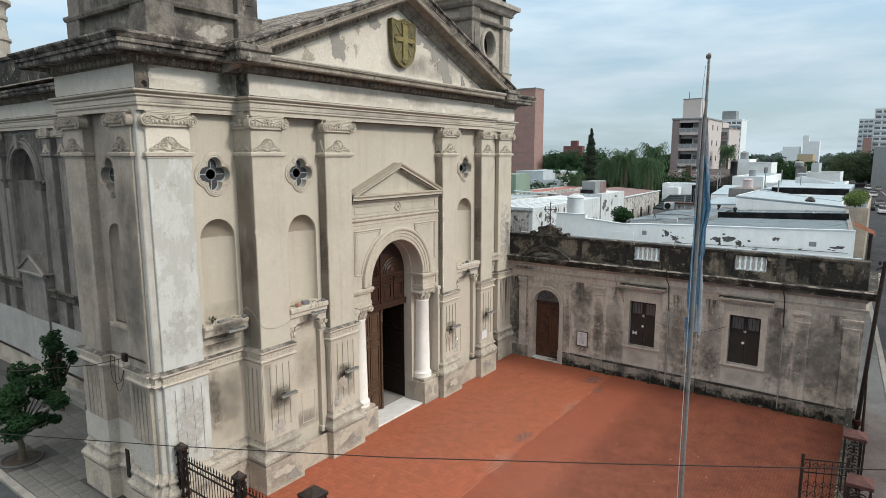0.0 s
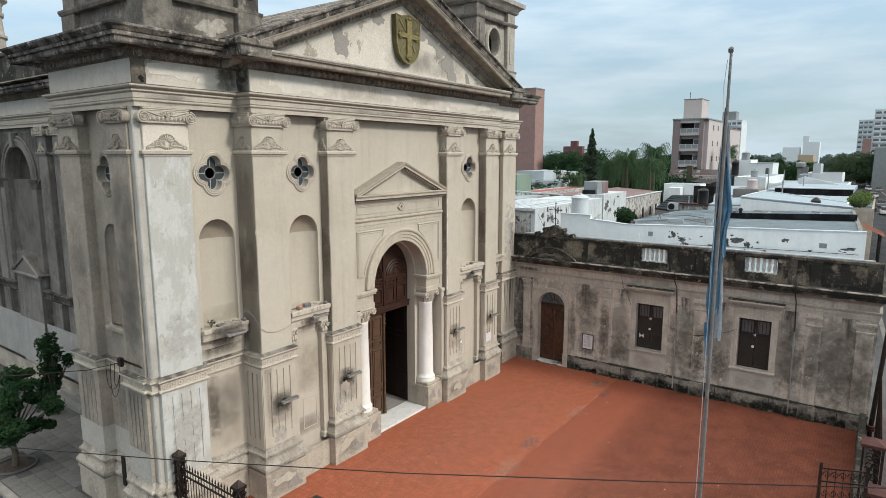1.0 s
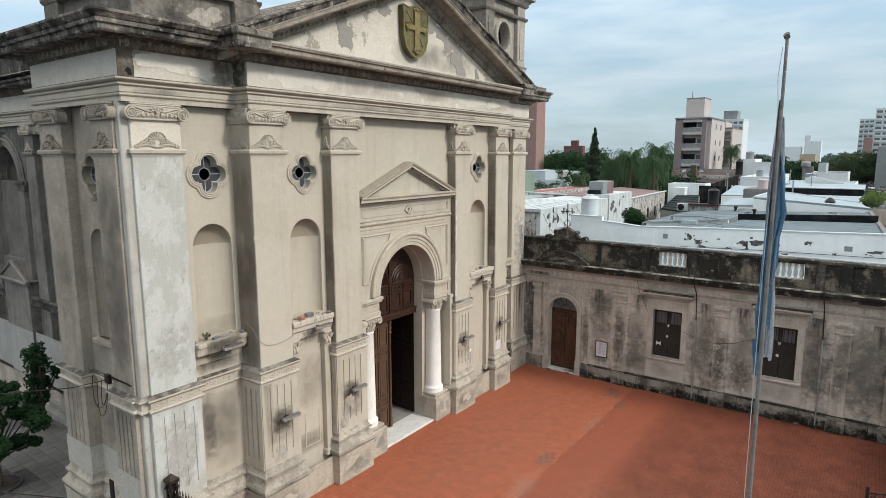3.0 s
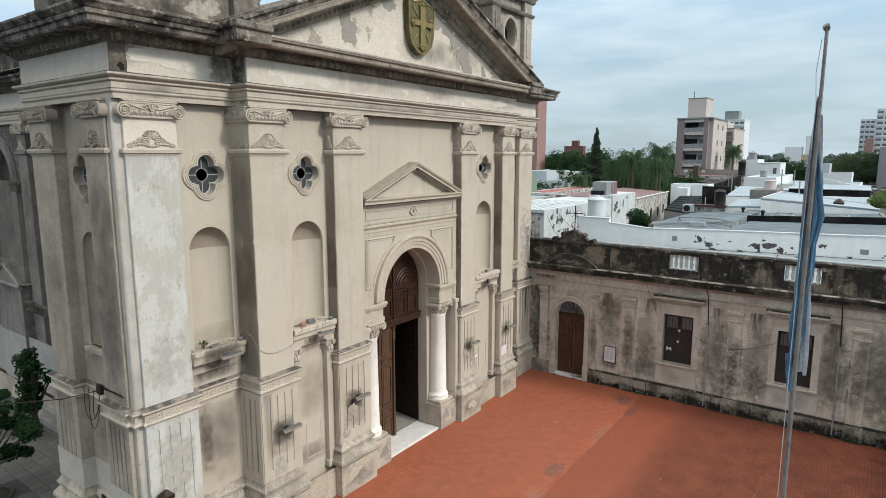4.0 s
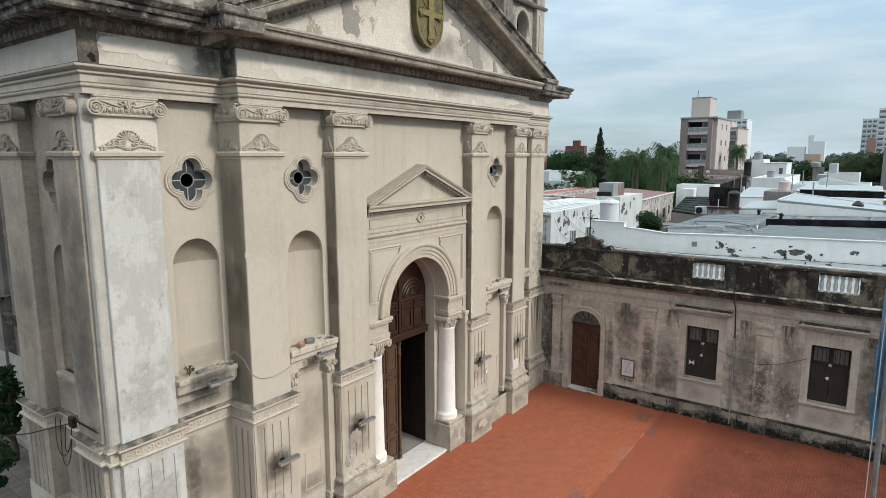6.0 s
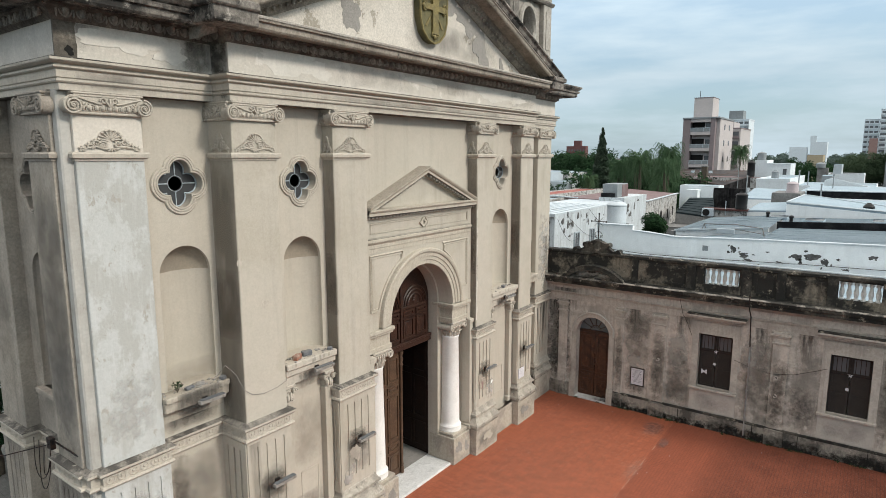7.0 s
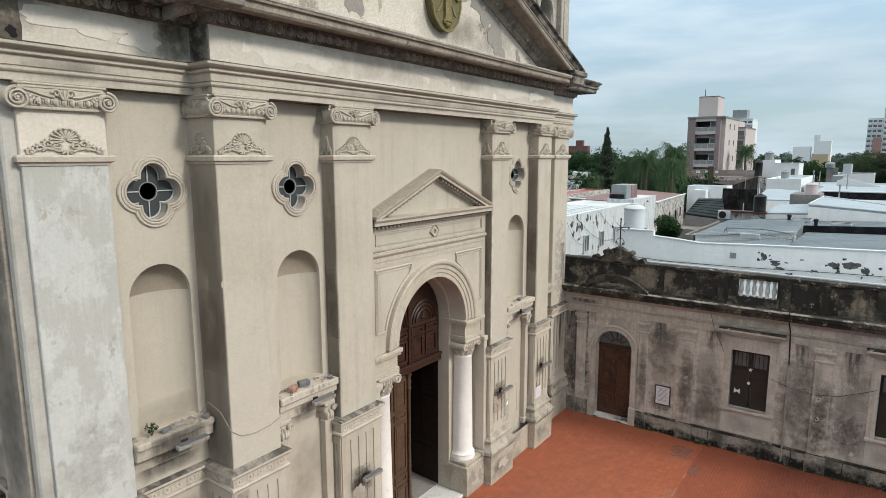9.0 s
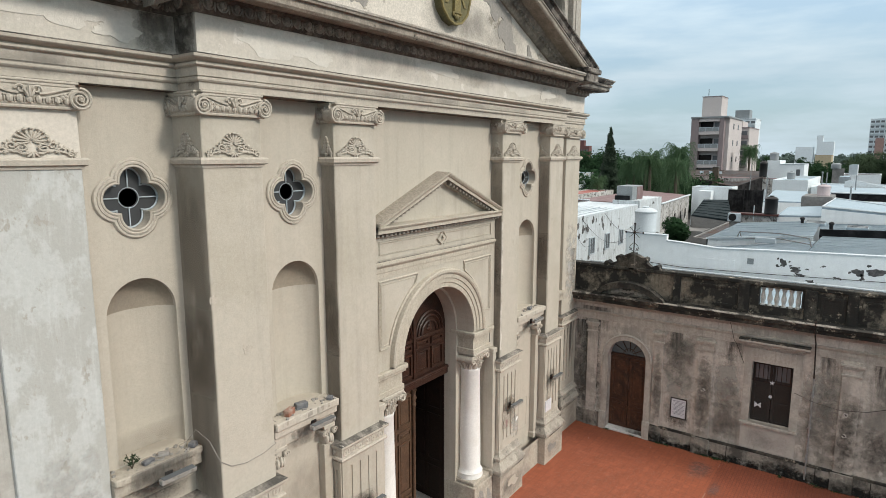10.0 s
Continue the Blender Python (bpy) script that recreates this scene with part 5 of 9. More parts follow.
for i in range(36):
    x = -HW + 0.07 + i * (2 * HW - 0.14) / 35
    if dsrc is None:
        dsrc = part("dentil", box(B(), -0.04, 0.04, YP - 0.175, YP - 0.05, 8.955, 9.037, 0.006), M_bed, portal, "small dentil block")
        dsrc.matrix_basis = pose(x, 0, 0)
    else:
        share("dentil", dsrc, pose(x, 0, 0), portal)
PS = 1.08 / HW


def gable(bm, prof, hw=HW):
    cols = []
    for x in (-hw, 0.0, hw):
        z0 = 9.22 + PS * (HW - abs(x))
        cols.append([bm.verts.new((x, YP - o, z0 + dz)) for o, dz in prof])
    n = len(prof)
    for u, v in zip(cols, cols[1:]):
        for j in range(n):
            bm.faces.new((u[j], v[j], v[(j + 1) % n], u[(j + 1) % n]))
    bm.faces.new(cols[0]), bm.faces.new(cols[-1])
    return bm


part("gable_moulding", gable(B(), [(-0.16, -0.20), (0.07, -0.20), (0.07, -0.135), (0.22, -0.125), (0.22, -0.05), (0.25, -0.04), (0.29, 0.01), (0.30, 0.045), (-0.16, 0.055)]), M_archtrim, portal, "sloping gable moulding over the portal")
# same painted shade and grime below the sloping moulding
part("gable_soffit", gable(B(), [(0.072, -0.152), (0.216, -0.137), (0.216, -0.129), (0.072, -0.139)]), M_beddark, portal, "underside of the gable moulding, shade and grime in its colour")
part("gable_grime", gable(B(), [(0.298, 0.047), (-0.155, 0.058), (-0.155, 0.068), (0.27, 0.060)], HW - 0.005), M_gabletop, portal, "crumbling render on top of the gable")
for s in (-1, 1):
    for i in range(15):
        x = s * (0.20 + 0.145 * i)
        share("dentil", dsrc, pose(x, 0, 9.22 + PS * (HW - abs(x)) - 0.165 - 9.0, 0, 0, 0), portal)
bm = plate(B(), [(-HW + 0.1, 9.2), (HW - 0.1, 9.2), (0, 9.2 + (HW - 0.1) * PS)], [], YP + 0.04, YB, front)
part("gable_panel", bm, M_stucco, portal)

# imposts, columns and their pedestals
COL = [(0.40, 1.08), (0.40, 1.16), (0.385, 1.22), (0.40, 1.26), (0.36, 1.32), (0.335, 1.36), (0.33, 1.42), (0.315, 2.6), (0.285, 4.45), (0.30, 4.47), (0.30, 4.52), (0.285, 4.54), (0.285, 4.80)]
for s in (-1, 1):
    cx, cy = s * 1.98, 0.66
    x0, x1 = sorted((s * 1.56, s * 2.52))
    bm = B()
    box(bm, x0, x1, 0.28, 1.2, 5.08, 5.22, 0.01)
    box(bm, x0 + 0.04, x1 - 0.04, 0.32, 1.2, 5.20, 5.55)
    box(bm, x0 - 0.03, x1 + 0.03, 0.24, 1.2, 5.55, 5.62, 0.01)
    box(bm, x0 - 0.07, x1 + 0.07, 0.20, 1.2, 5.62, 5.74, 0.02)
    part("impost", bm, M_archtrim, portal, "moulded impost block over the column")
    col = part("column", lathe(B(), cx, cy, COL, 24), M_column, portal, "whitewashed round column", 40)
    bm = B()
    for i in range(24):
        a = 2 * pi * i / 24
        cyl(bm, (cx + 0.285 * cos(a), cy + 0.285 * sin(a), 4.55), (cx + 0.285 * cos(a), cy + 0.285 * sin(a), 4.8), 0.02, n=5)
    box(bm, cx - 0.40, cx + 0.40, cy - 0.40, cy + 0.40, 5.0, 5.08, 0.02)
    for sx in (-1, 1):
        for y in (cy - 0.36, cy + 0.2):
            xx = cx + sx * 0.37
            sp = [(xx + 0.12 * (1 - i / 26) * cos(pi / 2 - sx * i * 0.45), y - 0.01 * i / 22, 4.88 + 0.12 * (1 - i / 26) * sin(pi / 2 - sx * i * 0.45)) for i in range(22)]
            tube(bm, sp, 0.028, 5)
        cyl(bm, (cx + sx * 0.37, cy - 0.34, 4.88), (cx + sx * 0.37, cy + 0.3, 4.88), 0.11, n=12)
    box(bm, cx - 0.34, cx + 0.34, cy - 0.33, cy + 0.33, 4.80, 5.0, 0.03)
    for i in range(7):
        blob(bm, (cx - 0.27 + 0.09 * i, cy - 0.35, 4.90), (0.04, 0.04, 0.06), None, 6, 4)
    # two rows of upright leaves that curl outwards
    for row, z0, lh in ((0, 4.56, 0.17), (1, 4.66, 0.20)):
        for i in range(12):
            a = 2 * pi * (i + 0.5 * row) / 12
            ca, sa = cos(a), sin(a)
            tube(bm, [(cx + q * ca, cy + q * sa, z0 + lh * v) for q, v in ((0.29, 0.0), (0.305, 0.5), (0.335, 0.85), (0.375, 0.95), (0.385, 0.82))], [0.05, 0.055, 0.045, 0.03, 0.012], 5)
    part("column_capital", bm, M_trim, col, "carved scroll capital", 40)
    bm = B()
    box(bm, cx - 0.50, cx + 0.50, cy - 0.52, 1.2, 0, 0.97, 0.015)
    box(bm, cx - 0.44, cx + 0.44, cy - 0.44, 1.2, 0.97, 1.09, 0.02)
    part("column_pedestal", bm, M_plinth, portal, "rendered column pedestal with patches")
    # slim half pilaster beside the column
    xa, xb = sorted((s * 2.46, s * 2.64))
    bm = B()
    box(bm, xa, xb, 0.16, 0.5, 1.2, 5.0, 0.01)
    box(bm, xa - 0.04, xb + 0.04, 0.12, 0.5, 0.97, 1.15, 0.02)
    box(bm, xa - 0.03, xb + 0.03, 0.13, 0.5, 4.9, 5.05, 0.02)
    part("jamb_pilaster", bm, M_stucco, portal)

# inner jambs of the doorway
bm = plate(B(), rect(-2.6, 2.6, 0.02, 9.0), [arch(0, 1.50, 0.03, SPRING, 24)], 0.86, 1.30, front)
part("doorway_reveal", bm, M_stucco, portal)
bm = B()
box(bm, -1.47, 1.47, 0.27, 1.32, 0.0, 0.09, 0.012)
part("doorstep", bm, M_marble, church, "worn pale marble doorstep")

# doors: fanlight panelling above, the left leaf shut, the right leaf open
DY = 1.20
door = part("door_frame", plate(B(), arch(0, 1.50, 4.42, SPRING, 24), [], DY + 0.05, DY + 0.12, front), M_wood, church, "dark carved wooden door head")
bm = B()
box(bm, -1.5, 1.5, DY - 0.06, DY + 0.1, 4.38, 4.60, 0.02)
box(bm, -1.5, 1.5, DY - 0.09, DY + 0.1, 4.56, 4.64, 0.015)
part("transom", bm, M_wood, door)
bm = B()
for s in (-1, 1):
    for x0, x1 in ((0.10, 0.66), (0.78, 1.34)):
        a, c = sorted((s * x0, s * x1))
        for z0, z1 in ((4.72, 5.38), (5.46, 5.66)):
            plate(bm, rect(a, c, z0, z1), [rect(a + 0.07, c - 0.07, z0 + 0.06, z1 - 0.06)], DY, DY + 0.06, front)
            box(bm, a + 0.11, c - 0.11, DY + 0.02, DY + 0.06, z0 + 0.1, max(z0 + 0.12, z1 - 0.1), 0.01)
    for r in (0.36, 0.50, 0.62):
        tube(bm, [(s * 0.70 + r * cos(pi * i / 14), DY + 0.02, 5.80 + r * sin(pi * i / 14)) for i in range(15)], 0.035, 5)
    box(bm, s * 0.70 - 0.62, s * 0.70 + 0.62, DY, DY + 0.05, 5.70, 5.79, 0.01)
    for k in range(3):
        blob(bm, (s * 0.70, DY + 0.02, 5.92 + 0.08 * k), (0.12 - 0.03 * k, 0.04, 0.06), None, 8, 4)
box(bm, -0.06, 0.06, DY - 0.02, DY + 0.06, 4.6, 7.2, 0.01)
part("door_head_panel", bm, M_wood, door, "carved panels and half-round mouldings", 40)


def leaf(x0, x1, m=None):
    bm = B()
    box(bm, x0, x1, DY + 0.04, DY + 0.10, 0.12, 4.40)
    lf = part("door_leaf", bm, m or M_woodlit, church, "panelled wooden church door leaf")
    w = x1 - x0
    bm = B()
    zs = ((0.30, 0.95), (1.05, 1.30), (1.42, 2.95), (3.05, 3.28), (3.40, 4.25))
    for u0, u1 in ((x0 + 0.10, x0 + w * 0.47), (x0 + w * 0.53, x1 - 0.14)):
        for z0, z1 in zs:
            plate(bm, rect(u0, u1, z0, z1), [rect(u0 + 0.06, u1 - 0.06, z0 + 0.06, z1 - 0.06)], DY + 0.0, DY + 0.05, front)
            box(bm, u0 + 0.10, u1 - 0.10, DY + 0.015, DY + 0.05, z0 + 0.095, max(z0 + 0.11, z1 - 0.095), 0.01)
    part("raised_panel", bm, m or M_woodlit, lf)
    return lf


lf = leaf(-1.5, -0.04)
bm = B()
lathe(bm, -0.08, DY - 0.01, [(0.07, 0.14), (0.07, 0.35), (0.05, 0.38), (0.075, 0.44), (0.05, 0.5), (0.05, 3.85), (0.08, 3.92), (0.05, 4.0), (0.085, 4.12), (0.05, 4.2), (0.09, 4.36)], 12)
part("door_post", bm, M_woodlit, lf, "turned wooden astragal", 40)
# the open leaf carries its indoor shade in the wood colour
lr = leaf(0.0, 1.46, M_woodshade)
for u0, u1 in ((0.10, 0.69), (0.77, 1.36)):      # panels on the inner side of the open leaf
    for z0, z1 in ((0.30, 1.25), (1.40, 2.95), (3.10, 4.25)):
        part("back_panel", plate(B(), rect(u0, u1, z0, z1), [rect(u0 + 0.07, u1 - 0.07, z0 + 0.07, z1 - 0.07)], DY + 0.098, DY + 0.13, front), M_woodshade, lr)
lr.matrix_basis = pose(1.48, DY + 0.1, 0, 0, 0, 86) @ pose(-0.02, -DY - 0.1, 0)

# vestibule behind the doorway, its indoor shade painted near black
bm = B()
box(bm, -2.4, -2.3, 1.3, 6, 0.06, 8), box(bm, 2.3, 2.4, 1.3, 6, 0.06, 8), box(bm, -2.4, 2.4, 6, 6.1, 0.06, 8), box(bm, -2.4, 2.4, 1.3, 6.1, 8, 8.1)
part("vestibule", bm, M_dark, church, "wooden vestibule behind the open door, painted shade black")
vf = part("vestibule_floor", box(B(), -2.3, 2.3, 1.305, 6.0, 0.06, 0.09), M_cement, church)
for i in range(12):
    part("slab", box(B(), -2.3, 2.3, 1.31 + 0.39 * i, 1.31 + 0.39 * i + 0.38, 0.09, 0.10), M_lightcement, vf)

# ---- lobed windows ----


def lobed_window(cx, cz, R, yf, fn, trim):
    bm = B()
    plate(bm, quatre(cx, cz, R, 0.12), [quatre(cx, cz, R)], yf - 0.035, yf + 0.02, fn)
    for o, lift, r in ((0.115, 0.015, 0.032), (0.065, 0.035, 0.026), (0.015, 0.035, 0.022)):
        tube(bm, [fn(u, v, yf - lift) for u, v in quatre(cx, cz, R, o)], r, 6, True)
    w = part("lobed_window", bm, trim, church, "four-lobed window with a moulded surround", 40)
    circ = [(cx + 0.15 * cos(2 * pi * i / 16), cz + 0.15 * sin(2 * pi * i / 16)) for i in range(16)]
    part("pane", plate(B(), quatre(cx, cz, R, 0.02), [circ], yf + 0.20, yf + 0.215, fn), M_darkglass, w, "dusty leaded pane around an open centre")
    bm = B()
    tube(bm, [fn(cx + 0.165 * cos(2 * pi * i / 18), cz + 0.165 * sin(2 * pi * i / 18), yf + 0.18) for i in range(18)], 0.007, 5, True)
    for k in range(4):
        a = pi / 2 * k
        tube(bm, [fn(cx + r * cos(a), cz + r * sin(a), yf + 0.18) for r in (0.165, R)], 0.012, 5)
    tube(bm, [fn(u, v, yf + 0.18) for u, v in quatre(cx, cz, R, -0.02)], 0.016, 5, True)
    part("muntin", bm, M_whitebld, w, "greyish white painted muntins")
    return w


for s in (-1, 1):
    lobed_window(BAY[s], 10.07, 0.48, YB, front, M_trim)
    lobed_window(s * 7.53, 10.09, 0.50, YC, front, M_trim)
lobed_window(2.95, 10.08, 0.50, 0.0, flank, M_side)

# ---- sills, small pilasters, blind panels ----
for s in (-1, 1):
    x0, x1 = (-5.60, -3.97) if s < 0 else (3.82, 5.73)
    bm = B()
    box(bm, x0, x1, 0.06, 0.5, 5.56, 5.72, 0.02)
    box(bm, x0, x1, 0.13, 0.5, 5.40, 5.56, 0.015)
    box(bm, x0, x1, 0.22, 0.5, 5.14, 5.40, 0.01)
    part("niche_sill", bm, M_trim, church, "broken moulded sill of a niche")
    for a in ((-4.13, -5.42) if s < 0 else (3.98, 5.55)):
        bm = B()
        box(bm, a - 0.11, a + 0.11, 0.27, 0.5, 1.2, 4.72, 0.01)
        box(bm, a - 0.15, a + 0.15, 0.24, 0.5, 0.97, 1.2, 0.03)
        box(bm, a - 0.14, a + 0.14, 0.24, 0.5, 4.66, 4.72, 0.01)
        p = part("small_pilaster", bm, M_stucco, church)
        bm = B()
        box(bm, a - 0.16, a + 0.16, 0.2, 0.5, 5.06, 5.15, 0.015)
        for sx in (-1, 1):
            cyl(bm, (a + sx * 0.13, 0.2, 4.98), (a + sx * 0.13, 0.45, 4.98), 0.075, n=10)
            tube(bm, [(a + sx * 0.13 + 0.075 * (1 - i / 18) * cos(i * 0.5), 0.19, 4.98 + 0.075 * (1 - i / 18) * sin(i * 0.5)) for i in range(16)], 0.016, 4)
            blob(bm, (a + sx * 0.07, 0.23, 4.82), (0.05, 0.05, 0.11), None, 6, 4)
        blob(bm, (a, 0.22, 4.85), (0.05, 0.06, 0.12), None, 6, 4)
        box(bm, a - 0.11, a + 0.11, 0.26, 0.5, 4.72, 5.06)
        part("capital", bm, M_trim, p, "small scroll capital", 40)
    # blind door panel low in the bay
    bm = plate(B(), rect(BAY[s] - 0.3, BAY[s] + 0.3, 1.5, 2.6), [rect(BAY[s] - 0.27, BAY[s] + 0.27, 1.53, 2.57)], YB - 0.012, YB + 0.01, front)
    part("blind_panel", bm, M_stucco, church)
    x0, x1 = sorted((s * 8.36, s * 6.85))
    bm = B()
    box(bm, x0, x1, 0.52, 0.95, 5.58, 5.70, 0.02)
    box(bm, x0, x1, 0.58, 0.95, 5.36, 5.58, 0.015)
    box(bm, x0, x1, 0.84, 0.95, 5.05, 5.36)
    part("niche_sill", bm, M_plinth, church, "broken moulded sill of a niche")
bm = B()
box(bm, -9.66, -9.4, 2.42, 3.48, 5.60, 5.72, 0.015)
part("niche_sill", bm, M_side, church)

# ---- floodlights on the front ----


def floodlight(x, y, z, w=0.62, turn=0):
    t = thing("floodlight", "slim grey metal floodlight on a wall arm", "lamp", "floodlights on the church front", at=(x, y, z))
    bm = B()
    box(bm, -w / 2, w / 2, -0.32, -0.20, -0.03, 0.06, 0.015)
    part("housing", bm, M_lampmetal, t)
    bm = B()
    box(bm, -w / 2 + 0.03, w / 2 - 0.03, -0.33, -0.21, 0.06, 0.072)
    part("lens", bm, M_glass, t, "dull glass lens")
    bm = B()
    for dx in (-0.07, 0.0):
        tube(bm, [(dx, 0.0, -0.06), (dx, -0.1, -0.05), (dx, -0.22, -0.02)], 0.014, 5)
    box(bm, -0.09, 0.04, -0.03, 0.0, -0.14, 0.02, 0.005)
    part("bracket", bm, M_iron, t, "black iron bracket")
    t.rotation_euler = (0, 0, radians(turn))
    return t


for x, y, z in ((-6.05, 0.03, 3.08), (-3.22, 0.03, 3.05), (3.30, 0.03, 3.10), (6.25, 0.03, 3.10), (-7.45, 0.58, 5.46), (-4.62, 0.13, 5.44), (4.80, 0.13, 5.44)):
    floodlight(x, y, z)

# ---- wing ----
wing = thing("parish_wing", "low grey mould-stained annex with a balustraded parapet", "building")
XW = 9.72


def west(u, v, d):      # a wall that faces the yard from the side; d goes inwards
    return (XW + d, u, v)


M_wingdoor = mat("reddish_door_wood", (0.095, 0.042, 0.024), (0.034, 0.017, 0.012), (0.17, 0.085, 0.046), 3.0, rough=0.5, bump=0.3, streak=0.7, jitter=0.2)
WIN = [(-6.42, 0.61), (-10.77, 0.61)]
DOOR_Y = -1.49
holes = [[(u, max(v, 0.02)) for u, v in arch(DOOR_Y, 0.73, 0.02, 3.02, 20)]] + [rect(c - h, c + h, 1.66, 3.83) for c, h in WIN]
bm = plate(B(), rect(-14.9, 0.9, 0, 5.25), holes, 0, 0.45, west)
part("wall", bm, M_wing, wing, "grey plaster wall streaked with black mould")
bm = B()
box(bm, XW + 0.45, 14.3, -14.9, -14.5, 0, 5.4), box(bm, XW + 0.02, XW + 0.46, -14.895, -14.5, 0, 5.2), box(bm, XW + 0.45, 14.3, 0.6, 0.9, 0, 5.4), box(bm, 14.0, 14.3, -14.9, 0.9, 0, 5.4)
part("outer_wall", bm, M_wing, wing)
bm = B()
box(bm, XW + 0.3, 14.4, -14.9, 0.9, 5.25, 5.5)
part("roof", bm, M_membrane, wing, "pale flat membrane roof")
bm = B()
box(bm, XW + 0.5, 13.9, -14.4, 0.5, 0.02, 0.06)
part("inner_floor", bm, M_dark, wing)
W = [(XW, 0.9), (XW, -14.9), (14.3, -14.9)]
part("architrave", sweep(B(), W, [(-0.1, 4.40), (0.02, 4.40), (0.02, 4.52), (0.05, 4.53), (0.05, 4.64), (0.09, 4.68), (0.10, 4.74), (-0.1, 4.76)]), M_wingtrim, wing, "", 40)
part("cornice_bed", sweep(B(), W, [(-0.1, 5.00), (0.04, 5.00), (0.08, 5.08), (0.16, 5.12), (0.18, 5.17), (-0.1, 5.17)]), M_wingtrim, wing, "", 40)
part("cornice_edge", sweep(B(), W, [(0.30, 5.485), (0.405, 5.445), (0.412, 5.465), (0.31, 5.503)]), M_wingpatch, wing, "pale worn edge of the cornice")
part("cornice", sweep(B(), W, [(-0.1, 5.17), (0.30, 5.17), (0.32, 5.30), (0.38, 5.34), (0.40, 5.44), (0.30, 5.48), (-0.1, 5.52)]), M_parapet, wing, "blackened projecting cornice", 40)
part("flashing", box(B(), XW + 0.36, XW + 0.44, -14.6, 0.3, 6.55, 6.655, 0.01), M_white2, wing, "whitewashed flashing along the parapet")
# parapet with two openings for balusters
bal = [(-6.45, 0.62), (-10.79, 0.62)]
bm = plate(B(), rect(-14.85, 0.9, 5.48, 6.50), [rect(c - h, c + h, 5.79, 6.42) for c, h in bal], 0.02, 0.32, west)
part("parapet", bm, M_parapetfield, wing, "parapet wall black with mould")
bm = B()
box(bm, XW - 0.05, XW + 0.38, -14.9, 0.9, 6.48, 6.61, 0.02)
part("parapet_coping", bm, M_parapet, wing, "black coping along the parapet")
for y0, y1 in ((-3.3, -3.05), (-5.55, -5.2), (-7.5, -7.15), (-8.6, -8.3), (-10.15, -9.85), (-12.1, -11.8), (-12.95, -12.6), (-14.9, -14.4)):
    bm = B()
    box(bm, XW - 0.06, XW + 0.1, y0, y1, 5.48, 6.49, 0.015)
    part("parapet_pier", bm, M_parapet, wing)
for y0, y1 in ((-5.1, -3.4), (-9.75, -8.7), (-14.3, -13.05), (-8.2, -7.6)):
    bm = plate(B(), rect(y0, y1, 5.62, 6.32), [rect(y0 + 0.08, y1 - 0.08, 5.70, 6.24)], -0.01, 0.03, west)
    part("parapet_panel", bm, M_parapetfield, wing)
bsrc = None
for c, h in bal:
    n = 6
    for i in range(n):
        y = c - h + 2 * h * (i + 0.5) / n
        if bsrc is None:
            bsrc = part("baluster", lathe(B(), 0, 0, [(0.075, 0), (0.075, 0.05), (0.045, 0.07), (0.07, 0.16), (0.085, 0.25), (0.06, 0.38), (0.045, 0.49), (0.075, 0.54), (0.075, 0.63)], 10), M_baluster, wing, "whitewashed turned baluster", 50)
            bsrc.matrix_basis = pose(XW + 0.17, y, 5.79)
        else:
            share("baluster", bsrc, pose(XW + 0.17, y, 5.79), wing)
# dado
for y0, y1 in ((-14.9, DOOR_Y - 0.95), (DOOR_Y + 0.95, 0.9)):
    part("dado", plate(B(), rect(y0, y1, 0, 0.60), [], -0.06, 0.02, west), M_wingdado, wing, "base course black with damp")
bm = plate(B(), rect(-14.9, -2.5, 0.58, 0.66), [], -0.08, 0.02, west)
part("dado_moulding", bm, M_parapet, wing, "black mouldy top of the base course")
# pilasters
for y0, y1 in ((-0.30, 0.10), (-2.84, -2.50), (-4.57, -4.06), (-8.88, -8.36), (-13.12, -12.60), (-14.80, -14.26)):
    bm = B()
    box(bm, XW - 0.07, XW + 0.03, y0, y1, 0.60, 4.38, 0.012)
    p = part("pilaster", bm, M_wing, wing)
    bm = B()
    box(bm, XW - 0.11, XW + 0.03, y0 - 0.04, y1 + 0.04, 3.88, 3.95, 0.01)
    box(bm, XW - 0.10, XW + 0.03, y0 - 0.02, y1 + 0.02, 4.12, 4.20, 0.01)
    box(bm, XW - 0.15, XW + 0.03, y0 - 0.07, y1 + 0.07, 4.20, 4.30, 0.015)
    part("capital", bm, M_wingtrim, p)
    bm = B()
    box(bm, XW - 0.13, XW + 0.03, y0 - 0.05, y1 + 0.05, 0, 0.62, 0.015)
    part("pilaster_base", bm, M_wingdado, p)


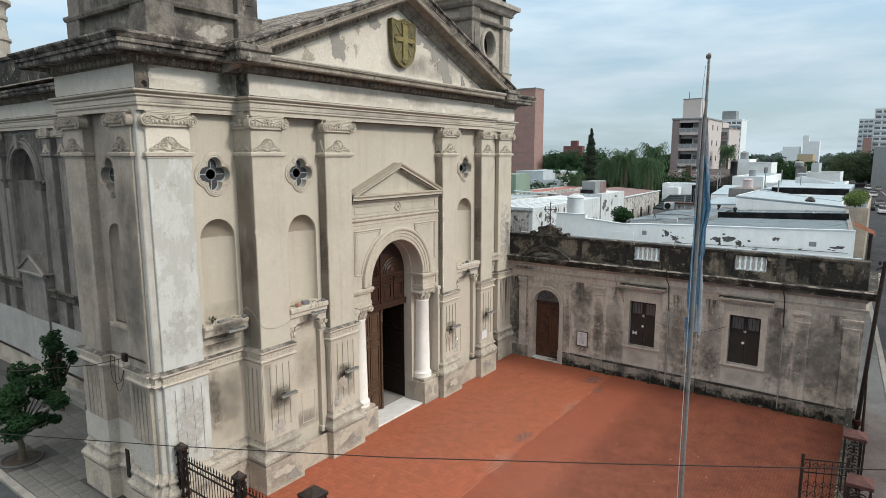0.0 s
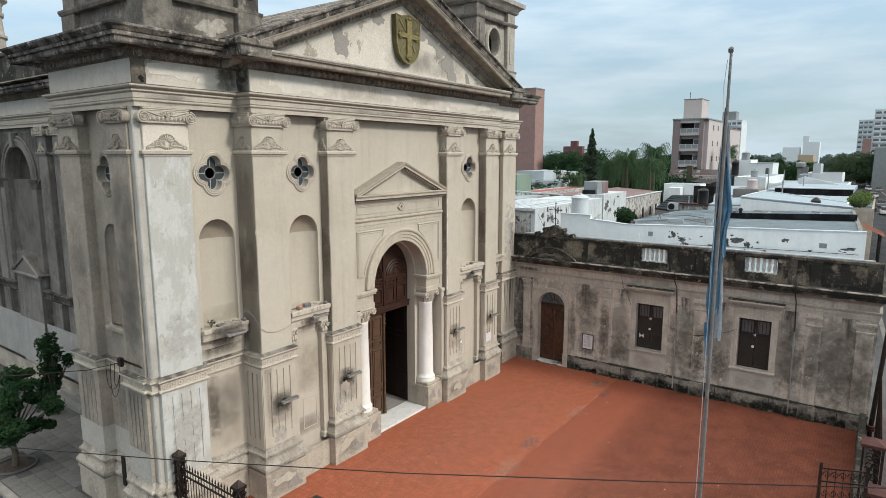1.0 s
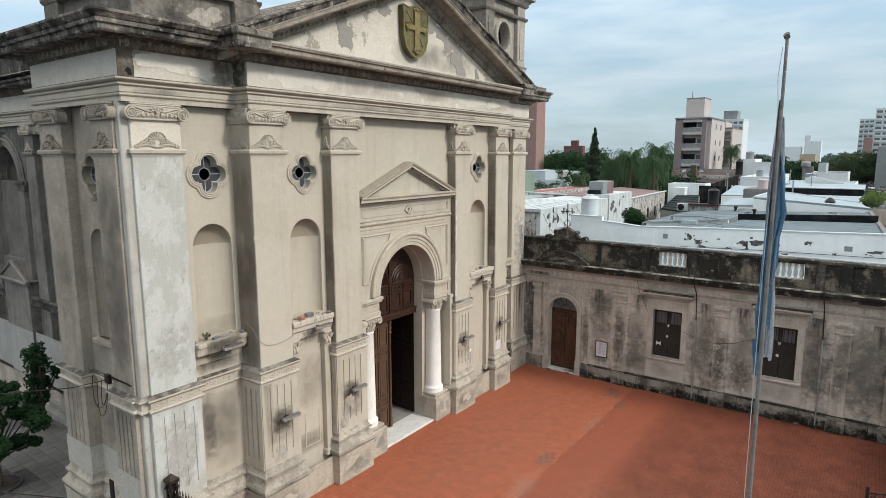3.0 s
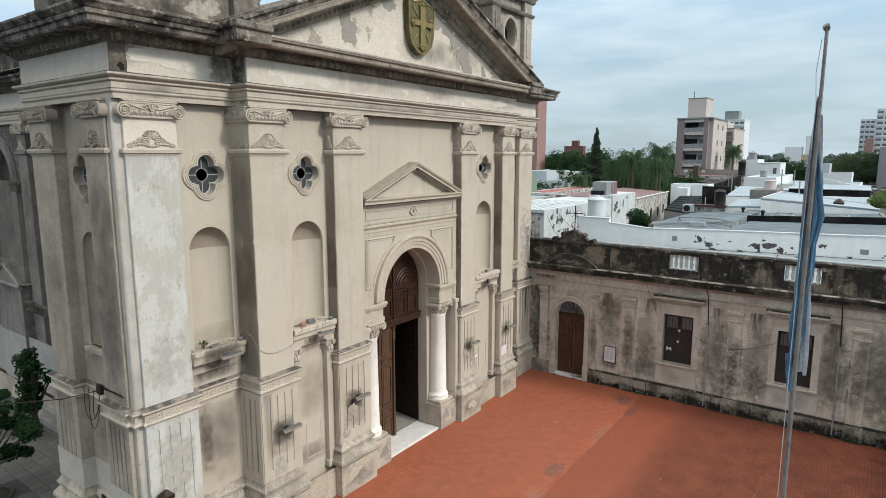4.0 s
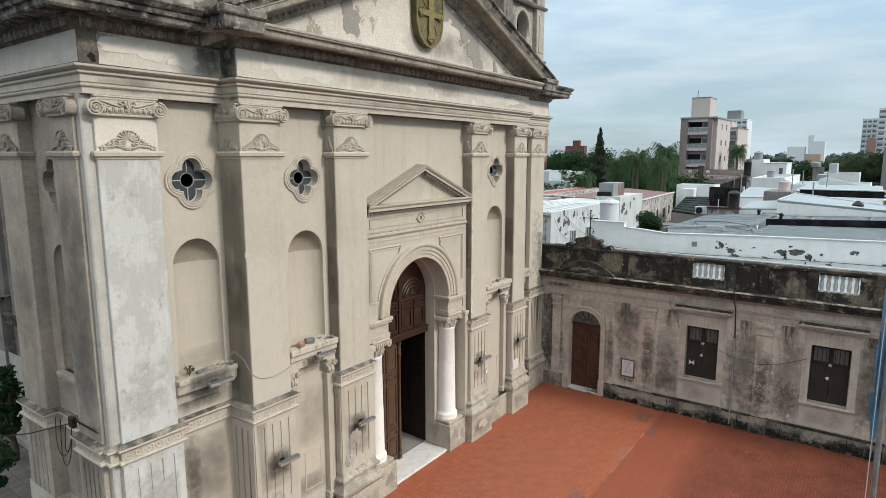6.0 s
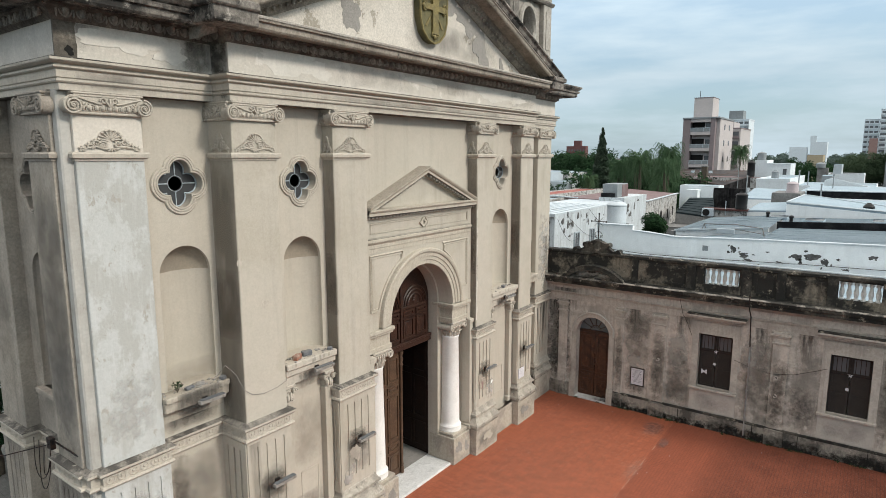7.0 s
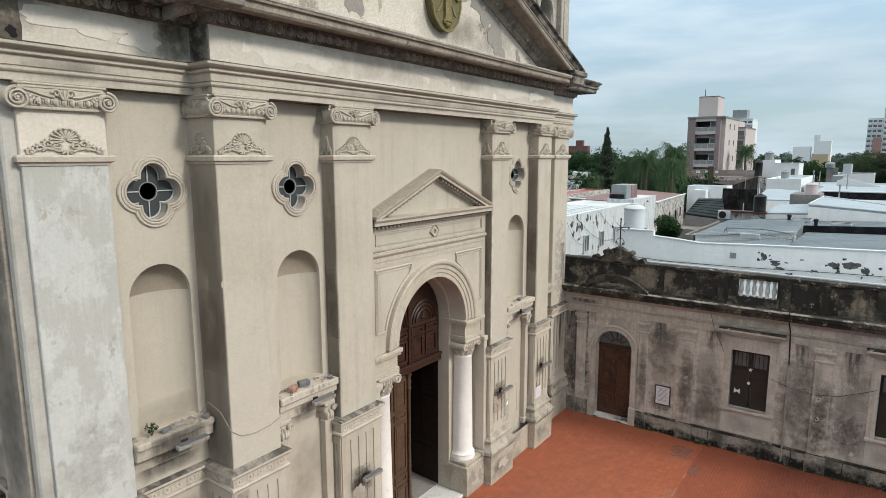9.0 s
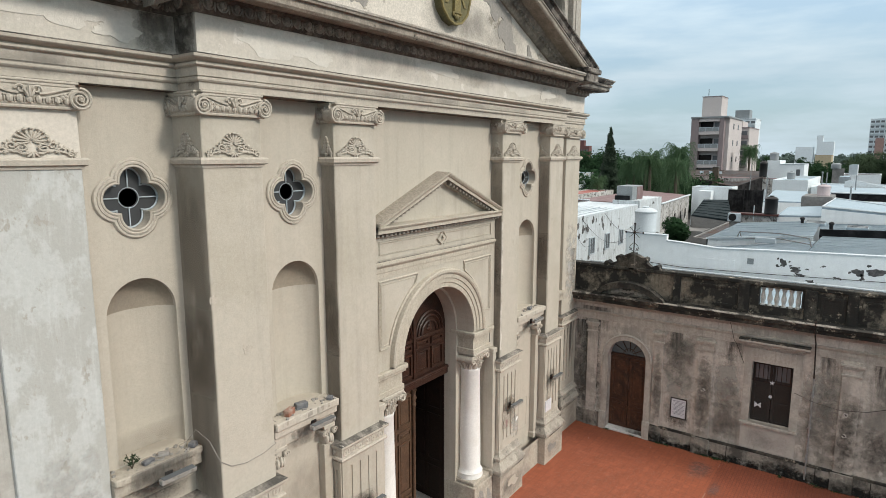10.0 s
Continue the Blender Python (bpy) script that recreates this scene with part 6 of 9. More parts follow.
def wing_window(c, h, stickers):
    w = part("window", plate(B(), rect(c - h - 0.24, c + h + 0.24, 1.66, 4.30), [rect(c - h, c + h, 1.67, 3.83)], -0.035, 0.02, west), M_wingtrim, wing, "tall window with dark shutters and a plaster surround")
    bm = B()
    box(bm, XW - 0.20, XW + 0.05, c - h - 0.38, c + h + 0.38, 4.44, 4.52, 0.015)
    box(bm, XW - 0.28, XW + 0.05, c - h - 0.44, c + h + 0.44, 4.52, 4.62, 0.02)
    box(bm, XW - 0.12, XW + 0.05, c - h - 0.31, c + h + 0.31, 4.37, 4.44, 0.01)
    hood = part("hood", bm, M_wingtrim, w, "moulded window hood")
    part("hood_top", box(B(), XW - 0.285, XW + 0.05, c - h - 0.445, c + h + 0.445, 4.60, 4.645, 0.01), M_parapet, hood, "black mould along the top of the hood")
    bm = B()
    box(bm, XW - 0.16, XW + 0.30, c - h - 0.26, c + h + 0.26, 1.57, 1.67, 0.015)
    part("sill", bm, M_wingtrim, w)
    bm = plate(B(), rect(c - h - 0.22, c + h + 0.22, 0.70, 1.57), [], -0.035, 0.02, west)
    part("apron", bm, M_apron, w, "paler plaster apron under the sill")
    for s in (-1, 1):
        bm = B()
        y0, y1 = sorted((c + s * 0.01, c + s * (h - 0.02)))
        plate(bm, rect(y0, y1, 1.62, 3.10), [rect(y0 + 0.09, y1 - 0.09, 1.75, 2.30), rect(y0 + 0.09, y1 - 0.09, 2.42, 3.00)], 0.20, 0.25, west)
        plate(bm, rect(y0 + 0.05, y1 - 0.05, 1.7, 3.05), [], 0.225, 0.245, west)
        part("shutter", bm, M_shutter, w, "dark wooden shutter leaf")
        bm = plate(B(), rect(y0, y1, 3.12, 3.78), [rect(y0 + 0.07, y1 - 0.07, 3.2, 3.71)], 0.20, 0.25, west)
        part("top_light", bm, M_shutter, w)
    part("pane", plate(B(), rect(c - h, c + h, 3.1, 3.8), [], 0.24, 0.25, west), M_glass, w)
    for i in range(9):
        y = c - h + 0.06 + (2 * h - 0.12) * i / 8
        bm = B()
        cyl(bm, (XW + 0.10, y, 3.14), (XW + 0.10, y, 3.8), 0.010, n=5)
        part("grille_bar", bm, M_iron, w)
    bm = B()
    box(bm, XW + 0.192, XW + 0.23, c - h, c + h, 3.09, 3.14)
    part("grille_rail", bm, M_iron, w)
    for kind, dy, z, r in stickers:
        bm = B()
        if kind == "star":
            pts = [((c + dy) + (r if i % 2 == 0 else r * 0.42) * sin(pi * i / 5), z + (r if i % 2 == 0 else r * 0.42) * cos(pi * i / 5)) for i in range(10)]
        elif kind == "bow":
            pts = [(c + dy - r, z - r), (c + dy, z - 0.2 * r), (c + dy + r, z - r), (c + dy + r, z + r), (c + dy, z + 0.2 * r), (c + dy - r, z + r)]
        else:
            pts = [(c + dy + r * cos(2 * pi * i / 14), z + r * sin(2 * pi * i / 14)) for i in range(14)]
        plate(bm, pts, [], 0.17, 0.185, west)
        part("paper_" + kind, bm, M_paper, w, "white paper " + kind)
    return w


wing_window(*WIN[0], (("star", 0.0, 3.12, 0.085), ("disc", 0.02, 2.62, 0.055), ("bow", 0.38, 2.25, 0.10)))
wing_window(*WIN[1], (("star", 0.0, 3.12, 0.085), ("disc", 0.05, 2.60, 0.06)))

# arched door
bm = plate(B(), [(u, max(v, 0.02)) for u, v in arch(DOOR_Y, 0.96, 0.0, 3.02, 24)], [[(u, max(v, 0.03)) for u, v in arch(DOOR_Y, 0.73, 0.03, 3.02, 24)]], -0.05, 0.02, west)
wd = part("door_surround", bm, M_wingtrim, wing, "round-arched plaster door surround")
bm = B()
tube(bm, [west(DOOR_Y + 0.93 * cos(pi * i / 24), 3.02 + 0.93 * sin(pi * i / 24), -0.06) for i in range(25)], 0.04, 5)
part("surround_moulding", bm, M_apron, wd)
for s in (-1, 1):
    part("surround_base", box(B(), XW - 0.14, XW + 0.02, DOOR_Y + s * 0.86 - 0.14, DOOR_Y + s * 0.86 + 0.14, 0, 0.72, 0.015), M_wingtrim, wd)
bm = B()
box(bm, XW - 0.10, XW + 0.4, DOOR_Y - 0.75, DOOR_Y + 0.75, 0, 0.08, 0.01)
part("doorstep", bm, M_marble, wd, "pale stone threshold")
for s in (-1, 1):
    y0, y1 = sorted((DOOR_Y + s * 0.012, DOOR_Y + s * 0.73))
    bm = B()
    box(bm, XW + 0.30, XW + 0.34, y0, y1, 0.08, 2.98)
    lf = part("door_leaf", bm, M_wingdoor, wd, "panelled brown wooden door leaf")
    bm = B()
    for z0, z1 in ((0.2, 0.85), (0.95, 1.2), (1.32, 2.85)):
        plate(bm, rect(y0 + 0.07, y1 - 0.07, z0, z1), [rect(y0 + 0.14, y1 - 0.14, z0 + 0.07, z1 - 0.07)], 0.27, 0.31, west)
        box(bm, XW + 0.275, XW + 0.31, y0 + 0.19, y1 - 0.19, z0 + 0.11, max(z0 + 0.13, z1 - 0.11), 0.01)
    part("raised_panel", bm, M_wingdoor, lf)
bm = B()
box(bm, XW + 0.24, XW + 0.36, DOOR_Y - 0.73, DOOR_Y + 0.73, 2.98, 3.10, 0.015)
part("transom", bm, M_wood, wd)
part("fanlight", plate(B(), arch(DOOR_Y, 0.73, 3.08, 3.10, 18), [], 0.33, 0.345, west), M_glass, wd, "dark half-round fanlight")
bm = B()
for k in range(5):
    a = pi * (k + 1) / 6
    tube(bm, [west(DOOR_Y + r * cos(a), 3.08 + r * sin(a), 0.31) for r in (0.15, 0.7)], 0.018, 5)
tube(bm, [west(DOOR_Y + 0.25 * cos(pi * i / 10), 3.08 + 0.25 * sin(pi * i / 10), 0.31) for i in range(11)], 0.018, 5)
part("fanlight_bar", bm, M_wood, wd)

# segmental pediment over the door, crest and iron cross
yc, hw, rise = -1.45, 1.42, 0.64
R = (hw * hw + rise * rise) / (2 * rise)
a_max = math.asin(hw / R)
arcp = [(yc + R * sin(-a_max + 2 * a_max * i / 20), 5.44 + rise - R + R * cos(-a_max + 2 * a_max * i / 20)) for i in range(21)]
inner = [(yc + (R - 0.20) * sin(a_max * 0.9 - 1.8 * a_max * i / 20), 5.44 + rise - R + (R - 0.20) * cos(a_max * 0.9 - 1.8 * a_max * i / 20)) for i in range(21)]
bm = plate(B(), arcp + inner, [], -0.36, 0.05, west)
pd = part("segmental_pediment", bm, M_parapet, wing, "curved pediment over the door")
bm = plate(B(), [(yc - hw + 0.1, 5.46)] + [(u, v - 0.02) for u, v in reversed(inner)] + [(yc + hw - 0.1, 5.46)], [], -0.06, 0.05, west)
part("pediment_panel", bm, M_wingdado, pd)
blob_bm = B()
for i in range(9):
    blob(blob_bm, (XW - 0.10, yc - 0.6 + 0.15 * i, 5.62 + 0.06 * sin(i * pi / 8) + 0.03 * cos(i * 2.1)), (0.05, 0.09, 0.07), None, 6, 4)
part("leaf_relief", blob_bm, M_wingtrim, pd)
crestp = [(y_ - 0.12, z_ + 0.07) for y_, z_ in ((-2.45, 6.5), (-2.42, 6.60), (-2.25, 6.66), (-2.1, 6.62), (-1.95, 6.72), (-1.8, 6.9), (-1.55, 7.02), (-1.36, 7.06), (-1.15, 7.02), (-0.92, 6.9), (-0.78, 6.72), (-0.62, 6.62), (-0.48, 6.66), (-0.3, 6.60), (-0.27, 6.5))]
bm = plate(B(), crestp, [], 0.0, 0.28, west)
for yy, zz, sg in ((-2.42, 6.67, 1), (-0.54, 6.67, -1), (-1.97, 6.92, 1), (-0.99, 6.92, -1)):
    cyl(bm, (XW - 0.04, yy, zz), (XW + 0.32, yy, zz), 0.11, n=12)
box(bm, XW - 0.05, XW + 0.33, -1.62, -1.36, 6.5, 7.15, 0.03)
part("parapet_crest", bm, M_parapet, wing, "black scrolled crest on the parapet")
cross = thing("iron_cross", "slender wrought iron cross finial on the parapet crest", "cross", at=(XW + 0.14, -1.50, 7.10))
bm = B()
cyl(bm, (0, 0, 0), (0, 0, 1.15), 0.022, n=6)
cyl(bm, (0, -0.32, 0.82), (0, 0.32, 0.82), 0.018, n=6)
part("cross_bar", bm, M_iron, cross)
for a in range(4):
    t = pi / 4 + pi / 2 * a
    part("ray", tube(B(), [(0, r * cos(t), 0.82 + r * sin(t)) for r in (0.02, 0.26)], 0.01, 4), M_iron, cross)
for sg in (-1, 1):
    part("scroll", tube(B(), [(0, sg * (0.03 + 0.13 * sin(i * 0.35)), 0.10 + 0.035 * i) for i in range(10)], 0.012, 5), M_iron, cross)
    part("curl", tube(B(), [(0, sg * (0.14 + 0.05 * cos(i * 0.7)), 0.2 + 0.05 * sin(i * 0.7)) for i in range(9)], 0.010, 5), M_iron, cross)
for p in ((0, 0, 1.15), (0, 0.32, 0.82), (0, -0.32, 0.82)):
    part("knob", blob(B(), p, (0.03, 0.04, 0.04), None, 6, 4), M_iron, cross)

# notice board, pipe and cables on the wall
nb = thing("notice_board", "white framed notice with grey print on the wall", "notice", at=(XW, -3.49, 1.52))
part("frame", plate(B(), rect(-0.29, 0.29, -0.39, 0.39), [rect(-0.255, 0.255, -0.355, 0.355)], -0.04, 0.0, lambda u, v, d: (d, u, v)), M_iron, nb, "dark frame")
part("sheet", plate(B(), rect(-0.26, 0.26, -0.36, 0.36), [], -0.02, 0.0, lambda u, v, d: (d, u, v)), M_paper, nb)
bm = B()
for i in range(11):
    z = 0.27 - 0.05 * i
    w = 0.2 - 0.04 * (i % 3)
    plate(bm, rect(-w, w, z - 0.008, z + 0.008), [], -0.024, -0.02, lambda u, v, d: (d, u, v))
part("print_bar", bm, M_ink, nb)["kind"] = "stuff"
for k, (y, top) in enumerate(((-7.62, 3.62), (-12.22, 3.58))):
    dp = thing("downpipe", "thin grey conduit with a black cable on the wall", "pipe", "conduits on the annex wall", at=(XW - 0.06, y, 0))
    bm = B()
    cyl(bm, (0, 0, 0.1), (0, 0, top), 0.03, n=8)
    part("pipe", bm, M_steel, dp, "", 40)
    bm = B()
    tube(bm, [(0, 0, top - 0.05), (-0.01, 0.02, 4.1), (-0.06, 0.04, 4.8), (-0.40, 0.06, 5.12), (-0.42, 0.08, 5.5), (-0.05, 0.10, 5.6)], 0.022, 6)
    part("cable", bm, M_iron, dp, "black cable")
    for z in (0.8, 1.9, 3.0):
        part("clamp", box(B(), -0.04, 0.06, -0.05, 0.05, z, z + 0.03), M_steel, dp)
plq = thing("stone_plaque", "small pale plaque on a church pedestal", "plaque", at=(6.02, 0.03, 2.05))
part("slab", plate(B(), rect(-0.22, 0.22, -0.2, 0.2), [], -0.03, 0.0, front), M_paper, plq)

# ---- yard boundary: low wall, railings, gate ----
low = thing("street_wall", "low dark stained wall along the street", "wall")
bm = B()
box(bm, -9.4, 9.5, -14.82, -14.64, -0.1, 0.75, 0.02)
part("wall_body", bm, M_parapet, low)
bm = B()
box(bm, -9.42, 9.5, -14.84, -14.62, 0.75, 0.82, 0.02)
part("coping", bm, M_parapet, low)


def railing(name, p0, p1, base, height, step, label, r=0.011):
    p0, p1 = Vector(p0), Vector(p1)
    L = (p1 - p0).length
    d = (p1 - p0).normalized()
    t = thing(name, label, "railing", at=(p0.x, p0.y, base))
    t.rotation_euler = (0, 0, atan2(d.y, d.x))
    src = None
    for i in range(int(L / step) + 1):
        if src is None:
            bm = B()
            cyl(bm, (0, 0, 0), (0, 0, height - 0.14), r, n=6)
            cyl(bm, (0, 0, height - 0.14), (0, 0, height), 0.024, 0.002, n=6)
            src = part("bar", bm, M_iron, t, "black iron bar with a spear tip")
        else:
            share("bar", src, pose(step * i, 0, 0), t)
    for z in (0.12, height * 0.55, height - 0.42, height - 0.24):
        bm = B()
        box(bm, 0, L, -0.018, 0.018, z, z + 0.035)
        part("rail", bm, M_iron, t)
    return t


def pier(x, y, h, mat_cap, w=0.30, label="black iron lattice gate pier with a capped top"):
    t = thing("iron_pier", label, "gate post", at=(x, y, 0))
    for sx in (-1, 1):
        for sy in (-1, 1):
            bm = B()
            box(bm, sx * w / 2 - 0.025, sx * w / 2 + 0.025, sy * w / 2 - 0.025, sy * w / 2 + 0.025, 0, h)
            part("corner_bar", bm, M_iron, t)
    for sx, sy in ((1, 0), (-1, 0), (0, 1), (0, -1)):
        bm = B()
        for k in range(int(h / 0.3)):
            z = 0.15 + 0.3 * k
            for sg in (-1, 1):
                pts = []
                for i in range(12):
                    a = i * 0.55
                    r = 0.10 * (1 - i / 15)
                    q = sg * 0.05 + r * cos(a) * sg
                    pts.append((sx * w / 2 + (q if sx == 0 else 0), sy * w / 2 + (q if sy == 0 else 0), z + r * sin(a)))
                tube(bm, pts, 0.019, 4)
        part("scroll_panel", bm, M_iron, t, "wrought scrolls between the corner bars")["kind"] = "stuff"
    bm = B()
    box(bm, -w / 2 - 0.06, w / 2 + 0.06, -w / 2 - 0.06, w / 2 + 0.06, h, h + 0.10, 0.01)
    c = [bm.verts.new((sx * (w / 2 + 0.04), sy * (w / 2 + 0.04), h + 0.10)) for sx, sy in ((-1, -1), (1, -1), (1, 1), (-1, 1))]
    top = bm.verts.new((0, 0, h + 0.24))
    for i in range(4):
        bm.faces.new((c[i], c[(i + 1) % 4], top))
    part("cap", bm, mat_cap, t, "pyramid cap")
    return t


railing("iron_railing", (-9.40, 0.45), (-9.40, -4.4), 0.0, 2.35, 0.13, "black spear-topped iron railing beside the church")
pier(-9.40, 0.42, 2.42, M_iron, 0.16)
pier(-9.40, -2.25, 2.42, M_iron, 0.16)
pier(-8.75, -4.30, 2.35, M_iron, 0.42)
railing("iron_railing", (9.3, -15.16), (2.75, -15.16), -0.034, 2.62, 0.09, "black iron railing beside the low street wall", 0.02)
pier(2.45, -14.98, 2.48, M_rust, 0.46)
pier(-0.52, -15.17, 2.48, M_rust, 0.46)

gate = thing("iron_gate", "open wrought iron gate leaf with scrolls", "gate", at=(0.92, -14.88, 0.08))
gate.rotation_euler = (0, 0, radians(114))
bm = B()
GL = 1.12
for x in (0, GL):
    box(bm, x - 0.03, x + 0.03, -0.03, 0.03, 0, 2.40)
for z in (0.05, 1.0, 1.85, 2.22):
    box(bm, 0, GL, -0.015, 0.015, z, z + 0.035)
part("gate_frame", bm, M_iron, gate)
for i in range(5):
    bm = B()
    cyl(bm, (0.18 + 0.19 * i, 0, 0.05), (0.18 + 0.19 * i, 0, 2.25), 0.012, n=5)
    part("gate_bar", bm, M_iron, gate)
bm = B()
for i in range(5):
    for z, sg in ((0.35, 1), (0.75, -1), (1.2, 1), (1.55, -1), (2.05, 1)):
        tube(bm, [(0.17 + 0.2 * i + 0.10 * (1 - k / 16) * cos(k * 0.55), 0, z + sg * 0.12 * (1 - k / 16) * sin(k * 0.55)) for k in range(14)], 0.012, 4)
part("scrollwork", bm, M_iron, gate)["kind"] = "stuff"

# ---- flagpole ----
fp = thing("flagpole", "tall dull grey steel flagpole on a cement footing", "flagpole", at=(-4.72, -11.92, 0))
bm = B()
lathe(bm, 0, 0, [(0.046, 0.0), (0.042, 4.0), (0.036, 8.0), (0.026, 12.56)], 12)
pole = part("pole", bm, M_pole, fp, "", 40)
bm = B()
cyl(bm, (-0.04, 0, 12.55), (0.04, 0.02, 12.59), 0.05, n=10)
blob(bm, (0, 0, 12.60), (0.04, 0.04, 0.04))
part("finial", bm, M_pole, fp)
bm = B()
tube(bm, [(0.02, 0.06, 12.4), (0.05, 0.10, 11.9), (0.03, 0.06, 11.4), (0.04, 0.09, 8.0), (0.0, 0.08, 1.4)], 0.008, 4)
part("halyard", bm, M_flagwhite, fp, "thin pale halyard")
bm = B()
box(bm, -0.3, 0.3, -0.3, 0.3, 0, 0.25, 0.03)
part("footing", bm, M_cement, fp)


def fold_cloth(rows, seed, off=0.07, amp=0.05, folds=2.2):
    """A hanging strip of the limp flag behind the pole: rows are (z, inner edge, outer edge), with upright folds."""
    bm = B()
    cols, g = 26, []
    steps = []
    for (z0, a0, b0), (z1, a1, b1) in zip(rows, rows[1:]):
        k = max(2, int((z0 - z1) / 0.06))
        steps += [(z0 + (z1 - z0) * i / k, a0 + (a1 - a0) * i / k, b0 + (b1 - b0) * i / k) for i in range(k)]
    steps.append(rows[-1])
    for j, (z, y0, y1) in enumerate(steps):
        r = []
        for i in range(cols + 1):
            u = i / cols
            w = abs(y1 - y0)
            ph = 2 * pi * folds * u + seed + 0.9 * sin(z * 1.7 + seed) + 0.3 * sin(z * 5.1)
            x = off + (0.35 + 0.65 * u) * amp * sin(ph) + 0.02 * sin(7 * u + 3 * z)
            r.append(bm.verts.new((x, y0 + (y1 - y0) * u + 0.10 * w * sin(2 * ph), z - 0.05 * u * sin(ph * 0.7 + z))))
        g.append(r)
    for a, c in zip(g, g[1:]):
        for i in range(cols):
            bm.faces.new((a[i], a[i + 1], c[i + 1], c[i]))
    bmesh.ops.solidify(bm, geom=bm.faces[:], thickness=0.006)
    return bm


flag = thing("flag", "limp sky-blue and white national flag hanging in folds", "flag", at=(-4.72, -11.92, 0))
part("white_stripe", fold_cloth([(11.5, 0.02, 0.06), (10.8, -0.02, 0.09), (10.3, -0.03, 0.11), (9.6, -0.03, 0.11), (9.3, -0.03, 0.10)], 0.4), M_flagshade, flag, "white stripe in shaded cloth colour", 60)
part("blue_stripe", fold_cloth([(9.75, -0.03, 0.08), (9.4, -0.05, 0.11), (8.73, -0.06, 0.13), (8.1, -0.07, 0.14), (7.5, -0.07, 0.14), (7.14, -0.05, 0.13), (6.95, 0.0, 0.10)], 1.1, 0.085), M_flagblue, flag, "sky-blue stripe", 60)
part("blue_stripe", fold_cloth([(7.2, -0.02, 0.16), (6.8, 0.0, 0.13), (6.45, 0.05, 0.09)], 2.0, 0.11, 0.03, 1.2), M_flagblue, flag, "sky-blue stripe", 60)
part("white_stripe", fold_cloth([(11.2, 0.0, -0.05), (10.8, 0.0, -0.08), (10.48, 0.0, -0.10), (10.1, 0.0, -0.10)], 2.6, 0.09, 0.03, 1.3), M_flagwhite, flag, "white stripe", 60)
part("blue_stripe", fold_cloth([(10.6, 0.0, -0.05), (10.3, 0.0, -0.12), (9.9, 0.0, -0.16), (9.53, 0.0, -0.22), (9.35, 0.0, -0.18), (9.1, 0.0, -0.12), (8.6, 0.0, -0.12), (8.3, 0.0, -0.06)], 0.9, 0.075), M_flagblue, flag, "sky-blue stripe", 60)
part("white_stripe", fold_cloth([(8.75, 0.0, -0.11), (8.1, 0.0, -0.13), (7.14, 0.0, -0.16), (6.85, 0.0, -0.15)], 1.8, 0.10, 0.04, 1.5), M_flagwhite, flag, "white stripe", 60)

# ---- roofs behind the wing ----


def block(name, label, category, x0, x1, y0, y1, h, mwall, mroof=None, parapet=0.3, pt=0.15, z0=-0.16):
    t = thing(name, label, category)
    bm = B()
    box(bm, x0, x1, y0, y1, z0, h - 0.05)
    part("wall", bm, mwall, t)
    bm = B()
    box(bm, x0 + 0.02, x1 - 0.02, y0 + 0.02, y1 - 0.02, h - 0.05, h)
    part("roof", bm, mroof or M_membrane, t)
    if parapet:
        bm = plate(B(), rect(x0, x1, y0, y1), [rect(x0 + pt, x1 - pt, y0 + pt, y1 - pt)], h - 0.06, h + parapet, lambda u, v, d: (u, v, d))
        part("parapet", bm, mwall, t)
    return t


def shed(name, label, pts, h0, mwall, mroof, thick=0.12):
    """A low building under a sloping slab: pts are (x, y, z) of the roof corners."""
    t = thing(name, label, "building")
    bm = B()
    top = [bm.verts.new((x, y, z - thick)) for x, y, z in pts]
    bot = [bm.verts.new((x, y, h0)) for x, y, z in pts]
    bm.faces.new(top), bm.faces.new(bot)
    for i in range(len(pts)):
        bm.faces.new((bot[i], bot[(i + 1) % len(pts)], top[(i + 1) % len(pts)], top[i]))
    part("wall", bm, mwall, t)
    bm = B()
    a = [bm.verts.new((x, y, z)) for x, y, z in pts]
    c = [bm.verts.new((x, y, z - thick + 0.004)) for x, y, z in pts]
    bm.faces.new(a), bm.faces.new(c)
    for i in range(len(pts)):
        bm.faces.new((a[i], a[(i + 1) % len(pts)], c[(i + 1) % len(pts)], c[i]))
    part("roof", bm, mroof, t)
    return t


def tank(x, y, z, r, h, m, label, legs=0.0):
    t = thing("water_tank", label, "water tank", "roof tanks", at=(x, y, z))
    bm = B()
    lathe(bm, 0, 0, [(r, legs), (r * 1.02, legs + h * 0.1), (r, legs + h * 0.12), (r, legs + h * 0.8), (r * 1.05, legs + h * 0.82), (r * 1.05, legs + h * 0.86), (r * 0.8, legs + h * 0.95), (r * 0.35, legs + h), (r * 0.35, legs + h * 1.04)], 18)
    part("body", bm, m, t, "", 40)
    if legs:
        bm = B()
        box(bm, -r, r, -r, r, legs - 0.1, legs)
        for sx in (-1, 1):
            for sy in (-1, 1):
                box(bm, sx * r * 0.8 - 0.06, sx * r * 0.8 + 0.06, sy * r * 0.8 - 0.06, sy * r * 0.8 + 0.06, 0, legs)
        part("stand", bm, M_cement, t)
    return t


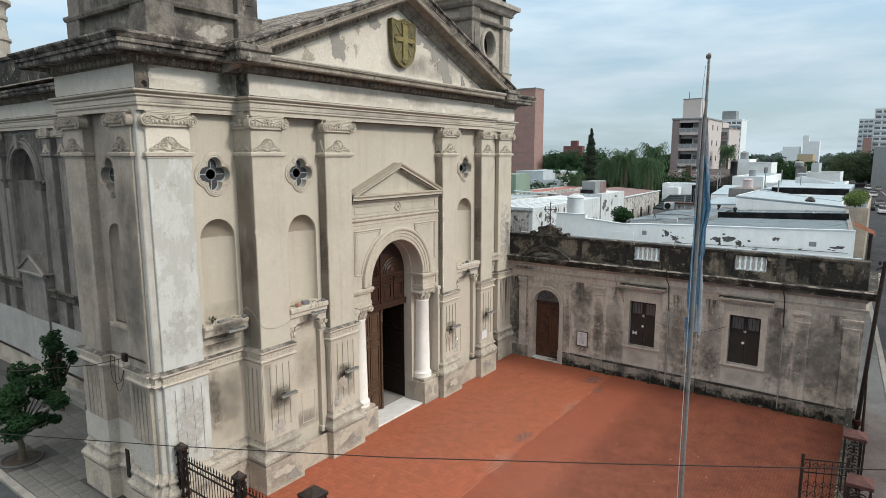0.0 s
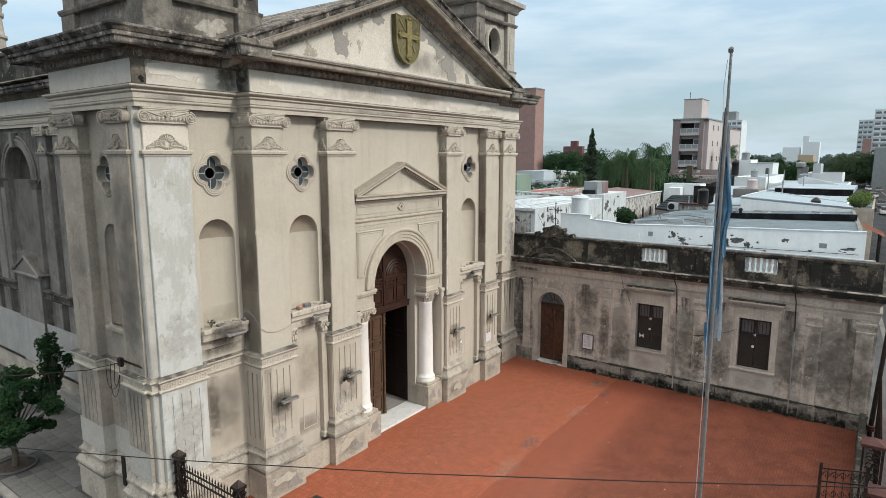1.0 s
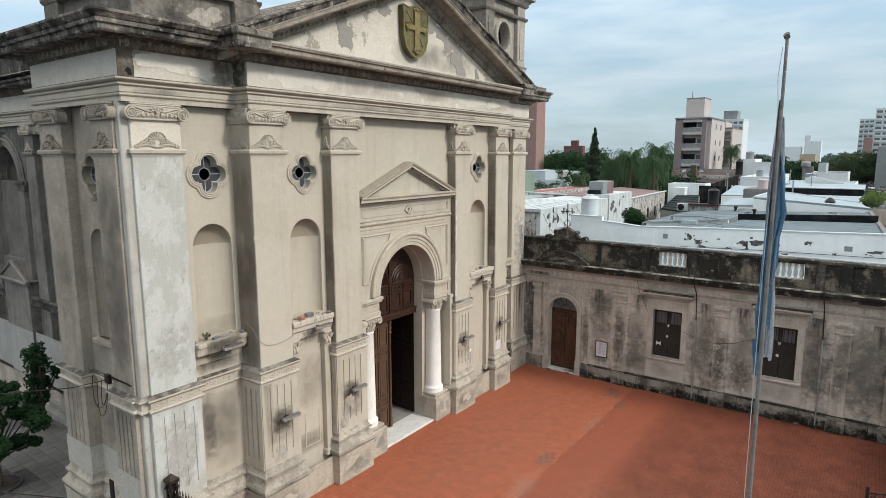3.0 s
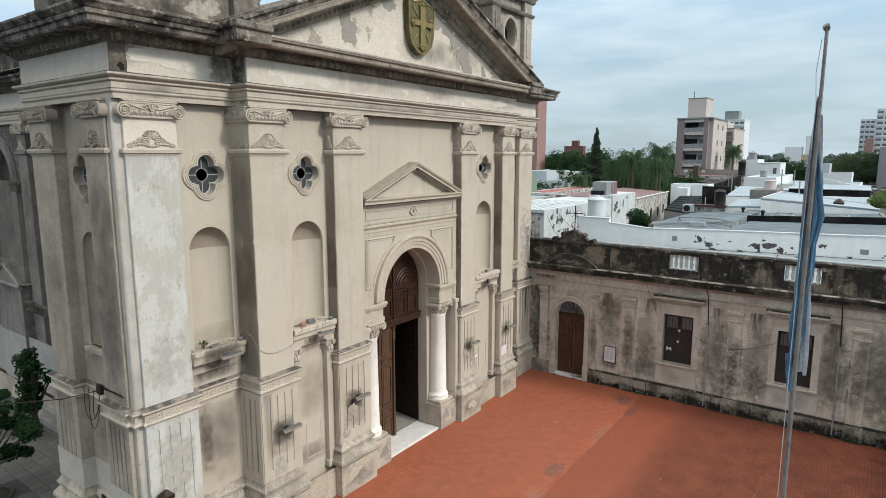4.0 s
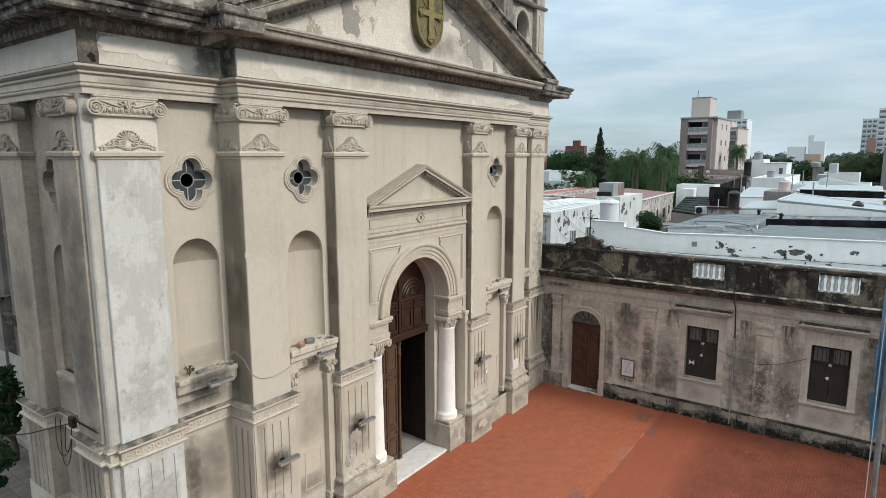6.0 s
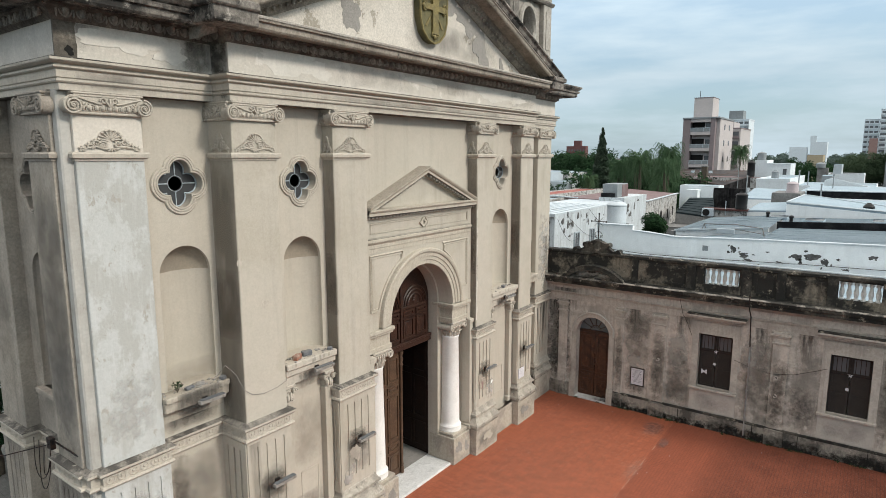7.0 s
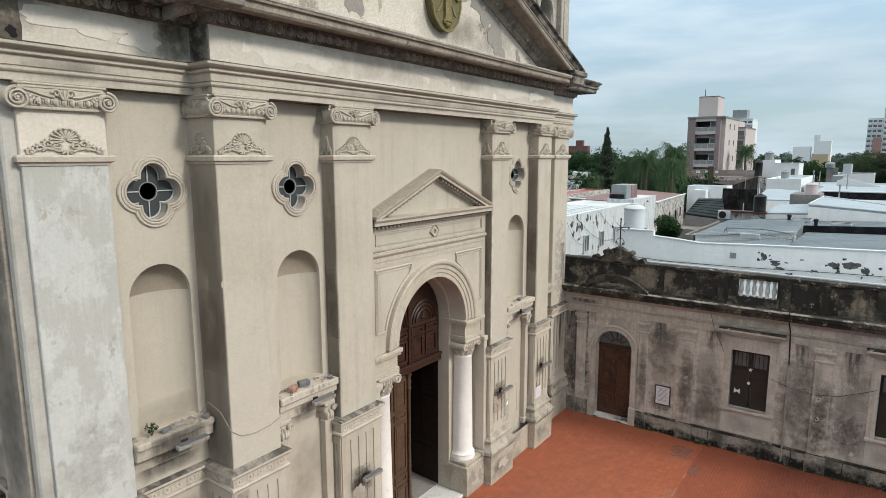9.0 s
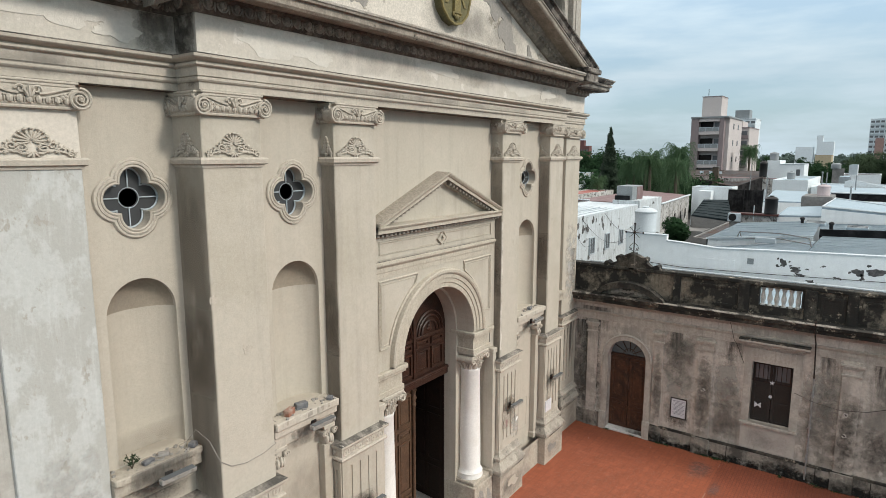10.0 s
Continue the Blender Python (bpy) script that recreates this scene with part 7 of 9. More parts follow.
def leaf_cloud(bm, pts, size, rnd, n):
    for _ in range(n):
        c, r = pts[rnd.randrange(len(pts))]
        d = Vector((rnd.gauss(0, 1), rnd.gauss(0, 1), rnd.gauss(0, 1))).normalized()
        p = Vector(c) + Vector((d.x * r[0], d.y * r[1], d.z * r[2])) * (rnd.random() ** 0.4)
        a = Vector((rnd.gauss(0, 1), rnd.gauss(0, 1), rnd.gauss(0, 0.6))).normalized()
        b = a.orthogonal().normalized()
        s = size * rnd.uniform(0.6, 1.3)
        vs = [bm.verts.new(p + a * s), bm.verts.new(p + b * s * 0.5), bm.verts.new(p - a * s), bm.verts.new(p - b * s * 0.5)]
        bm.faces.new(vs)
    return bm


# white party wall right behind the wing, stepped at its end, with the pale roofs behind it
t = thing("white_house", "whitewashed house with peeling party wall and pale sheet roof", "house")
prof = [(-14.2, 0.0), (0.5, 0.0), (0.5, 7.24), (-1.33, 7.24), (-1.33, 7.0), (-2.1, 6.96), (-3.4, 6.84), (-5.2, 6.92), (-7.2, 6.99), (-11.5, 7.11), (-14.2, 7.21)]
part("party_wall", plate(B(), prof, [], 0, 0.25, lambda u, v, d: (14.8 + d, u, v)), M_whitewall, t, "peeling whitewashed party wall")
bm = B()
for p0, p1 in zip(prof[2:], prof[3:]):
    if abs(p0[0] - p1[0]) > 0.1:
        plate(bm, [(p0[0], p0[1] - 0.01), (p1[0], p1[1] - 0.01), (p1[0], p1[1] + 0.045), (p0[0], p0[1] + 0.045)], [], -0.03, 0.28, lambda u, v, d: (14.8 + d, u, v))
part("coping", bm, M_white2, t)
part("plaster_panel", plate(B(), rect(-4.15, -2.55, 5.85, 6.42), [], -0.02, 0.005, lambda u, v, d: (14.8 + d, u, v)), M_whitewall, t)
part("wall_vent", plate(B(), rect(-4.86, -4.62, 6.33, 6.57), [], -0.015, 0.005, lambda u, v, d: (14.8 + d, u, v)), M_tankgrey, t, "small grey vent grille")
part("wall_vent", plate(B(), rect(-12.75, -12.45, 6.38, 6.6), [], -0.015, 0.005, lambda u, v, d: (14.8 + d, u, v)), M_tankgrey, t, "small grey vent grille")


def splotch(bm, u, v, ru, rv, seed, d0, d1, fn, n=22):
    """A ragged flat patch."""
    rnd = random.Random(seed)
    ph = [rnd.uniform(0, 2 * pi) for _ in range(4)]
    pts = []
    for i in range(n):
        a = 2 * pi * i / n
        k = 0.72 + 0.16 * sin(2 * a + ph[0]) + 0.12 * sin(3 * a + ph[1]) + 0.10 * sin(5 * a + ph[2]) + rnd.uniform(-0.10, 0.10)
        pts.append((u + ru * k * cos(a), v + rv * k * sin(a)))
    return plate(bm, pts, [], d0, d1, fn)


pw = lambda u, v, d: (14.8 + d, u, v)
rnd = random.Random(90)
for y, z, ry, rz in ((-5.93, 6.52, 0.16, 0.20), (-6.35, 6.27, 0.30, 0.13), (-5.73, 6.36, 0.10, 0.06), (-6.55, 6.08, 0.20, 0.08), (-8.44, 6.38, 0.24, 0.22), (-8.98, 6.45, 0.34, 0.22), (-9.45, 6.26, 0.16, 0.22),
                     (-11.06, 6.62, 0.20, 0.11), (-13.6, 6.41, 0.36, 0.10), (-10.2, 6.02, 0.13, 0.06), (-6.9, 5.85, 0.2, 0.08), (-7.3, 6.5, 0.08, 0.05), (-9.9, 6.42, 0.09, 0.06), (-12.1, 6.2, 0.12, 0.05), (-7.75, 6.1, 0.12, 0.07), (-3.0, 6.35, 0.06, 0.04)):
    part("peeled_patch", splotch(B(), y, z, ry, rz, rnd.random(), -0.005, 0.003, pw), M_peel, t, "bare dark patch where paint peeled")
    for k in range(3):
        part("peeled_patch", splotch(B(), y + rnd.uniform(-1.6, 1.6) * ry, z + rnd.uniform(-1.5, 1.2) * rz, ry * 0.28, rz * 0.32, rnd.random(), -0.005, 0.003, pw, 12), M_peel, t)
bm = B()
tube(bm, [(14.74, 0.4, 6.05), (14.74, -2.0, 5.92), (14.73, -5.0, 5.98), (14.74, -9.0, 6.12), (14.74, -14.0, 6.2)], 0.014, 4)
part("wire", bm, M_iron, t, "thin black wire along the wall")


def sheet_roof(parent, pts, seam_n, m=None, thick=0.10, lab="pale roofing sheet"):
    """A sloping roof sheet through four corners (left front, right front, right back, left back) with low seams."""
    bm = B()
    bm.faces.new([bm.verts.new(q) for q in pts])
    bmesh.ops.solidify(bm, geom=bm.faces[:], thickness=thick)
    part("roof_sheet", bm, m or M_membrane, parent, lab)
    q = [Vector(p) for p in pts]
    for k in range(seam_n):
        f_ = (k + 0.5) / seam_n
        bm = B()
        tube(bm, [q[0].lerp(q[3], f_) + Vector((0, 0, 0.004)), q[1].lerp(q[2], f_) + Vector((0, 0, 0.004))], 0.012, 4)
        part("roof_seam", bm, m or M_membrane, parent)


sheet_roof(t, [(15.05, -2.6, 6.5), (15.05, -6.5, 6.68), (22, -6.5, 6.6), (22, -1.6, 5.9)], 5)
sheet_roof(t, [(15.05, -6.5, 6.68), (15.05, -14.0, 6.86), (24.4, -13.55, 6.82), (24.4, -6.6, 6.6)], 8)
bm = B()
box(bm, 15.05, 22, -1.7, -1.5, 0, 5.85)
part("wall", bm, M_whitewall, t)
bm = B()
lo = [bm.verts.new(q) for q in ((15.05, -14.2, 0), (33.5, -13.25, 0), (33.5, -13.05, 0), (15.05, -14.0, 0))]
hi = [bm.verts.new(q) for q in ((15.05, -14.2, 6.95), (33.5, -13.25, 6.8), (33.5, -13.05, 6.8), (15.05, -14.0, 6.95))]
bm.faces.new(lo), bm.faces.new(hi)
for i in range(4):
    bm.faces.new((lo[i], lo[(i + 1) % 4], hi[(i + 1) % 4], hi[i]))
part("street_front", bm, M_cement, t, "stained grey street front")
bm = plate(B(), [(-6.45, 6.2), (-13.6, 6.2), (-13.6, 7.22), (-6.45, 6.93)], [], 0, 0.22, lambda u, v, d: (24.5 + d, u, v))
part("tarred_parapet", bm, M_tar, t, "tarred black parapet edge")
part("rear_wall", plate(B(), [(-13.5, 0), (-6.5, 0), (-6.5, 6.5), (-13.5, 6.7)], [], 0, 0.1, lambda u, v, d: (24.4 + d, u, v)), M_whitewall, t)
rail = thing("roof_rail", "bent grey steel rail frame on the roof", "rail", at=(0, 0, 0))
bm = B()
tube(bm, [(22.4, -2.75, 6.1), (22.4, -3.0, 6.78), (21.0, -5.0, 6.98), (19.6, -6.4, 7.0), (19.5, -6.5, 6.6)], 0.03, 5)
part("top_tube", bm, M_cement, rail)
bm = B()
tube(bm, [(22.4, -3.2, 6.1), (22.4, -3.0, 6.78)], 0.03, 5)
part("leg", bm, M_cement, rail)
bm = B()
tube(bm, [(22.4, -2.85, 6.42), (21.0, -5.0, 6.72), (19.5, -6.5, 6.72)], 0.025, 5)
part("lower_tube", bm, M_cement, rail)
bm = B()
box(bm, 20.7, 20.85, -4.9, -4.0, 6.48, 6.75, 0.02)
part("box_vent", bm, M_whitebld, rail, "white slotted vent box")

t = thing("rear_roof_house", "house behind with a pale bluish sheet roof and white fascia", "house")
sheet_roof(t, [(22.02, -1.45, 6.36), (22.02, -6.39, 6.83), (34, -5.92, 6.53), (34, -0.97, 6.08)], 6)
bm = B()
tube(bm, [(22.0, -1.45, 6.36), (22.0, -6.39, 6.83)], 0.06, 4)
part("fascia", bm, M_white2, t, "white roof edge")
bm = plate(B(), [(-1.5, 0), (-6.35, 0), (-6.35, 6.75), (-1.5, 6.3)], [], 0, 0.2, lambda u, v, d: (22.1 + d, u, v))
part("wall", bm, M_whitewall, t)
bm = plate(B(), [(22.1, 0), (33.9, 0), (33.9, 6.0), (22.1, 6.28)], [], -1.4, -1.2, lambda u, v, d: (u, d, v))
part("side_wall", bm, M_cement, t, "bare grey side wall")
sheet_roof(t, [(24.75, -6.4, 6.6), (24.75, -13.5, 6.9), (33.5, -13.1, 6.68), (33.5, -5.95, 6.4)], 8)
for x, y, z, w in ((30.9, -5.75, 6.5, 1.1), (27.9, -8.0, 6.66, 1.05), (28.6, -11.2, 6.72, 0.6)):
    sk = thing("skylight", "low grey ribbed roof skylight", "skylight", "roof skylights", at=(x, y, z))
    bm = B()
    box(bm, 0, 1.5, -w / 2, w / 2, -0.06, 0.12, 0.02)
    part("curb", bm, M_membrane, sk)
    for k in range(4):
        bm = B()
        box(bm, 0.03 + 0.36 * k, 0.36 + 0.36 * k, -w / 2 + 0.03, w / 2 - 0.03, 0.12, 0.15, 0.01)
        part("slat", bm, M_darktin if k % 2 else M_tankgrey, sk)
for x, y, z in ((32.0, -5.0, 6.42), (28.6, -6.75, 6.52)):
    vent = thing("roof_vent", "stubby black roof vent pipe", "vent", "roof vents", at=(x, y, z))
    bm = B()
    cyl(bm, (0, 0, 0), (0, 0, 0.30), 0.10, n=10)
    blob(bm, (0, 0, 0.36), (0.15, 0.15, 0.12))
    part("pipe", bm, M_tankblack, vent)

t = shed("gable_house", "white house with a pale blue sloping sheet roof", [(33.6, -5.9, 7.45), (33.6, -13.1, 6.96), (43, -12.4, 6.70), (43, -6.15, 7.47)], 0, M_whitewall, M_membrane)
bm = B()
tube(bm, [(43, -12.4, 6.73), (43, -6.15, 7.5), (33.6, -5.9, 7.48), (33.6, -13.1, 7.0)], 0.07, 4)
part("roof_edge", bm, M_white2, t, "white roof edge")
vent = thing("roof_vent", "low dark turbine roof vent", "vent", "roof vents", at=(37.0, -10.6, 7.02))
part("cowl", lathe(B(), 0, 0, [(0.34, 0), (0.36, 0.12), (0.26, 0.26), (0.20, 0.3), (0.1, 0.4)], 12), M_tankblack, vent, "", 40)
t = shed("pale_roof_house", "low house with a pale sloping sheet roof", [(35.0, -3.2, 6.66), (35.0, -5.85, 6.76), (39.5, -5.7, 7.12), (39.5, -3.4, 6.95)], 0, M_whitewall, M_membrane)
ck = block("cement_roof_block", "bare grey cement rooftop block", "outbuilding", 40, 44, -6.1, -4.12, 7.75, M_cement, M_cement, 0.0)
tank(41.2, -5.43, 7.75, 0.43, 0.85, M_tankpink, "pale pink water tank on a cement block")
t = thing("roof_beam_wall", "stained low wall under a red iron beam", "wall")
bm = B()
box(bm, 34.9, 35.2, -3.22, -0.2, 0, 6.58)
part("wall", bm, M_stainwall, t)
bm = B()
box(bm, 34.7, 35.6, -3.3, -0.15, 6.58, 6.70)
part("beam", bm, M_rust, t, "rusty red iron beam")
tank(35.15, -2.77, 6.70, 0.41, 1.25, M_tankblack, "black ribbed plastic water tank on a red beam")
bm = B()
cyl(bm, (34.85, -1.75, 6.2), (34.85, -1.75, 7.3), 0.035, n=6)
part("white_pipe", bm, M_white2, t)
ac = thing("air_conditioner", "white outdoor air conditioning unit with round fan", "air conditioner", at=(34.50, -0.55, 6.08))
bm = B()
box(bm, 0, 0.38, -0.42, 0.42, 0, 0.62, 0.03)
part("case", bm, M_whitebld, ac)
bm = B()
cyl(bm, (-0.02, 0.1, 0.31), (0.02, 0.1, 0.31), 0.26, n=20)
part("fan_grille", bm, M_tankblack, ac)
wt = tank(17.5, 0.48, 6.6, 0.52, 1.22, M_white2, "squat white water tank on a plinth behind the wall", 0.40)

# houses beyond
t = thing("soot_wall", "soot-black rooftop wall with white edge", "wall")
bm = B()
box(bm, 75.6, 76.0, 3.3, 7.55, 0, 6.28)
part("wall", bm, M_sootvoid, t)
bm = B()
box(bm, 75.5, 76.1, 3.1, 3.3, 0, 6.4)
part("white_edge", bm, M_white2, t)
bm = B()
box(bm, 75.4, 76.1, 5.55, 5.75, 2.9, 6.4)
part("pilaster", bm, M_sootvoid, t)
t = shed("dark_roof_house", "low house with a blackish corrugated roof", [(60, 8.4, 4.0), (60, 4.0, 3.6), (75.6, 7.5, 4.9), (75.6, 10.6, 4.8)], 0, M_cement, M_darktin)
for k in range(7):
    bm = B()
    tube(bm, [(60 + 2.1 * k, 8.35 + 0.29 * k, 4.05 + 0.115 * k), (60 + 2.1 * k, 4.05 + 0.47 * k, 3.66 + 0.175 * k)], 0.07, 4)
    part("roof_rib", bm, M_darktin, t)
block("white_yard_house", "white yard wall with a cube annex", "house", 84, 88, 8.6, 14.2, 6.05, M_whitefront, M_membrane, 0.1)
block("white_cube", "small white cubic annex", "annex", 82, 83.9, 11.1, 12.85, 5.6, M_whitefront, M_whitefront, 0.0)
# black walls stand in for the shaded void below both shed roofs
t = shed("rusty_shed", "wide shed with a rusty corrugated tin roof over a shade-black void", [(108, 20.4, 6.25), (108, 14.6, 6.25), (140, 20.6, 7.42), (140, 28.6, 7.42)], 0, M_sootvoid, M_rusttin)
for k in range(12):
    part("roof_rib", tube(B(), [(108, 20.2 - 0.5 * k, 6.27), (140, 28.3 - 0.69 * k, 7.44)], 0.05, 4), M_rusttin, t)
for k in range(3):
    bm = B()
    bm.faces.new([bm.verts.new(q) for q in ((126, 22.9 - 1.9 * k, 6.97), (126, 22.1 - 1.9 * k, 6.97), (135, 24.1 - 1.9 * k, 7.30), (135, 24.9 - 1.9 * k, 7.30))])
    bmesh.ops.solidify(bm, geom=bm.faces[:], thickness=0.05)
    part("roof_panel", bm, M_membrane, t, "pale roof panel")
t = shed("grey_shed", "low shed with a grey corrugated tin roof", [(104, 14.5, 5.85), (104, 11.7, 5.45), (111, 8.5, 7.0), (140, 12.6, 7.36), (140, 20.5, 7.38)], 0, M_sootvoid, M_tinroof)
for k in range(11):
    part("roof_rib", tube(B(), [(105.5, 14.2 - 0.3 * k, 5.93 - 0.02 * k), (140, 20.2 - 0.72 * k, 7.40)], 0.045, 4), M_tinroof, t)
ch = thing("brick_chimney", "square brick chimney on a shed roof", "chimney", at=(103.4, 15.1, 0))
part("shaft", box(B(), 0, 0.95, -0.47, 0.47, 0, 8.7), M_bark, ch)
part("cap", box(B(), -0.06, 1.0, -0.53, 0.53, 8.7, 8.85, 0.02), M_cement, ch)
t = thing("white_stair_house", "white stepped stairhead house with a small window", "house")
part("wall", box(B(), 114, 122, 6.3, 8.4, 0, 9.88), M_whitefront, t)
part("lower_wall", box(B(), 114.0, 122, 2.4, 6.3, 0, 9.2), M_whitefront, t)
part("window", box(B(), 113.93, 114.1, 3.0, 3.6, 6.9, 8.3), M_glass, t)
part("coping", box(B(), 113.9, 122.1, 2.35, 6.3, 9.2, 9.28), M_whitebld, t)
tank(114.9, 7.4, 9.88, 0.75, 1.5, M_tankgrey, "grey fibre cement water tank on a stairhead")
tank(112.0, 8.65, 6.9, 0.65, 2.9, M_tankblack, "tall black water tank beside the stairhead")
block("grey_terrace", "pale terrace with a row of railings", "house", 80, 100, -1.2, 2.95, 7.2, M_whitefront, M_membrane, 0.35)
tank(90, 1.85, 7.3, 0.52, 1.15, M_tankgrey, "grey water tank on a terrace")
shed("lean_to", "low house with a pale blue lean-to roof", [(55, 0.5, 6.30), (55, -3.4, 6.35), (62, -2.7, 7.0), (62, 0.4, 7.05)], 0, M_whitewall, M_membrane)
t = thing("concrete_tank_tower", "grey concrete water tank on a slab tower", "water tank", at=(110, -2.7, 0))
part("shaft", box(B(), -0.2, 0.9, -1.1, 0.55, 0, 8.6), M_cement, t)
part("tank_body", lathe(B(), 0.2, 0.1, [(0.70, 8.6), (0.74, 8.7), (0.74, 9.3), (0.5, 9.5), (0.3, 9.55)], 16), M_tankgrey, t, "", 40)
t = thing("long_black_house", "long low house with a tarred black wall and white coping", "house")
part("wall", box(B(), 60, 60.4, -12.3, -4.9, 0, 7.0), M_tar, t)
part("coping", box(B(), 59.9, 60.6, -12.4, -4.8, 7.0, 7.12, 0.02), M_white2, t)
part("roof", box(B(), 60.4, 79, -12.2, -4.0, 6.4, 6.80), M_membrane, t)
part("gable_wall", plate(B(), [(-5.2, 6.3), (-10.2, 6.3), (-10.2, 6.75), (-6.0, 7.8), (-5.2, 7.5)], [], 0, 0.3, lambda u, v, d: (80 + d, u, v)), M_whitefront, t, "white sloping gable wall")
block("white_terrace_house", "white terrace house with a flat roof", "house", 81, 94, -11.0, -1.5, 6.5, M_whitefront, M_membrane, 0.2)
block("roof_room", "small grey rooftop room", "outbuilding", 94.5, 99, -5.2, -3.9, 7.7, M_tankgrey, M_membrane, 0.0)
block("pale_flat_house", "pale flat-roofed house with a dark ledge", "house", 112, 122, -9.0, -3.4, 7.4, M_whitefront, M_tinroof, 0.15)
block("roof_room", "small pale rooftop room", "outbuilding", 112.2, 118, -5.6, -4.4, 9.2, M_whitebld, M_membrane, 0.0)
block("grey_low_house", "flat-roofed grey house behind the gable", "house", 45, 58, -12.4, -4.0, 6.3, M_whitewall, M_membrane, 0.12)
block("low_store", "low bare grey outbuilding", "outbuilding", 38, 52, -2.6, 3.0, 4.2, M_cement, M_tinroof, 0.1)
block("garage", "small flat-roofed garage beside a bush", "outbuilding", 56, 64, 6.2, 8.9, 2.6, M_cement, M_cement, 0.06)

t = shed("white_roof_house", "whitewashed house with a bright white roof and black streaks", [(31, 10.5, 5.9), (47, 10.38, 6.0), (50.5, 17, 5.8), (31, 17.5, 5.9)], 0, M_dripwall, M_white2)
part("mouldy_front", plate(B(), rect(10.9, 17.4, 0, 5.55), [], -0.03, 0.005, lambda u, v, d: (31 + d, u, v)), M_stainwall, t, "front wall mottled with black mould")
part("front_cap", box(B(), 30.9, 31.1, 10.6, 17.5, 5.55, 5.66), M_cement, t)
bm = B()
for k in range(9):
    rnd2 = random.Random(k)
    tube(bm, [(31.3, 11 + 0.7 * k, 5.93), (36, 11.2 + 0.68 * k, 5.97), (42, 11 + 0.68 * k, 5.99)], rnd2.uniform(0.03, 0.07), 5)
part("roof_fold", bm, M_white2, t)["kind"] = "stuff"
for x in (35.0, 38.5, 42.0, 45.2):
    w = part("window", box(B(), x, x + 0.9, 10.40, 10.5, 2.6, 3.9), M_glass, t)
    part("window_frame", plate(B(), rect(x - 0.08, x + 0.98, 2.52, 3.98), [rect(x, x + 0.9, 2.6, 3.9)], 10.33, 10.47, front), M_whitebld, w)
    part("mullion", box(B(), x + 0.42, x + 0.48, 10.36, 10.45, 2.6, 3.9), M_whitebld, w)
rn = random.Random(44)
for k in range(30):
    x, z = rn.uniform(31.6, 46.5), rn.choice((rn.uniform(4.6, 5.75), rn.uniform(2.0, 5.0)))
    part("peeled_patch", splotch(B(), x, z, rn.uniform(0.08, 0.30), rn.uniform(0.10, 0.45), 900 + k, 10.435 - 0.005 * (x - 31) / 3.2, 10.50, front, 14), M_peel, t, "flaked black patch")
for k, (x0, x1, z0, z1) in enumerate(((31.2, 36.0, 5.5, 3.6), (33.0, 44.0, 5.7, 3.0), (38.0, 46.5, 5.8, 4.2))):
    part("wire", tube(B(), [(x0 + (x1 - x0) * i / 10, 10.34, z0 + (z1 - z0) * i / 10 - 1.1 * sin(pi * i / 10)) for i in range(11)], 0.014, 4), M_iron, t, "thin hanging wire")
t = thing("white_stair_block", "whitewashed block with flaking black patch", "house")
part("wall", box(B(), 47.0, 54.4, 10.25, 13.0, 0, 6.35), M_dripwall, t)
for k, (x, z, rx, rz) in enumerate(((47.9, 5.0, 0.8, 0.55), (48.3, 5.5, 0.4, 0.3), (49.0, 4.5, 0.5, 0.35), (51.5, 5.9, 0.35, 0.2), (50.3, 5.3, 0.25, 0.4))):
    part("peeled_patch", splotch(B(), x, z, rx, rz, 70 + k, 10.235, 10.26, front), M_peel, t, "flaked black patch")
tb = thing("cement_tank_box", "grey cement tank box with a reddish side on a roof", "tank", at=(47.2, 11.2, 6.35))
part("box_body", box(B(), 0, 3.2, -0.1, 1.5, 0, 1.4, 0.03), M_tankgrey, tb)
part("tar_base", box(B(), -0.2, 0.0, 0.1, 1.6, 0, 0.45, 0.02), M_tar, tb)
part("red_side", box(B(), 1.4, 3.22, -0.13, -0.1, 0.0, 1.3), M_redroof, tb)
t = shed("streaked_house", "long house with a black-streaked white side wall and pinkish roof", [(54.5, 10.34, 5.50), (82, 14.07, 4.92), (84, 22, 5.3), (51, 18.8, 5.85)], 0, M_stainwall, M_redroof)
N = 34
for k in range(N):
    f_ = k / N
    c = Vector((54.4, 10.28, 5.52)).lerp(Vector((82, 14.0, 4.95)), f_ + 0.5 / N)
    bm = B()
    box(bm, -0.30, 0.30, -0.16, 0.16, -0.03, 0.10, 0.02)
    o = part("coping_tile", bm, M_white2, t)
    o.matrix_basis = pose(c.x, c.y, c.z, 0, 0, 7.7)
for k in range(14):
    c = Vector((50.8, 17.2, 5.84)).lerp(Vector((52.0, 24.5, 6.0)), k / 14)
    bm = B()
    box(bm, -0.16, 0.16, -0.2, 0.2, 0, 0.12, 0.02)
    part("coping_tile", bm, M_white2, t).matrix_basis = pose(*c)
for x, z, w_ in ((60, 2.4, 0.9), (66, 2.2, 1.0), (72, 2.0, 0.9), (77, 2.0, 0.9)):
    y = 10.34 + (x - 54.5) * 0.1356
    o = part("window", box(B(), 0, w_, -0.06, 0.1, 0, 1.3), M_dark, t)
    o.matrix_basis = pose(x, y, z, 0, 0, 7.7)
block("red_terrace_house", "low house with a red membrane roof", "house", 60, 80, 25, 29, 5.3, M_stainwall, M_redroof2, 0.15)
block("stained_low_wall_house", "low stained house with a pale roof", "house", 36, 54, 19.5, 24, 5.5, M_stainwall, M_membrane, 0.2)
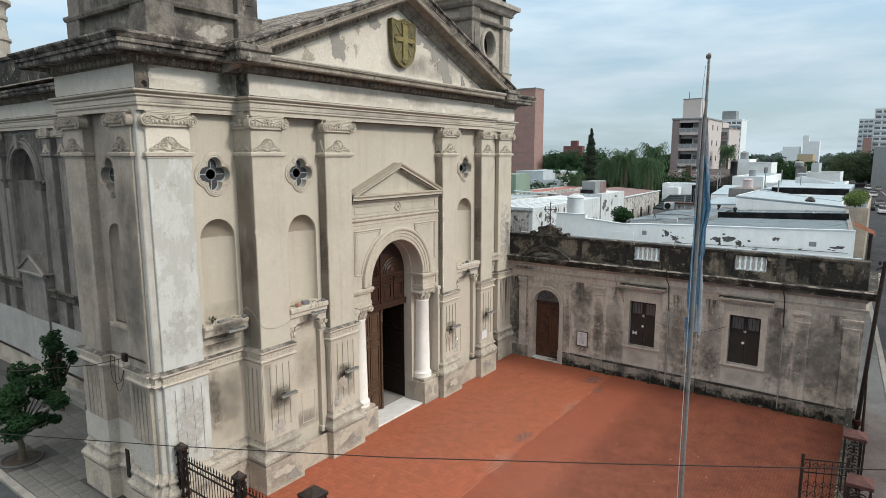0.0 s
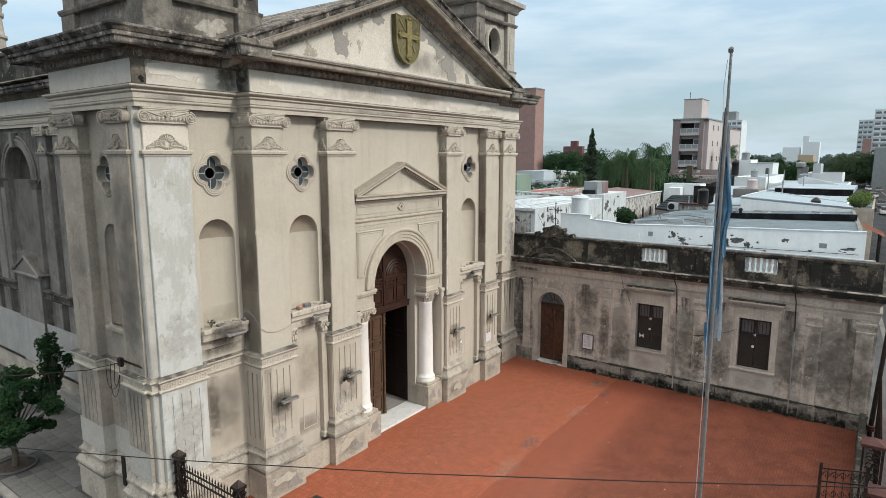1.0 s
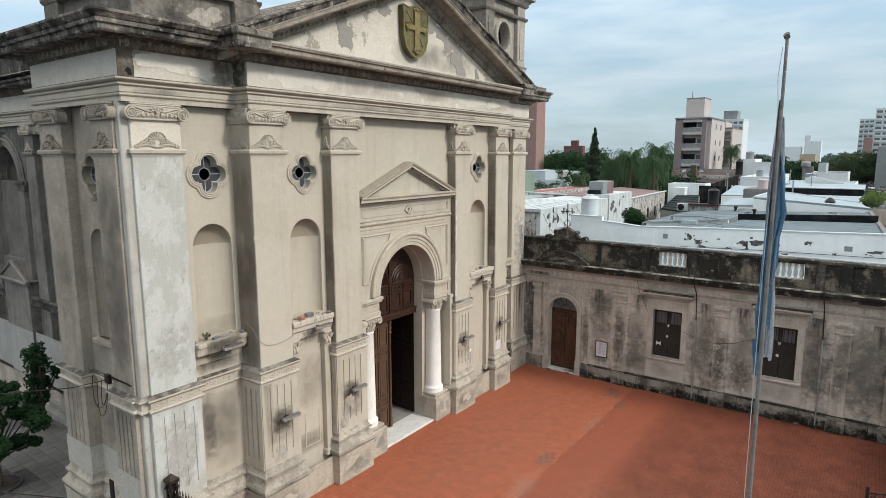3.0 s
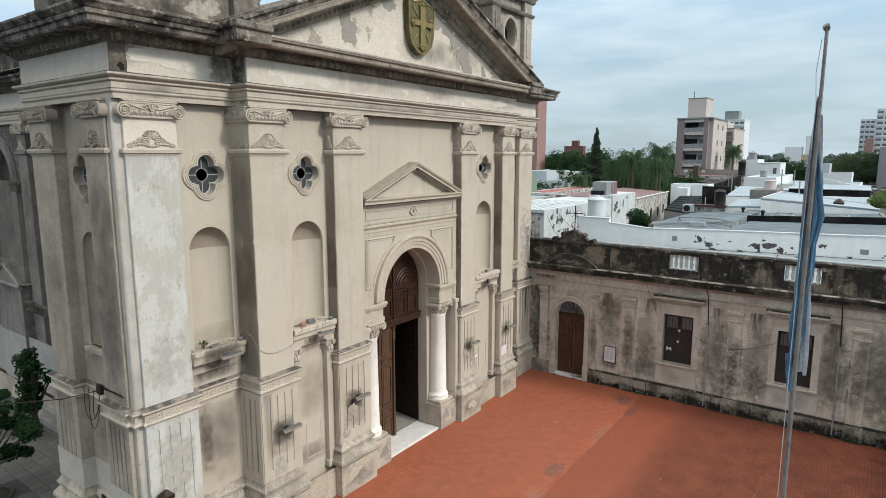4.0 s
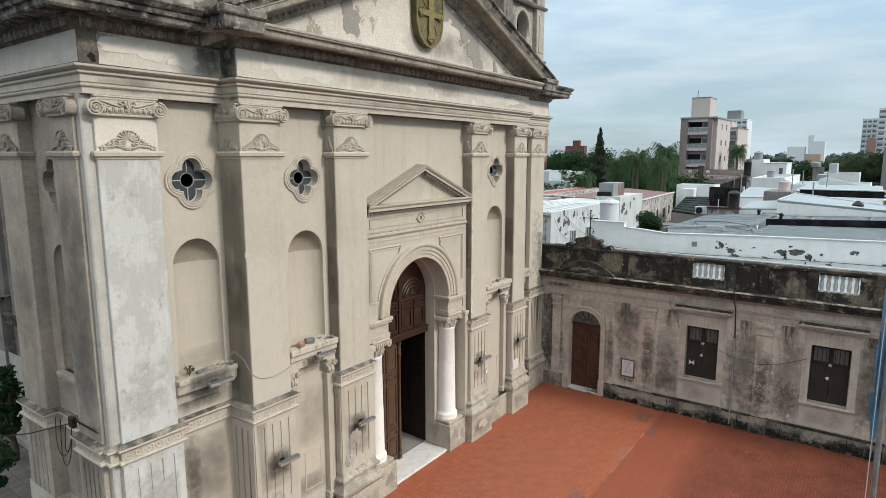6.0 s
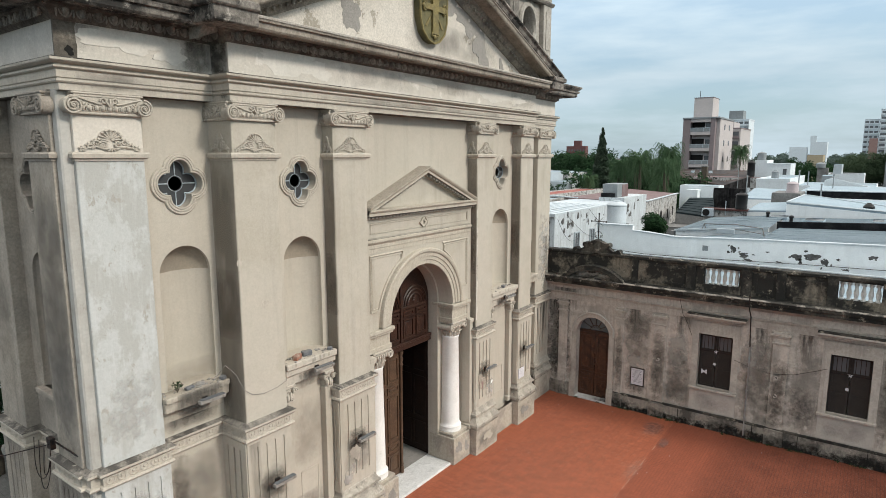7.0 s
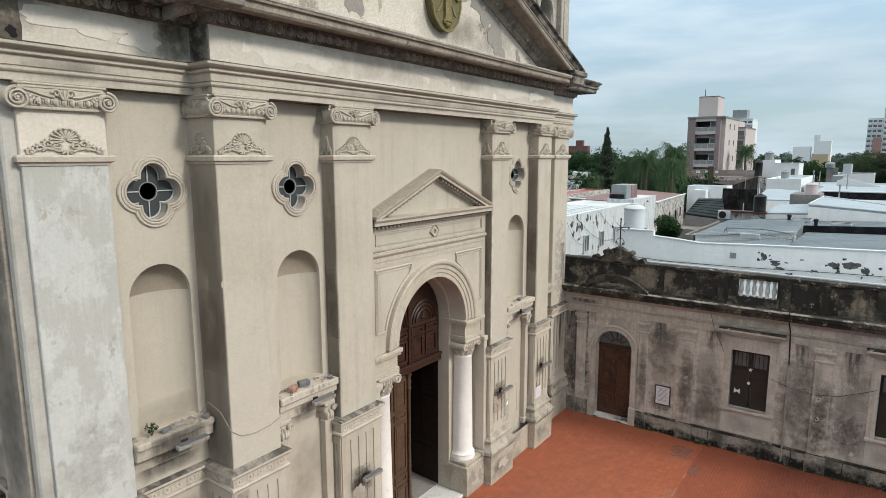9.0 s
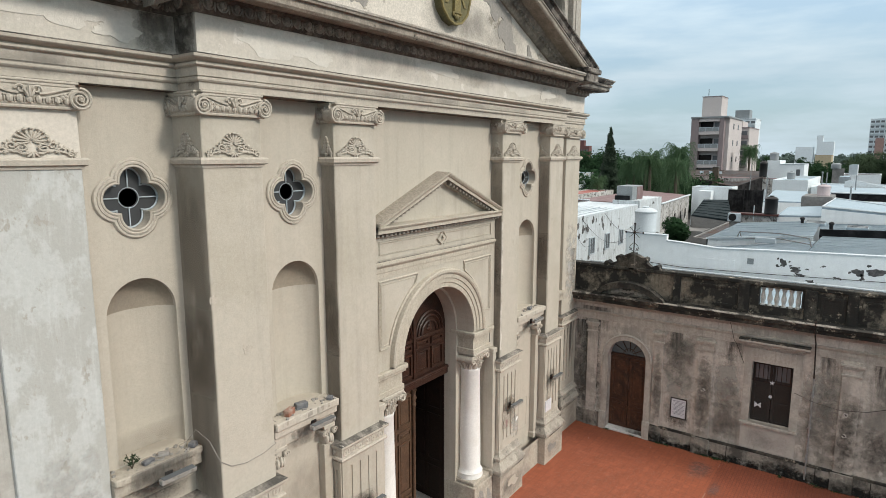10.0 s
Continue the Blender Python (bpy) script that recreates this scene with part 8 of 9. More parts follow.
t = block("white_yard_block", "small white block with a barrel tank", "house", 108, 116, 44, 51, 5.0, M_white2, M_membrane, 0.1)
tank(107, 48.8, 0, 0.9, 5.0, M_tankgrey, "pale barrel tank beside a white block")
for y in (44.2, 45.3):
    vp = thing("vent_pipe", "pair member of white vent pipes", "pipe", "roof vent pipes", at=(117, y, 0))
    part("pipe", cyl(B(), (0, 0, 0), (0, 0, 6.8), 0.22, n=8), M_white2, vp)
for x, y, z, h in ((62, -3.9, 0, 9.0), (49, -6.9, 6.2, 1.9), (72, -6.6, 6.7, 1.7), (60.5, 1.0, 0, 8.4), (84, -3.0, 6.4, 2.0), (104.5, 9.5, 0, 9.0)):
    vp = thing("vent_pipe", "thin pale roof vent pipe", "pipe", "roof vent pipes", at=(x, y, z))
    bm = B()
    cyl(bm, (0, 0, 0), (0, 0, h), 0.06, n=8)
    cyl(bm, (0, 0, h), (0, 0, h + 0.12), 0.12, 0.05, n=8)
    part("pipe", bm, M_tankgrey, vp)

# ends of the houses on the street
t = thing("tiled_awning", "small terracotta tiled awning on dark posts", "awning", at=(0, 0, 0))
bm = B()
v = [bm.verts.new(q) for q in ((23.2, -13.95, 6.65), (26.0, -13.85, 6.65), (26.0, -14.9, 6.15), (23.2, -15.0, 6.15))]
bm.faces.new(v)
bmesh.ops.solidify(bm, geom=bm.faces[:], thickness=0.12)
part("tiles", bm, M_terracotta, t)
for x in (23.4, 25.8):
    bm = B()
    tube(bm, [(x, -14.75, -0.05), (x, -14.75, 6.2)], 0.09, 6)
    part("post", bm, M_iron, t)
t = block("corner_balcony_house", "pale pinkish house with a planted balcony", "house", 44, 62, -14.3, -12.4, 5.7, M_side, M_membrane, 0.5)
rnd = random.Random(31)
tagged(part("balcony_creeper", leaf_cloud(B(), [((48 + 1.2 * k, -13.2 + 0.3 * sin(k), 6.5 + 0.25 * cos(k)), (1.1, 0.8, 0.55)) for k in range(7)], 0.10, rnd, 3200), M_creeper, normals=False), "green creeper growing over a balcony", "creeper", kind="stuff")

# ---- far buildings ----


def flats(name, label, x0, x1, y0, y1, h, floors, bays, mwall, mframe, z_first=3.5, deep=0.5):
    """An apartment block whose windows and balconies look towards the church."""
    t = thing(name, label, "apartment block")
    bm = B()
    box(bm, x0, x1, y0, y1, -0.16, h)
    part("wall", bm, mwall, t)
    bm = B()
    box(bm, x0 - 0.15, x1 + 0.1, y0 - 0.1, y1 + 0.1, h, h + 0.3)
    part("roof", bm, mframe, t)
    fh = (h - z_first) / floors
    w = (y1 - y0) / bays
    for f in range(floors):
        z = z_first + fh * f
        for b in range(bays):
            ya, yb = y0 + w * b, y0 + w * (b + 1)
            bm = B()
            box(bm, x0 - 0.06, x0 + 0.04, ya + 0.12 * w, yb - 0.12 * w, z + 0.30 * fh, z + 0.72 * fh)
            part("window", bm, M_glass, t)
            bm = B()
            box(bm, x0 - deep, x0, ya + 0.06 * w, yb - 0.06 * w, z - 0.1, z + 0.06)
            box(bm, x0 - deep, x0 - deep + 0.1, ya + 0.06 * w, yb - 0.06 * w, z, z + 0.30 * fh)
            part("balcony", bm, mframe, t)
    return t


t = thing("apartment_block", "beige apartment block with dark mauve frame and recessed balconies", "apartment block")
part("wall", box(B(), 144.2, 160, 21.1, 29.2, 0, 19.6), M_apt, t)
for y0, y1 in ((27.5, 29.25), (21.9, 22.9)):
    part("frame_wall", box(B(), 142.4, 144.25, y0, y1, 0, 19.6), M_aptdark, t, "mauve brown frame pier")
part("roof", box(B(), 142.2, 160.2, 20.9, 29.4, 19.6, 19.95), M_tankgrey, t)
part("roof_beam", box(B(), 142.5, 144.2, 22.9, 27.5, 18.8, 19.6), M_apt, t)
for f in range(5):
    z = 16.5 - 3.92 * f
    part("spandrel", box(B(), 142.55, 144.2, 22.9, 27.5, z - 0.75, z), M_apt, t)
    bal_ = part("balcony", box(B(), 142.45, 142.58, 22.9, 27.5, z + 0.86, z + 0.98), M_whitebld, t, "pale balcony rail")
    part("balcony_panel", box(B(), 142.50, 142.56, 22.9, 27.5, z + 0.02, z + 0.84), M_tankgrey, bal_, "grey glazed balcony front")
    for k in range(4):
        part("baluster_panel", box(B(), 142.47, 142.58, 23.0 + 1.45 * k, 23.09 + 1.45 * k, z, z + 0.88), M_whitebld, bal_)
    # black sheet for the shade at the back of the balcony
    part("dark_opening", box(B(), 144.1, 144.22, 24.6, 27.45, z + 0.0, z + 2.3), M_dark, t)
    part("window", box(B(), 144.08, 144.22, 23.1, 24.3, z + 0.3, z + 2.1), M_glass, t)
    for k in range(2):
        part("window", box(B(), 149 + 5.5 * k, 150 + 5.5 * k, 21.04, 21.15, z + 0.6, z + 1.9), M_glass, t)
part("lift_house", box(B(), 148, 155, 23.9, 28.3, 19.9, 25.0), M_apt, t)
part("lift_cap", box(B(), 147.9, 155.1, 23.8, 28.4, 25.0, 25.15), M_aptdark, t)
part("aerial", cyl(B(), (150, 27.4, 25.1), (150, 27.4, 27.0), 0.07, n=6), M_iron, t)
t = flats("apartment_block", "beige lower apartment block with brown balconies", 165, 180, 20.1, 23.7, 17.9, 5, 1, M_apt, M_aptdark, 5.0)
part("lift_house", box(B(), 166, 174, 22.0, 23.6, 18, 19.8), M_apt, t)
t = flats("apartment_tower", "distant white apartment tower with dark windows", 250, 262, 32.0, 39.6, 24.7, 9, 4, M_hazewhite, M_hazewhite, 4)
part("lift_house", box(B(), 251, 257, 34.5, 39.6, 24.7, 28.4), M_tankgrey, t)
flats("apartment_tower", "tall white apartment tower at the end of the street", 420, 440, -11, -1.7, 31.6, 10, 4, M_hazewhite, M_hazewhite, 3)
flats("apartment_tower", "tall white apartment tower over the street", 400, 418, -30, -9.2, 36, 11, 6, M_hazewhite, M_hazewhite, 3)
block("red_plinth_house", "red brick house at the foot of the towers", "house", 395, 399, -9, -5.1, 20.3, M_brickred, M_brickred, 0)
block("street_house", "grey house across the street", "house", 215, 300, -30, -12.5, 13, M_tankgrey, M_tankgrey, 0.3)
block("yellow_house", "far ochre house under a tin roof", "house", 230, 240, 5.0, 9.7, 11.0, M_yellow, M_tinroof, 0.0)
t = block("white_far_house", "far hazy white house with a tall blank wall", "house", 300, 306, 8.4, 14.8, 16.8, M_hazewhite, M_hazewhite, 0.0)
part("chimney_slab", box(B(), 300.2, 302, 12.6, 15.0, 16.8, 19.5), M_hazewhite, t)
block("white_far_house", "far grey-white low house", "house", 300, 308, 16.0, 22.8, 14.6, M_hazewhite, M_hazewhite, 0.0)
t = block("brick_far_house", "far dull red brick house with a stepped roof", "house", 250, 253, 99.3, 108.7, 14.9, M_brickfar, M_brickfar, 0.3)
part("stair_tower", box(B(), 250.5, 252.5, 102.0, 105.3, 14.8, 17.7), M_brickfar, t)
for k in range(6):
    part("window", box(B(), 249.9, 250.1, 100.0 + 1.4 * k, 100.6 + 1.4 * k, 12.7, 13.7), M_glass, t)
rnd = random.Random(77)
for k in range(46):
    x = rnd.uniform(110, 420)
    y = rnd.uniform(-2, 150) * x / 300 + 0.05 * x
    w, d, h = rnd.uniform(6, 14), rnd.uniform(6, 14), rnd.uniform(3.5, 7.5)
    block("far_house", "far low flat-roofed house among trees", "house", x, x + d, y, y + w, h, rnd.choice((M_whitebld, M_apt, M_stainwall, M_cement)), rnd.choice((M_membrane, M_tinroof, M_redroof)), 0.0)

t = thing("brick_tower", "red brick apartment tower with a dark window strip", "apartment block")
part("wall", box(B(), 126, 131, 59.8, 66.4, 0, 27.9), M_brickred, t)
part("dark_strip", box(B(), 126.6, 131, 66.4, 71.8, 0, 27.0), M_aptdark, t, "dark recessed window strip")
part("side_wall", box(B(), 123.5, 131, 71.8, 86.0, 0, 30.2), M_brickred, t)
part("parapet", box(B(), 125.9, 131.1, 59.7, 66.5, 27.9, 28.2), M_cement, t)
for f in range(8):
    w = part("window", box(B(), 126.4, 126.7, 67.2, 69.8, 2.6 + 3.2 * f, 4.6 + 3.2 * f), M_glass, t)
    part("ledge", box(B(), 126.2, 126.7, 66.7, 70.0, 1.8 + 3.2 * f, 2.5 + 3.2 * f), M_aptdark, w)
    part("floor_band", box(B(), 125.97, 126.05, 59.8, 66.4, 1.9 + 3.2 * f, 2.05 + 3.2 * f), M_aptdark, t)
block("green_shed", "pale green metal shed", "shed", 52, 56, 24.0, 29.0, 8.2, M_green, M_green, 0.0)

# ---- cars in the street ----


def car(x, y, paint, label, rz=2.9):
    t = thing("car", label, "car", "cars in the street", at=(x, y, -0.12))
    t.rotation_euler = (0, 0, radians(rz))
    bm = B()
    plate(bm, [(-2.1, 0.35), (-2.05, 0.75), (-1.3, 0.88), (1.0, 0.92), (2.0, 0.80), (2.15, 0.5), (2.1, 0.32)], [], -0.85, 0.85, lambda u, v, d: (u, d, v))
    part("body", bm, paint, t)
    bm = B()
    plate(bm, [(-1.35, 0.86), (-0.75, 1.42), (0.75, 1.45), (1.45, 0.90)], [], -0.70, 0.70, lambda u, v, d: (u, d, v))
    part("windows", bm, M_tankblack, t, "dark car windows")
    bm = B()
    box(bm, -0.7, 0.7, -0.69, 0.69, 1.42, 1.48, 0.02)
    part("car_roof", bm, paint, t)
    for sx in (-1.3, 1.3):
        for sy in (-0.85, 0.7):
            w = part("wheel", cyl(B(), (sx, sy, 0.32), (sx, sy + 0.15, 0.32), 0.32, n=14), M_rubber, t)
            part("rim", cyl(B(), (sx, sy - 0.01, 0.32), (sx, sy + 0.16, 0.32), 0.18, n=10), M_steel, w)
    return t


M_carwhite = mat("white_car_paint", (0.62, 0.63, 0.64), None, None, 2.0, rough=0.25, bump=0.0, speckle=0.0)
M_cargrey = mat("grey_car_paint", (0.20, 0.21, 0.22), None, None, 2.0, rough=0.25, bump=0.0, speckle=0.0)
M_cardark = mat("dark_car_paint", (0.03, 0.03, 0.035), None, None, 2.0, rough=0.25, bump=0.0, speckle=0.0)
for x, y, m, l in ((119.8, -15.9, M_carwhite, "white car in the street"), (141.0, -15.2, M_cargrey, "grey car in the street"), (128.0, -13.6, M_cardark, "dark car parked at the kerb"), (156.0, -12.6, M_carwhite, "white car parked at the kerb"),
                   (174.9, -13.7, M_carwhite, "white car in the street"), (192.0, -11.3, M_cardark, "dark car parked at the kerb"), (215.6, -11.9, M_carwhite, "white car in the street"), (208.0, -14.6, M_cargrey, "grey car in the street")):
    car(x, y, m, l)

# ---- planting ----


def tree(name, label, x, y, h, spread, seed, trunk_h, leaf=0.13, n=5000, m=None, base=-0.02):
    rnd = random.Random(seed)
    t = thing(name, label, "tree", at=(x, y, base))
    bm = B()
    tube(bm, [(0, 0, 0), (0.04, 0.02, trunk_h * 0.5), (0.0, 0.08, trunk_h), (0.05, 0.1, h * 0.7)], [0.12, 0.10, 0.085, 0.03], 8)
    clumps = []
    for i in range(34):
        a = rnd.uniform(0, 2 * pi)
        rr = spread * rnd.uniform(0.15, 1.05)
        z = trunk_h + (h - trunk_h) * rnd.uniform(0.05, 0.95)
        k = 1 - 0.55 * abs((z - trunk_h) / (h - trunk_h) - 0.4)
        c = (rr * k * cos(a), rr * k * sin(a), z)
        kk = rnd.uniform(0.5, 1.25)
        clumps.append((c, (spread * 0.27 * kk, spread * 0.27 * kk, (h - trunk_h) * 0.12 * kk)))
        tube(bm, [(0, 0.06, trunk_h * rnd.uniform(0.8, 1.1)), (c[0] * 0.5, c[1] * 0.5, (trunk_h + z) / 2), c], [0.045, 0.03, 0.012], 5)
    part("trunk", bm, M_bark, t, "", 50)
    part("crown", leaf_cloud(B(), clumps, leaf, rnd, n), m or M_leaf, t, "clumps of small dark green leaves", normals=False)
    return t


tree("street_tree", "small dark green street tree in a round pit", -10.6, 8.9, 3.2, 1.35, 3, 0.95, 0.07, 10500)
tree("street_tree", "small dark green street tree beside the nave", -7.95, 12.3, 3.5, 0.7, 8, 0.9, 0.07, 3200)
pit = thing("tree_pit", "round tree pit with dark soil and a low rim", "tree pit", at=(-10.6, 8.9, -0.02))
part("soil", lathe(B(), 0, 0, [(0.60, 0.004), (0.58, 0.02)], 20), M_soil, pit)
bm = B()
tube(bm, [(0.64 * cos(2 * pi * i / 24), 0.64 * sin(2 * pi * i / 24), 0.03) for i in range(24)], 0.05, 6, True)
part("rim", bm, M_pavebed, pit)

# cypress
rnd = random.Random(5)
t = thing("cypress", "tall narrow dark green cypress", "tree", at=(98, 32.6, 0))
bm = B()
tube(bm, [(0, 0, 0), (0, 0, 8), (0, 0, 16.0)], [0.3, 0.2, 0.03], 8)
part("trunk", bm, M_bark, t)
cl = [((0.15 * sin(2 * k), 0.15 * cos(2 * k), 1.6 + 13.7 * k / 24), (2.6 * (1 - (k / 25.0) ** 1.1) + 0.06,) * 2 + (0.8,)) for k in range(25)]
cl = [c for i, c in enumerate(cl) for _ in range(max(1, int(6 * c[1][0])))]
part("crown", leaf_cloud(B(), cl, 0.24, rnd, 30000), M_leafdark, t, normals=False)


def palm(x, y, h, seed, n=70, L=4.2):
    rnd = random.Random(seed)
    t = thing("palm", "feathery green palm with drooping fronds", "palm", at=(x, y, 0))
    bm = B()
    tube(bm, [(0, 0, 0), (0.1, 0, h * 0.5), (0, 0, h)], [0.3, 0.25, 0.22], 8)
    part("trunk", bm, M_bark, t)
    bm = B()
    for i in range(n):
        a = rnd.uniform(0, 2 * pi)
        up = rnd.uniform(-0.5, 1.7)
        ln = L * rnd.uniform(0.7, 1.1)
        prev = None
        for k in range(13):
            u = k / 12
            r = ln * (0.86 * u - 0.34 * u * u)
            z = h + ln * (up * u - (0.75 + 0.4 * max(0, up)) * u * u * 1.1)
            p = Vector((r * cos(a), r * sin(a), z))
            side = Vector((-sin(a), cos(a), 0))
            w = 0.12 + 0.75 * sin(pi * min(1, u * 0.9 + 0.08))
            if prev is not None:
                step_ = p - prev
                for sg in (-1, 1):
                    for q in range(2):
                        o = prev.lerp(p, (q + rnd.random()) / 2)
                        tip = o + side * sg * w * rnd.uniform(0.25, 0.6) + Vector((0, 0, -w * rnd.uniform(0.35, 0.85))) + step_ * rnd.uniform(0.2, 0.9)
                        bm.faces.new([bm.verts.new(v) for v in (o, o + step_ * 0.16 + side * sg * 0.05, tip)])
            prev = p
    part("crown", bm, M_palm, t, "drooping feathery fronds", normals=False)
    return t


palm(93, 27.4, 8.0, 22, 110, 4.6)
palm(91, 23.6, 9.2, 23, 120, 5.2)
palm(92, 25.9, 8.4, 2, 120, 4.8)
palm(88, 21.9, 9.6, 6, 140, 5.4)
palm(95, 24.0, 7.6, 7, 90, 5.0)
palm(86, 17.2, 8.4, 8, 140, 5.0)
palm(94, 19.0, 10.6, 12, 130, 5.4)
palm(90, 19.4, 6.2, 13, 80, 4.4)
palm(150, 17.2, 11.4, 9, 170, 4.6)
palm(80, 27.5, 6.5, 10, 60, 3.0)


def wood(name, label, x0, x1, y0, y1, h, seed, n, leaf, m=None):
    rnd = random.Random(seed)
    cl = []
    for i in range(46):
        tx, ty, k = rnd.uniform(x0, x1), rnd.uniform(y0, y1), rnd.uniform(0.65, 1.0)
        for j in range(7):
            r = rnd.uniform(0.5, 1.0)
            cl.append(((tx + rnd.gauss(0, h * 0.13), ty + rnd.gauss(0, h * 0.13), h * k * rnd.uniform(0.2, 0.86)), (h * 0.17 * r, h * 0.17 * r, h * 0.12 * r)))
    return tagged(part(name, leaf_cloud(B(), cl, leaf, rnd, n), m or M_leaf, normals=False), label, "trees", kind="stuff")


wood("far_wood", "dark green crowns among the palms", 96, 104, 15.5, 30, 9.0, 31, 12000, 0.28, M_leaf)
wood("far_wood", "dark trees before the far brick house", 168, 190, 62, 92, 13.2, 32, 26000, 0.36, M_leaf)
wood("far_wood", "dark trees behind the cypress", 130, 146, 40, 58, 13.6, 33, 26000, 0.32, M_leaf)
wood("far_wood", "dark tree line behind the roofs", 190, 225, 32, 62, 12.6, 34, 24000, 0.42, M_leaf)
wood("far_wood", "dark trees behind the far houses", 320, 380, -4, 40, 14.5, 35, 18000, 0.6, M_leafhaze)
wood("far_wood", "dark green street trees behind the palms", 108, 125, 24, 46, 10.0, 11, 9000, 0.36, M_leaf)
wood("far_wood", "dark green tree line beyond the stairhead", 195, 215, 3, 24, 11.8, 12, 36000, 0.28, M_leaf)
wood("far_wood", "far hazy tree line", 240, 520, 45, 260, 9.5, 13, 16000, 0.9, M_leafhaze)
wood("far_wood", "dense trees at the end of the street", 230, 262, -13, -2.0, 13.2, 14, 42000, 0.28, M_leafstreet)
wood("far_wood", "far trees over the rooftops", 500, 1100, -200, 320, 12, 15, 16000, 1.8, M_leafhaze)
wood("far_wood", "green shrubs beside the brick tower", 84, 96, 33, 50, 6.5, 16, 8000, 0.26, M_leaf)
rnd = random.Random(21)
t = thing("roof_bush", "round green bush between the roofs", "bush", at=(35, 3.6, 0))
bm = B()
tube(bm, [(0, 0, 0), (0, 0, 4.4)], 0.08, 6)
part("stem", bm, M_bark, t)
part("crown", leaf_cloud(B(), [((0.3 * sin(k), 0.3 * cos(k), 4.2 + 0.26 * k), (0.85, 0.85, 0.65)) for k in range(6)], 0.10, rnd, 5000), M_leaf, t, normals=False)

# ---- cable across the yard ----
for x, y, h, top in ((-17.68, 4.0, 6.7, 6.08), (-5.31, -21.65, 7.7, 7.15), (-17.8, 8.1, 6.4, 5.8)):
    up = thing("utility_pole", "plain weathered wooden utility pole", "utility pole", at=(x, y, -0.16))
    part("pole", cyl(B(), (0, 0, 0), (0, 0, h), 0.13, 0.09, 10), M_bark, up)
    part("crossarm", box(B(), -0.5, 0.5, -0.05, 0.05, top - 0.1, top + 0.02), M_bark, up)
lp = thing("street_pole", "leaning dark steel pole with insulators beside the annex", "utility pole", at=(9.25, -14.98, -0.05))
part("pole", cyl(B(), (0, 0, 0), (-0.02, -0.34, 6.80), 0.085, 0.065, 10), M_iron, lp, "dark painted steel pole")
part("crossarm", tube(B(), [(-0.02, -0.10, 6.45), (-0.02, -0.34, 6.62), (-0.02, -0.75, 6.55)], 0.03, 5), M_iron, lp)
for d in (-0.15, 0.0, 0.2, 0.38):
    part("insulator", blob(B(), (-0.02, -0.34 - d, 6.74 - 0.1 * abs(d)), (0.05, 0.05, 0.09)), M_iron, lp)
part("collar", cyl(B(), (0, -0.02, 0.35), (0, -0.03, 0.55), 0.16, n=10), M_rust, lp)
cab = thing("overhead_cable", "thin black overhead cable sagging across the yard", "cable")
bm = B()
tube(bm, [(-17.68, 4.0, 5.93), (-17.46, 3.55, 6.03), (-14.46, -2.81, 5.81), (-13.03, -5.79, 5.88), (-11.4, -9.29, 6.06), (-9.94, -12.27, 6.26), (-8.44, -15.3, 6.48), (-5.46, -21.35, 7.07), (-5.31, -21.65, 6.99)], 0.008, 5)
part("wire", bm, M_rubber, cab)

# ---- weathering of the church ----


def stain(parent, m, u0, u1, v0, v1, d, fn, name="stain"):
    """A thin film over a wall or floor, a few millimetres proud of it."""
    bm = B()
    lay = bm.loops.layers.uv.new("uv")
    vs = [bm.verts.new(fn(u, v, d)) for u, v in ((u0, v0), (u1, v0), (u1, v1), (u0, v1))]
    f = bm.faces.new(vs)
    for lp, uv in zip(f.loops, ((0, 0), (1, 0), (1, 1), (0, 1))):
        lp[lay].uv = uv
    return part(name, bm, m, parent, normals=False)


def west_of(x):      # a face that looks along -x, at x
    return lambda u, v, d: (x + d, u, v)


# soot and damp on pilasters, bays and pedestals
for m, x0, x1, z0, z1, y in (
        (M_soot_film, -8.3, -6.9, 4.72, 5.30, 0.895), (M_drip_film, -8.3, -6.9, 4.75, 5.1, 0.892), (M_brown_film, -8.3, -6.9, 1.8, 4.2, 0.895), (M_grey_film, -8.25, -6.9, 2.4, 4.2, 0.892),
        (M_drip_film, -8.36, -6.85, 5.05, 5.72, 0.50), (M_soot_film, -8.2, -7.0, 5.32, 5.72, 0.505), (M_brown_film, -8.2, -6.9, 5.75, 6.3, 0.893),
        (M_grey_film, -6.70, -5.7, 2.3, 3.5, 0.026), (M_soot_film, -6.55, -5.85, 2.7, 3.3, 0.025), (M_lime_film, -6.55, -6.0, 1.7, 2.35, 0.024), (M_drip_film, -6.85, -6.45, 1.7, 4.2, 0.023),
        (M_soot_film, -3.75, -3.0, 2.6, 3.2, 0.025), (M_lime_film, -3.9, -3.4, 1.7, 2.4, 0.024), (M_grey_film, -3.95, -2.8, 2.0, 3.4, 0.026),
        (M_lime_film, 3.3, 3.9, 1.75, 2.6, 0.025), (M_brown_film, 2.8, 3.7, 2.2, 3.4, 0.026),
        (M_lime_film, -9.5, -8.45, 4.9, 6.5, 0.673), (M_lime_film, -9.5, -8.4, 1.9, 4.1, 0.626),
        (M_grey_film, -5.5, -4.1, 1.3, 2.0, 0.445), (M_brown_film, -5.4, -4.0, 2.7, 4.6, 0.446)):
    stain(church, m, x0, x1, z0, z1, y, front)
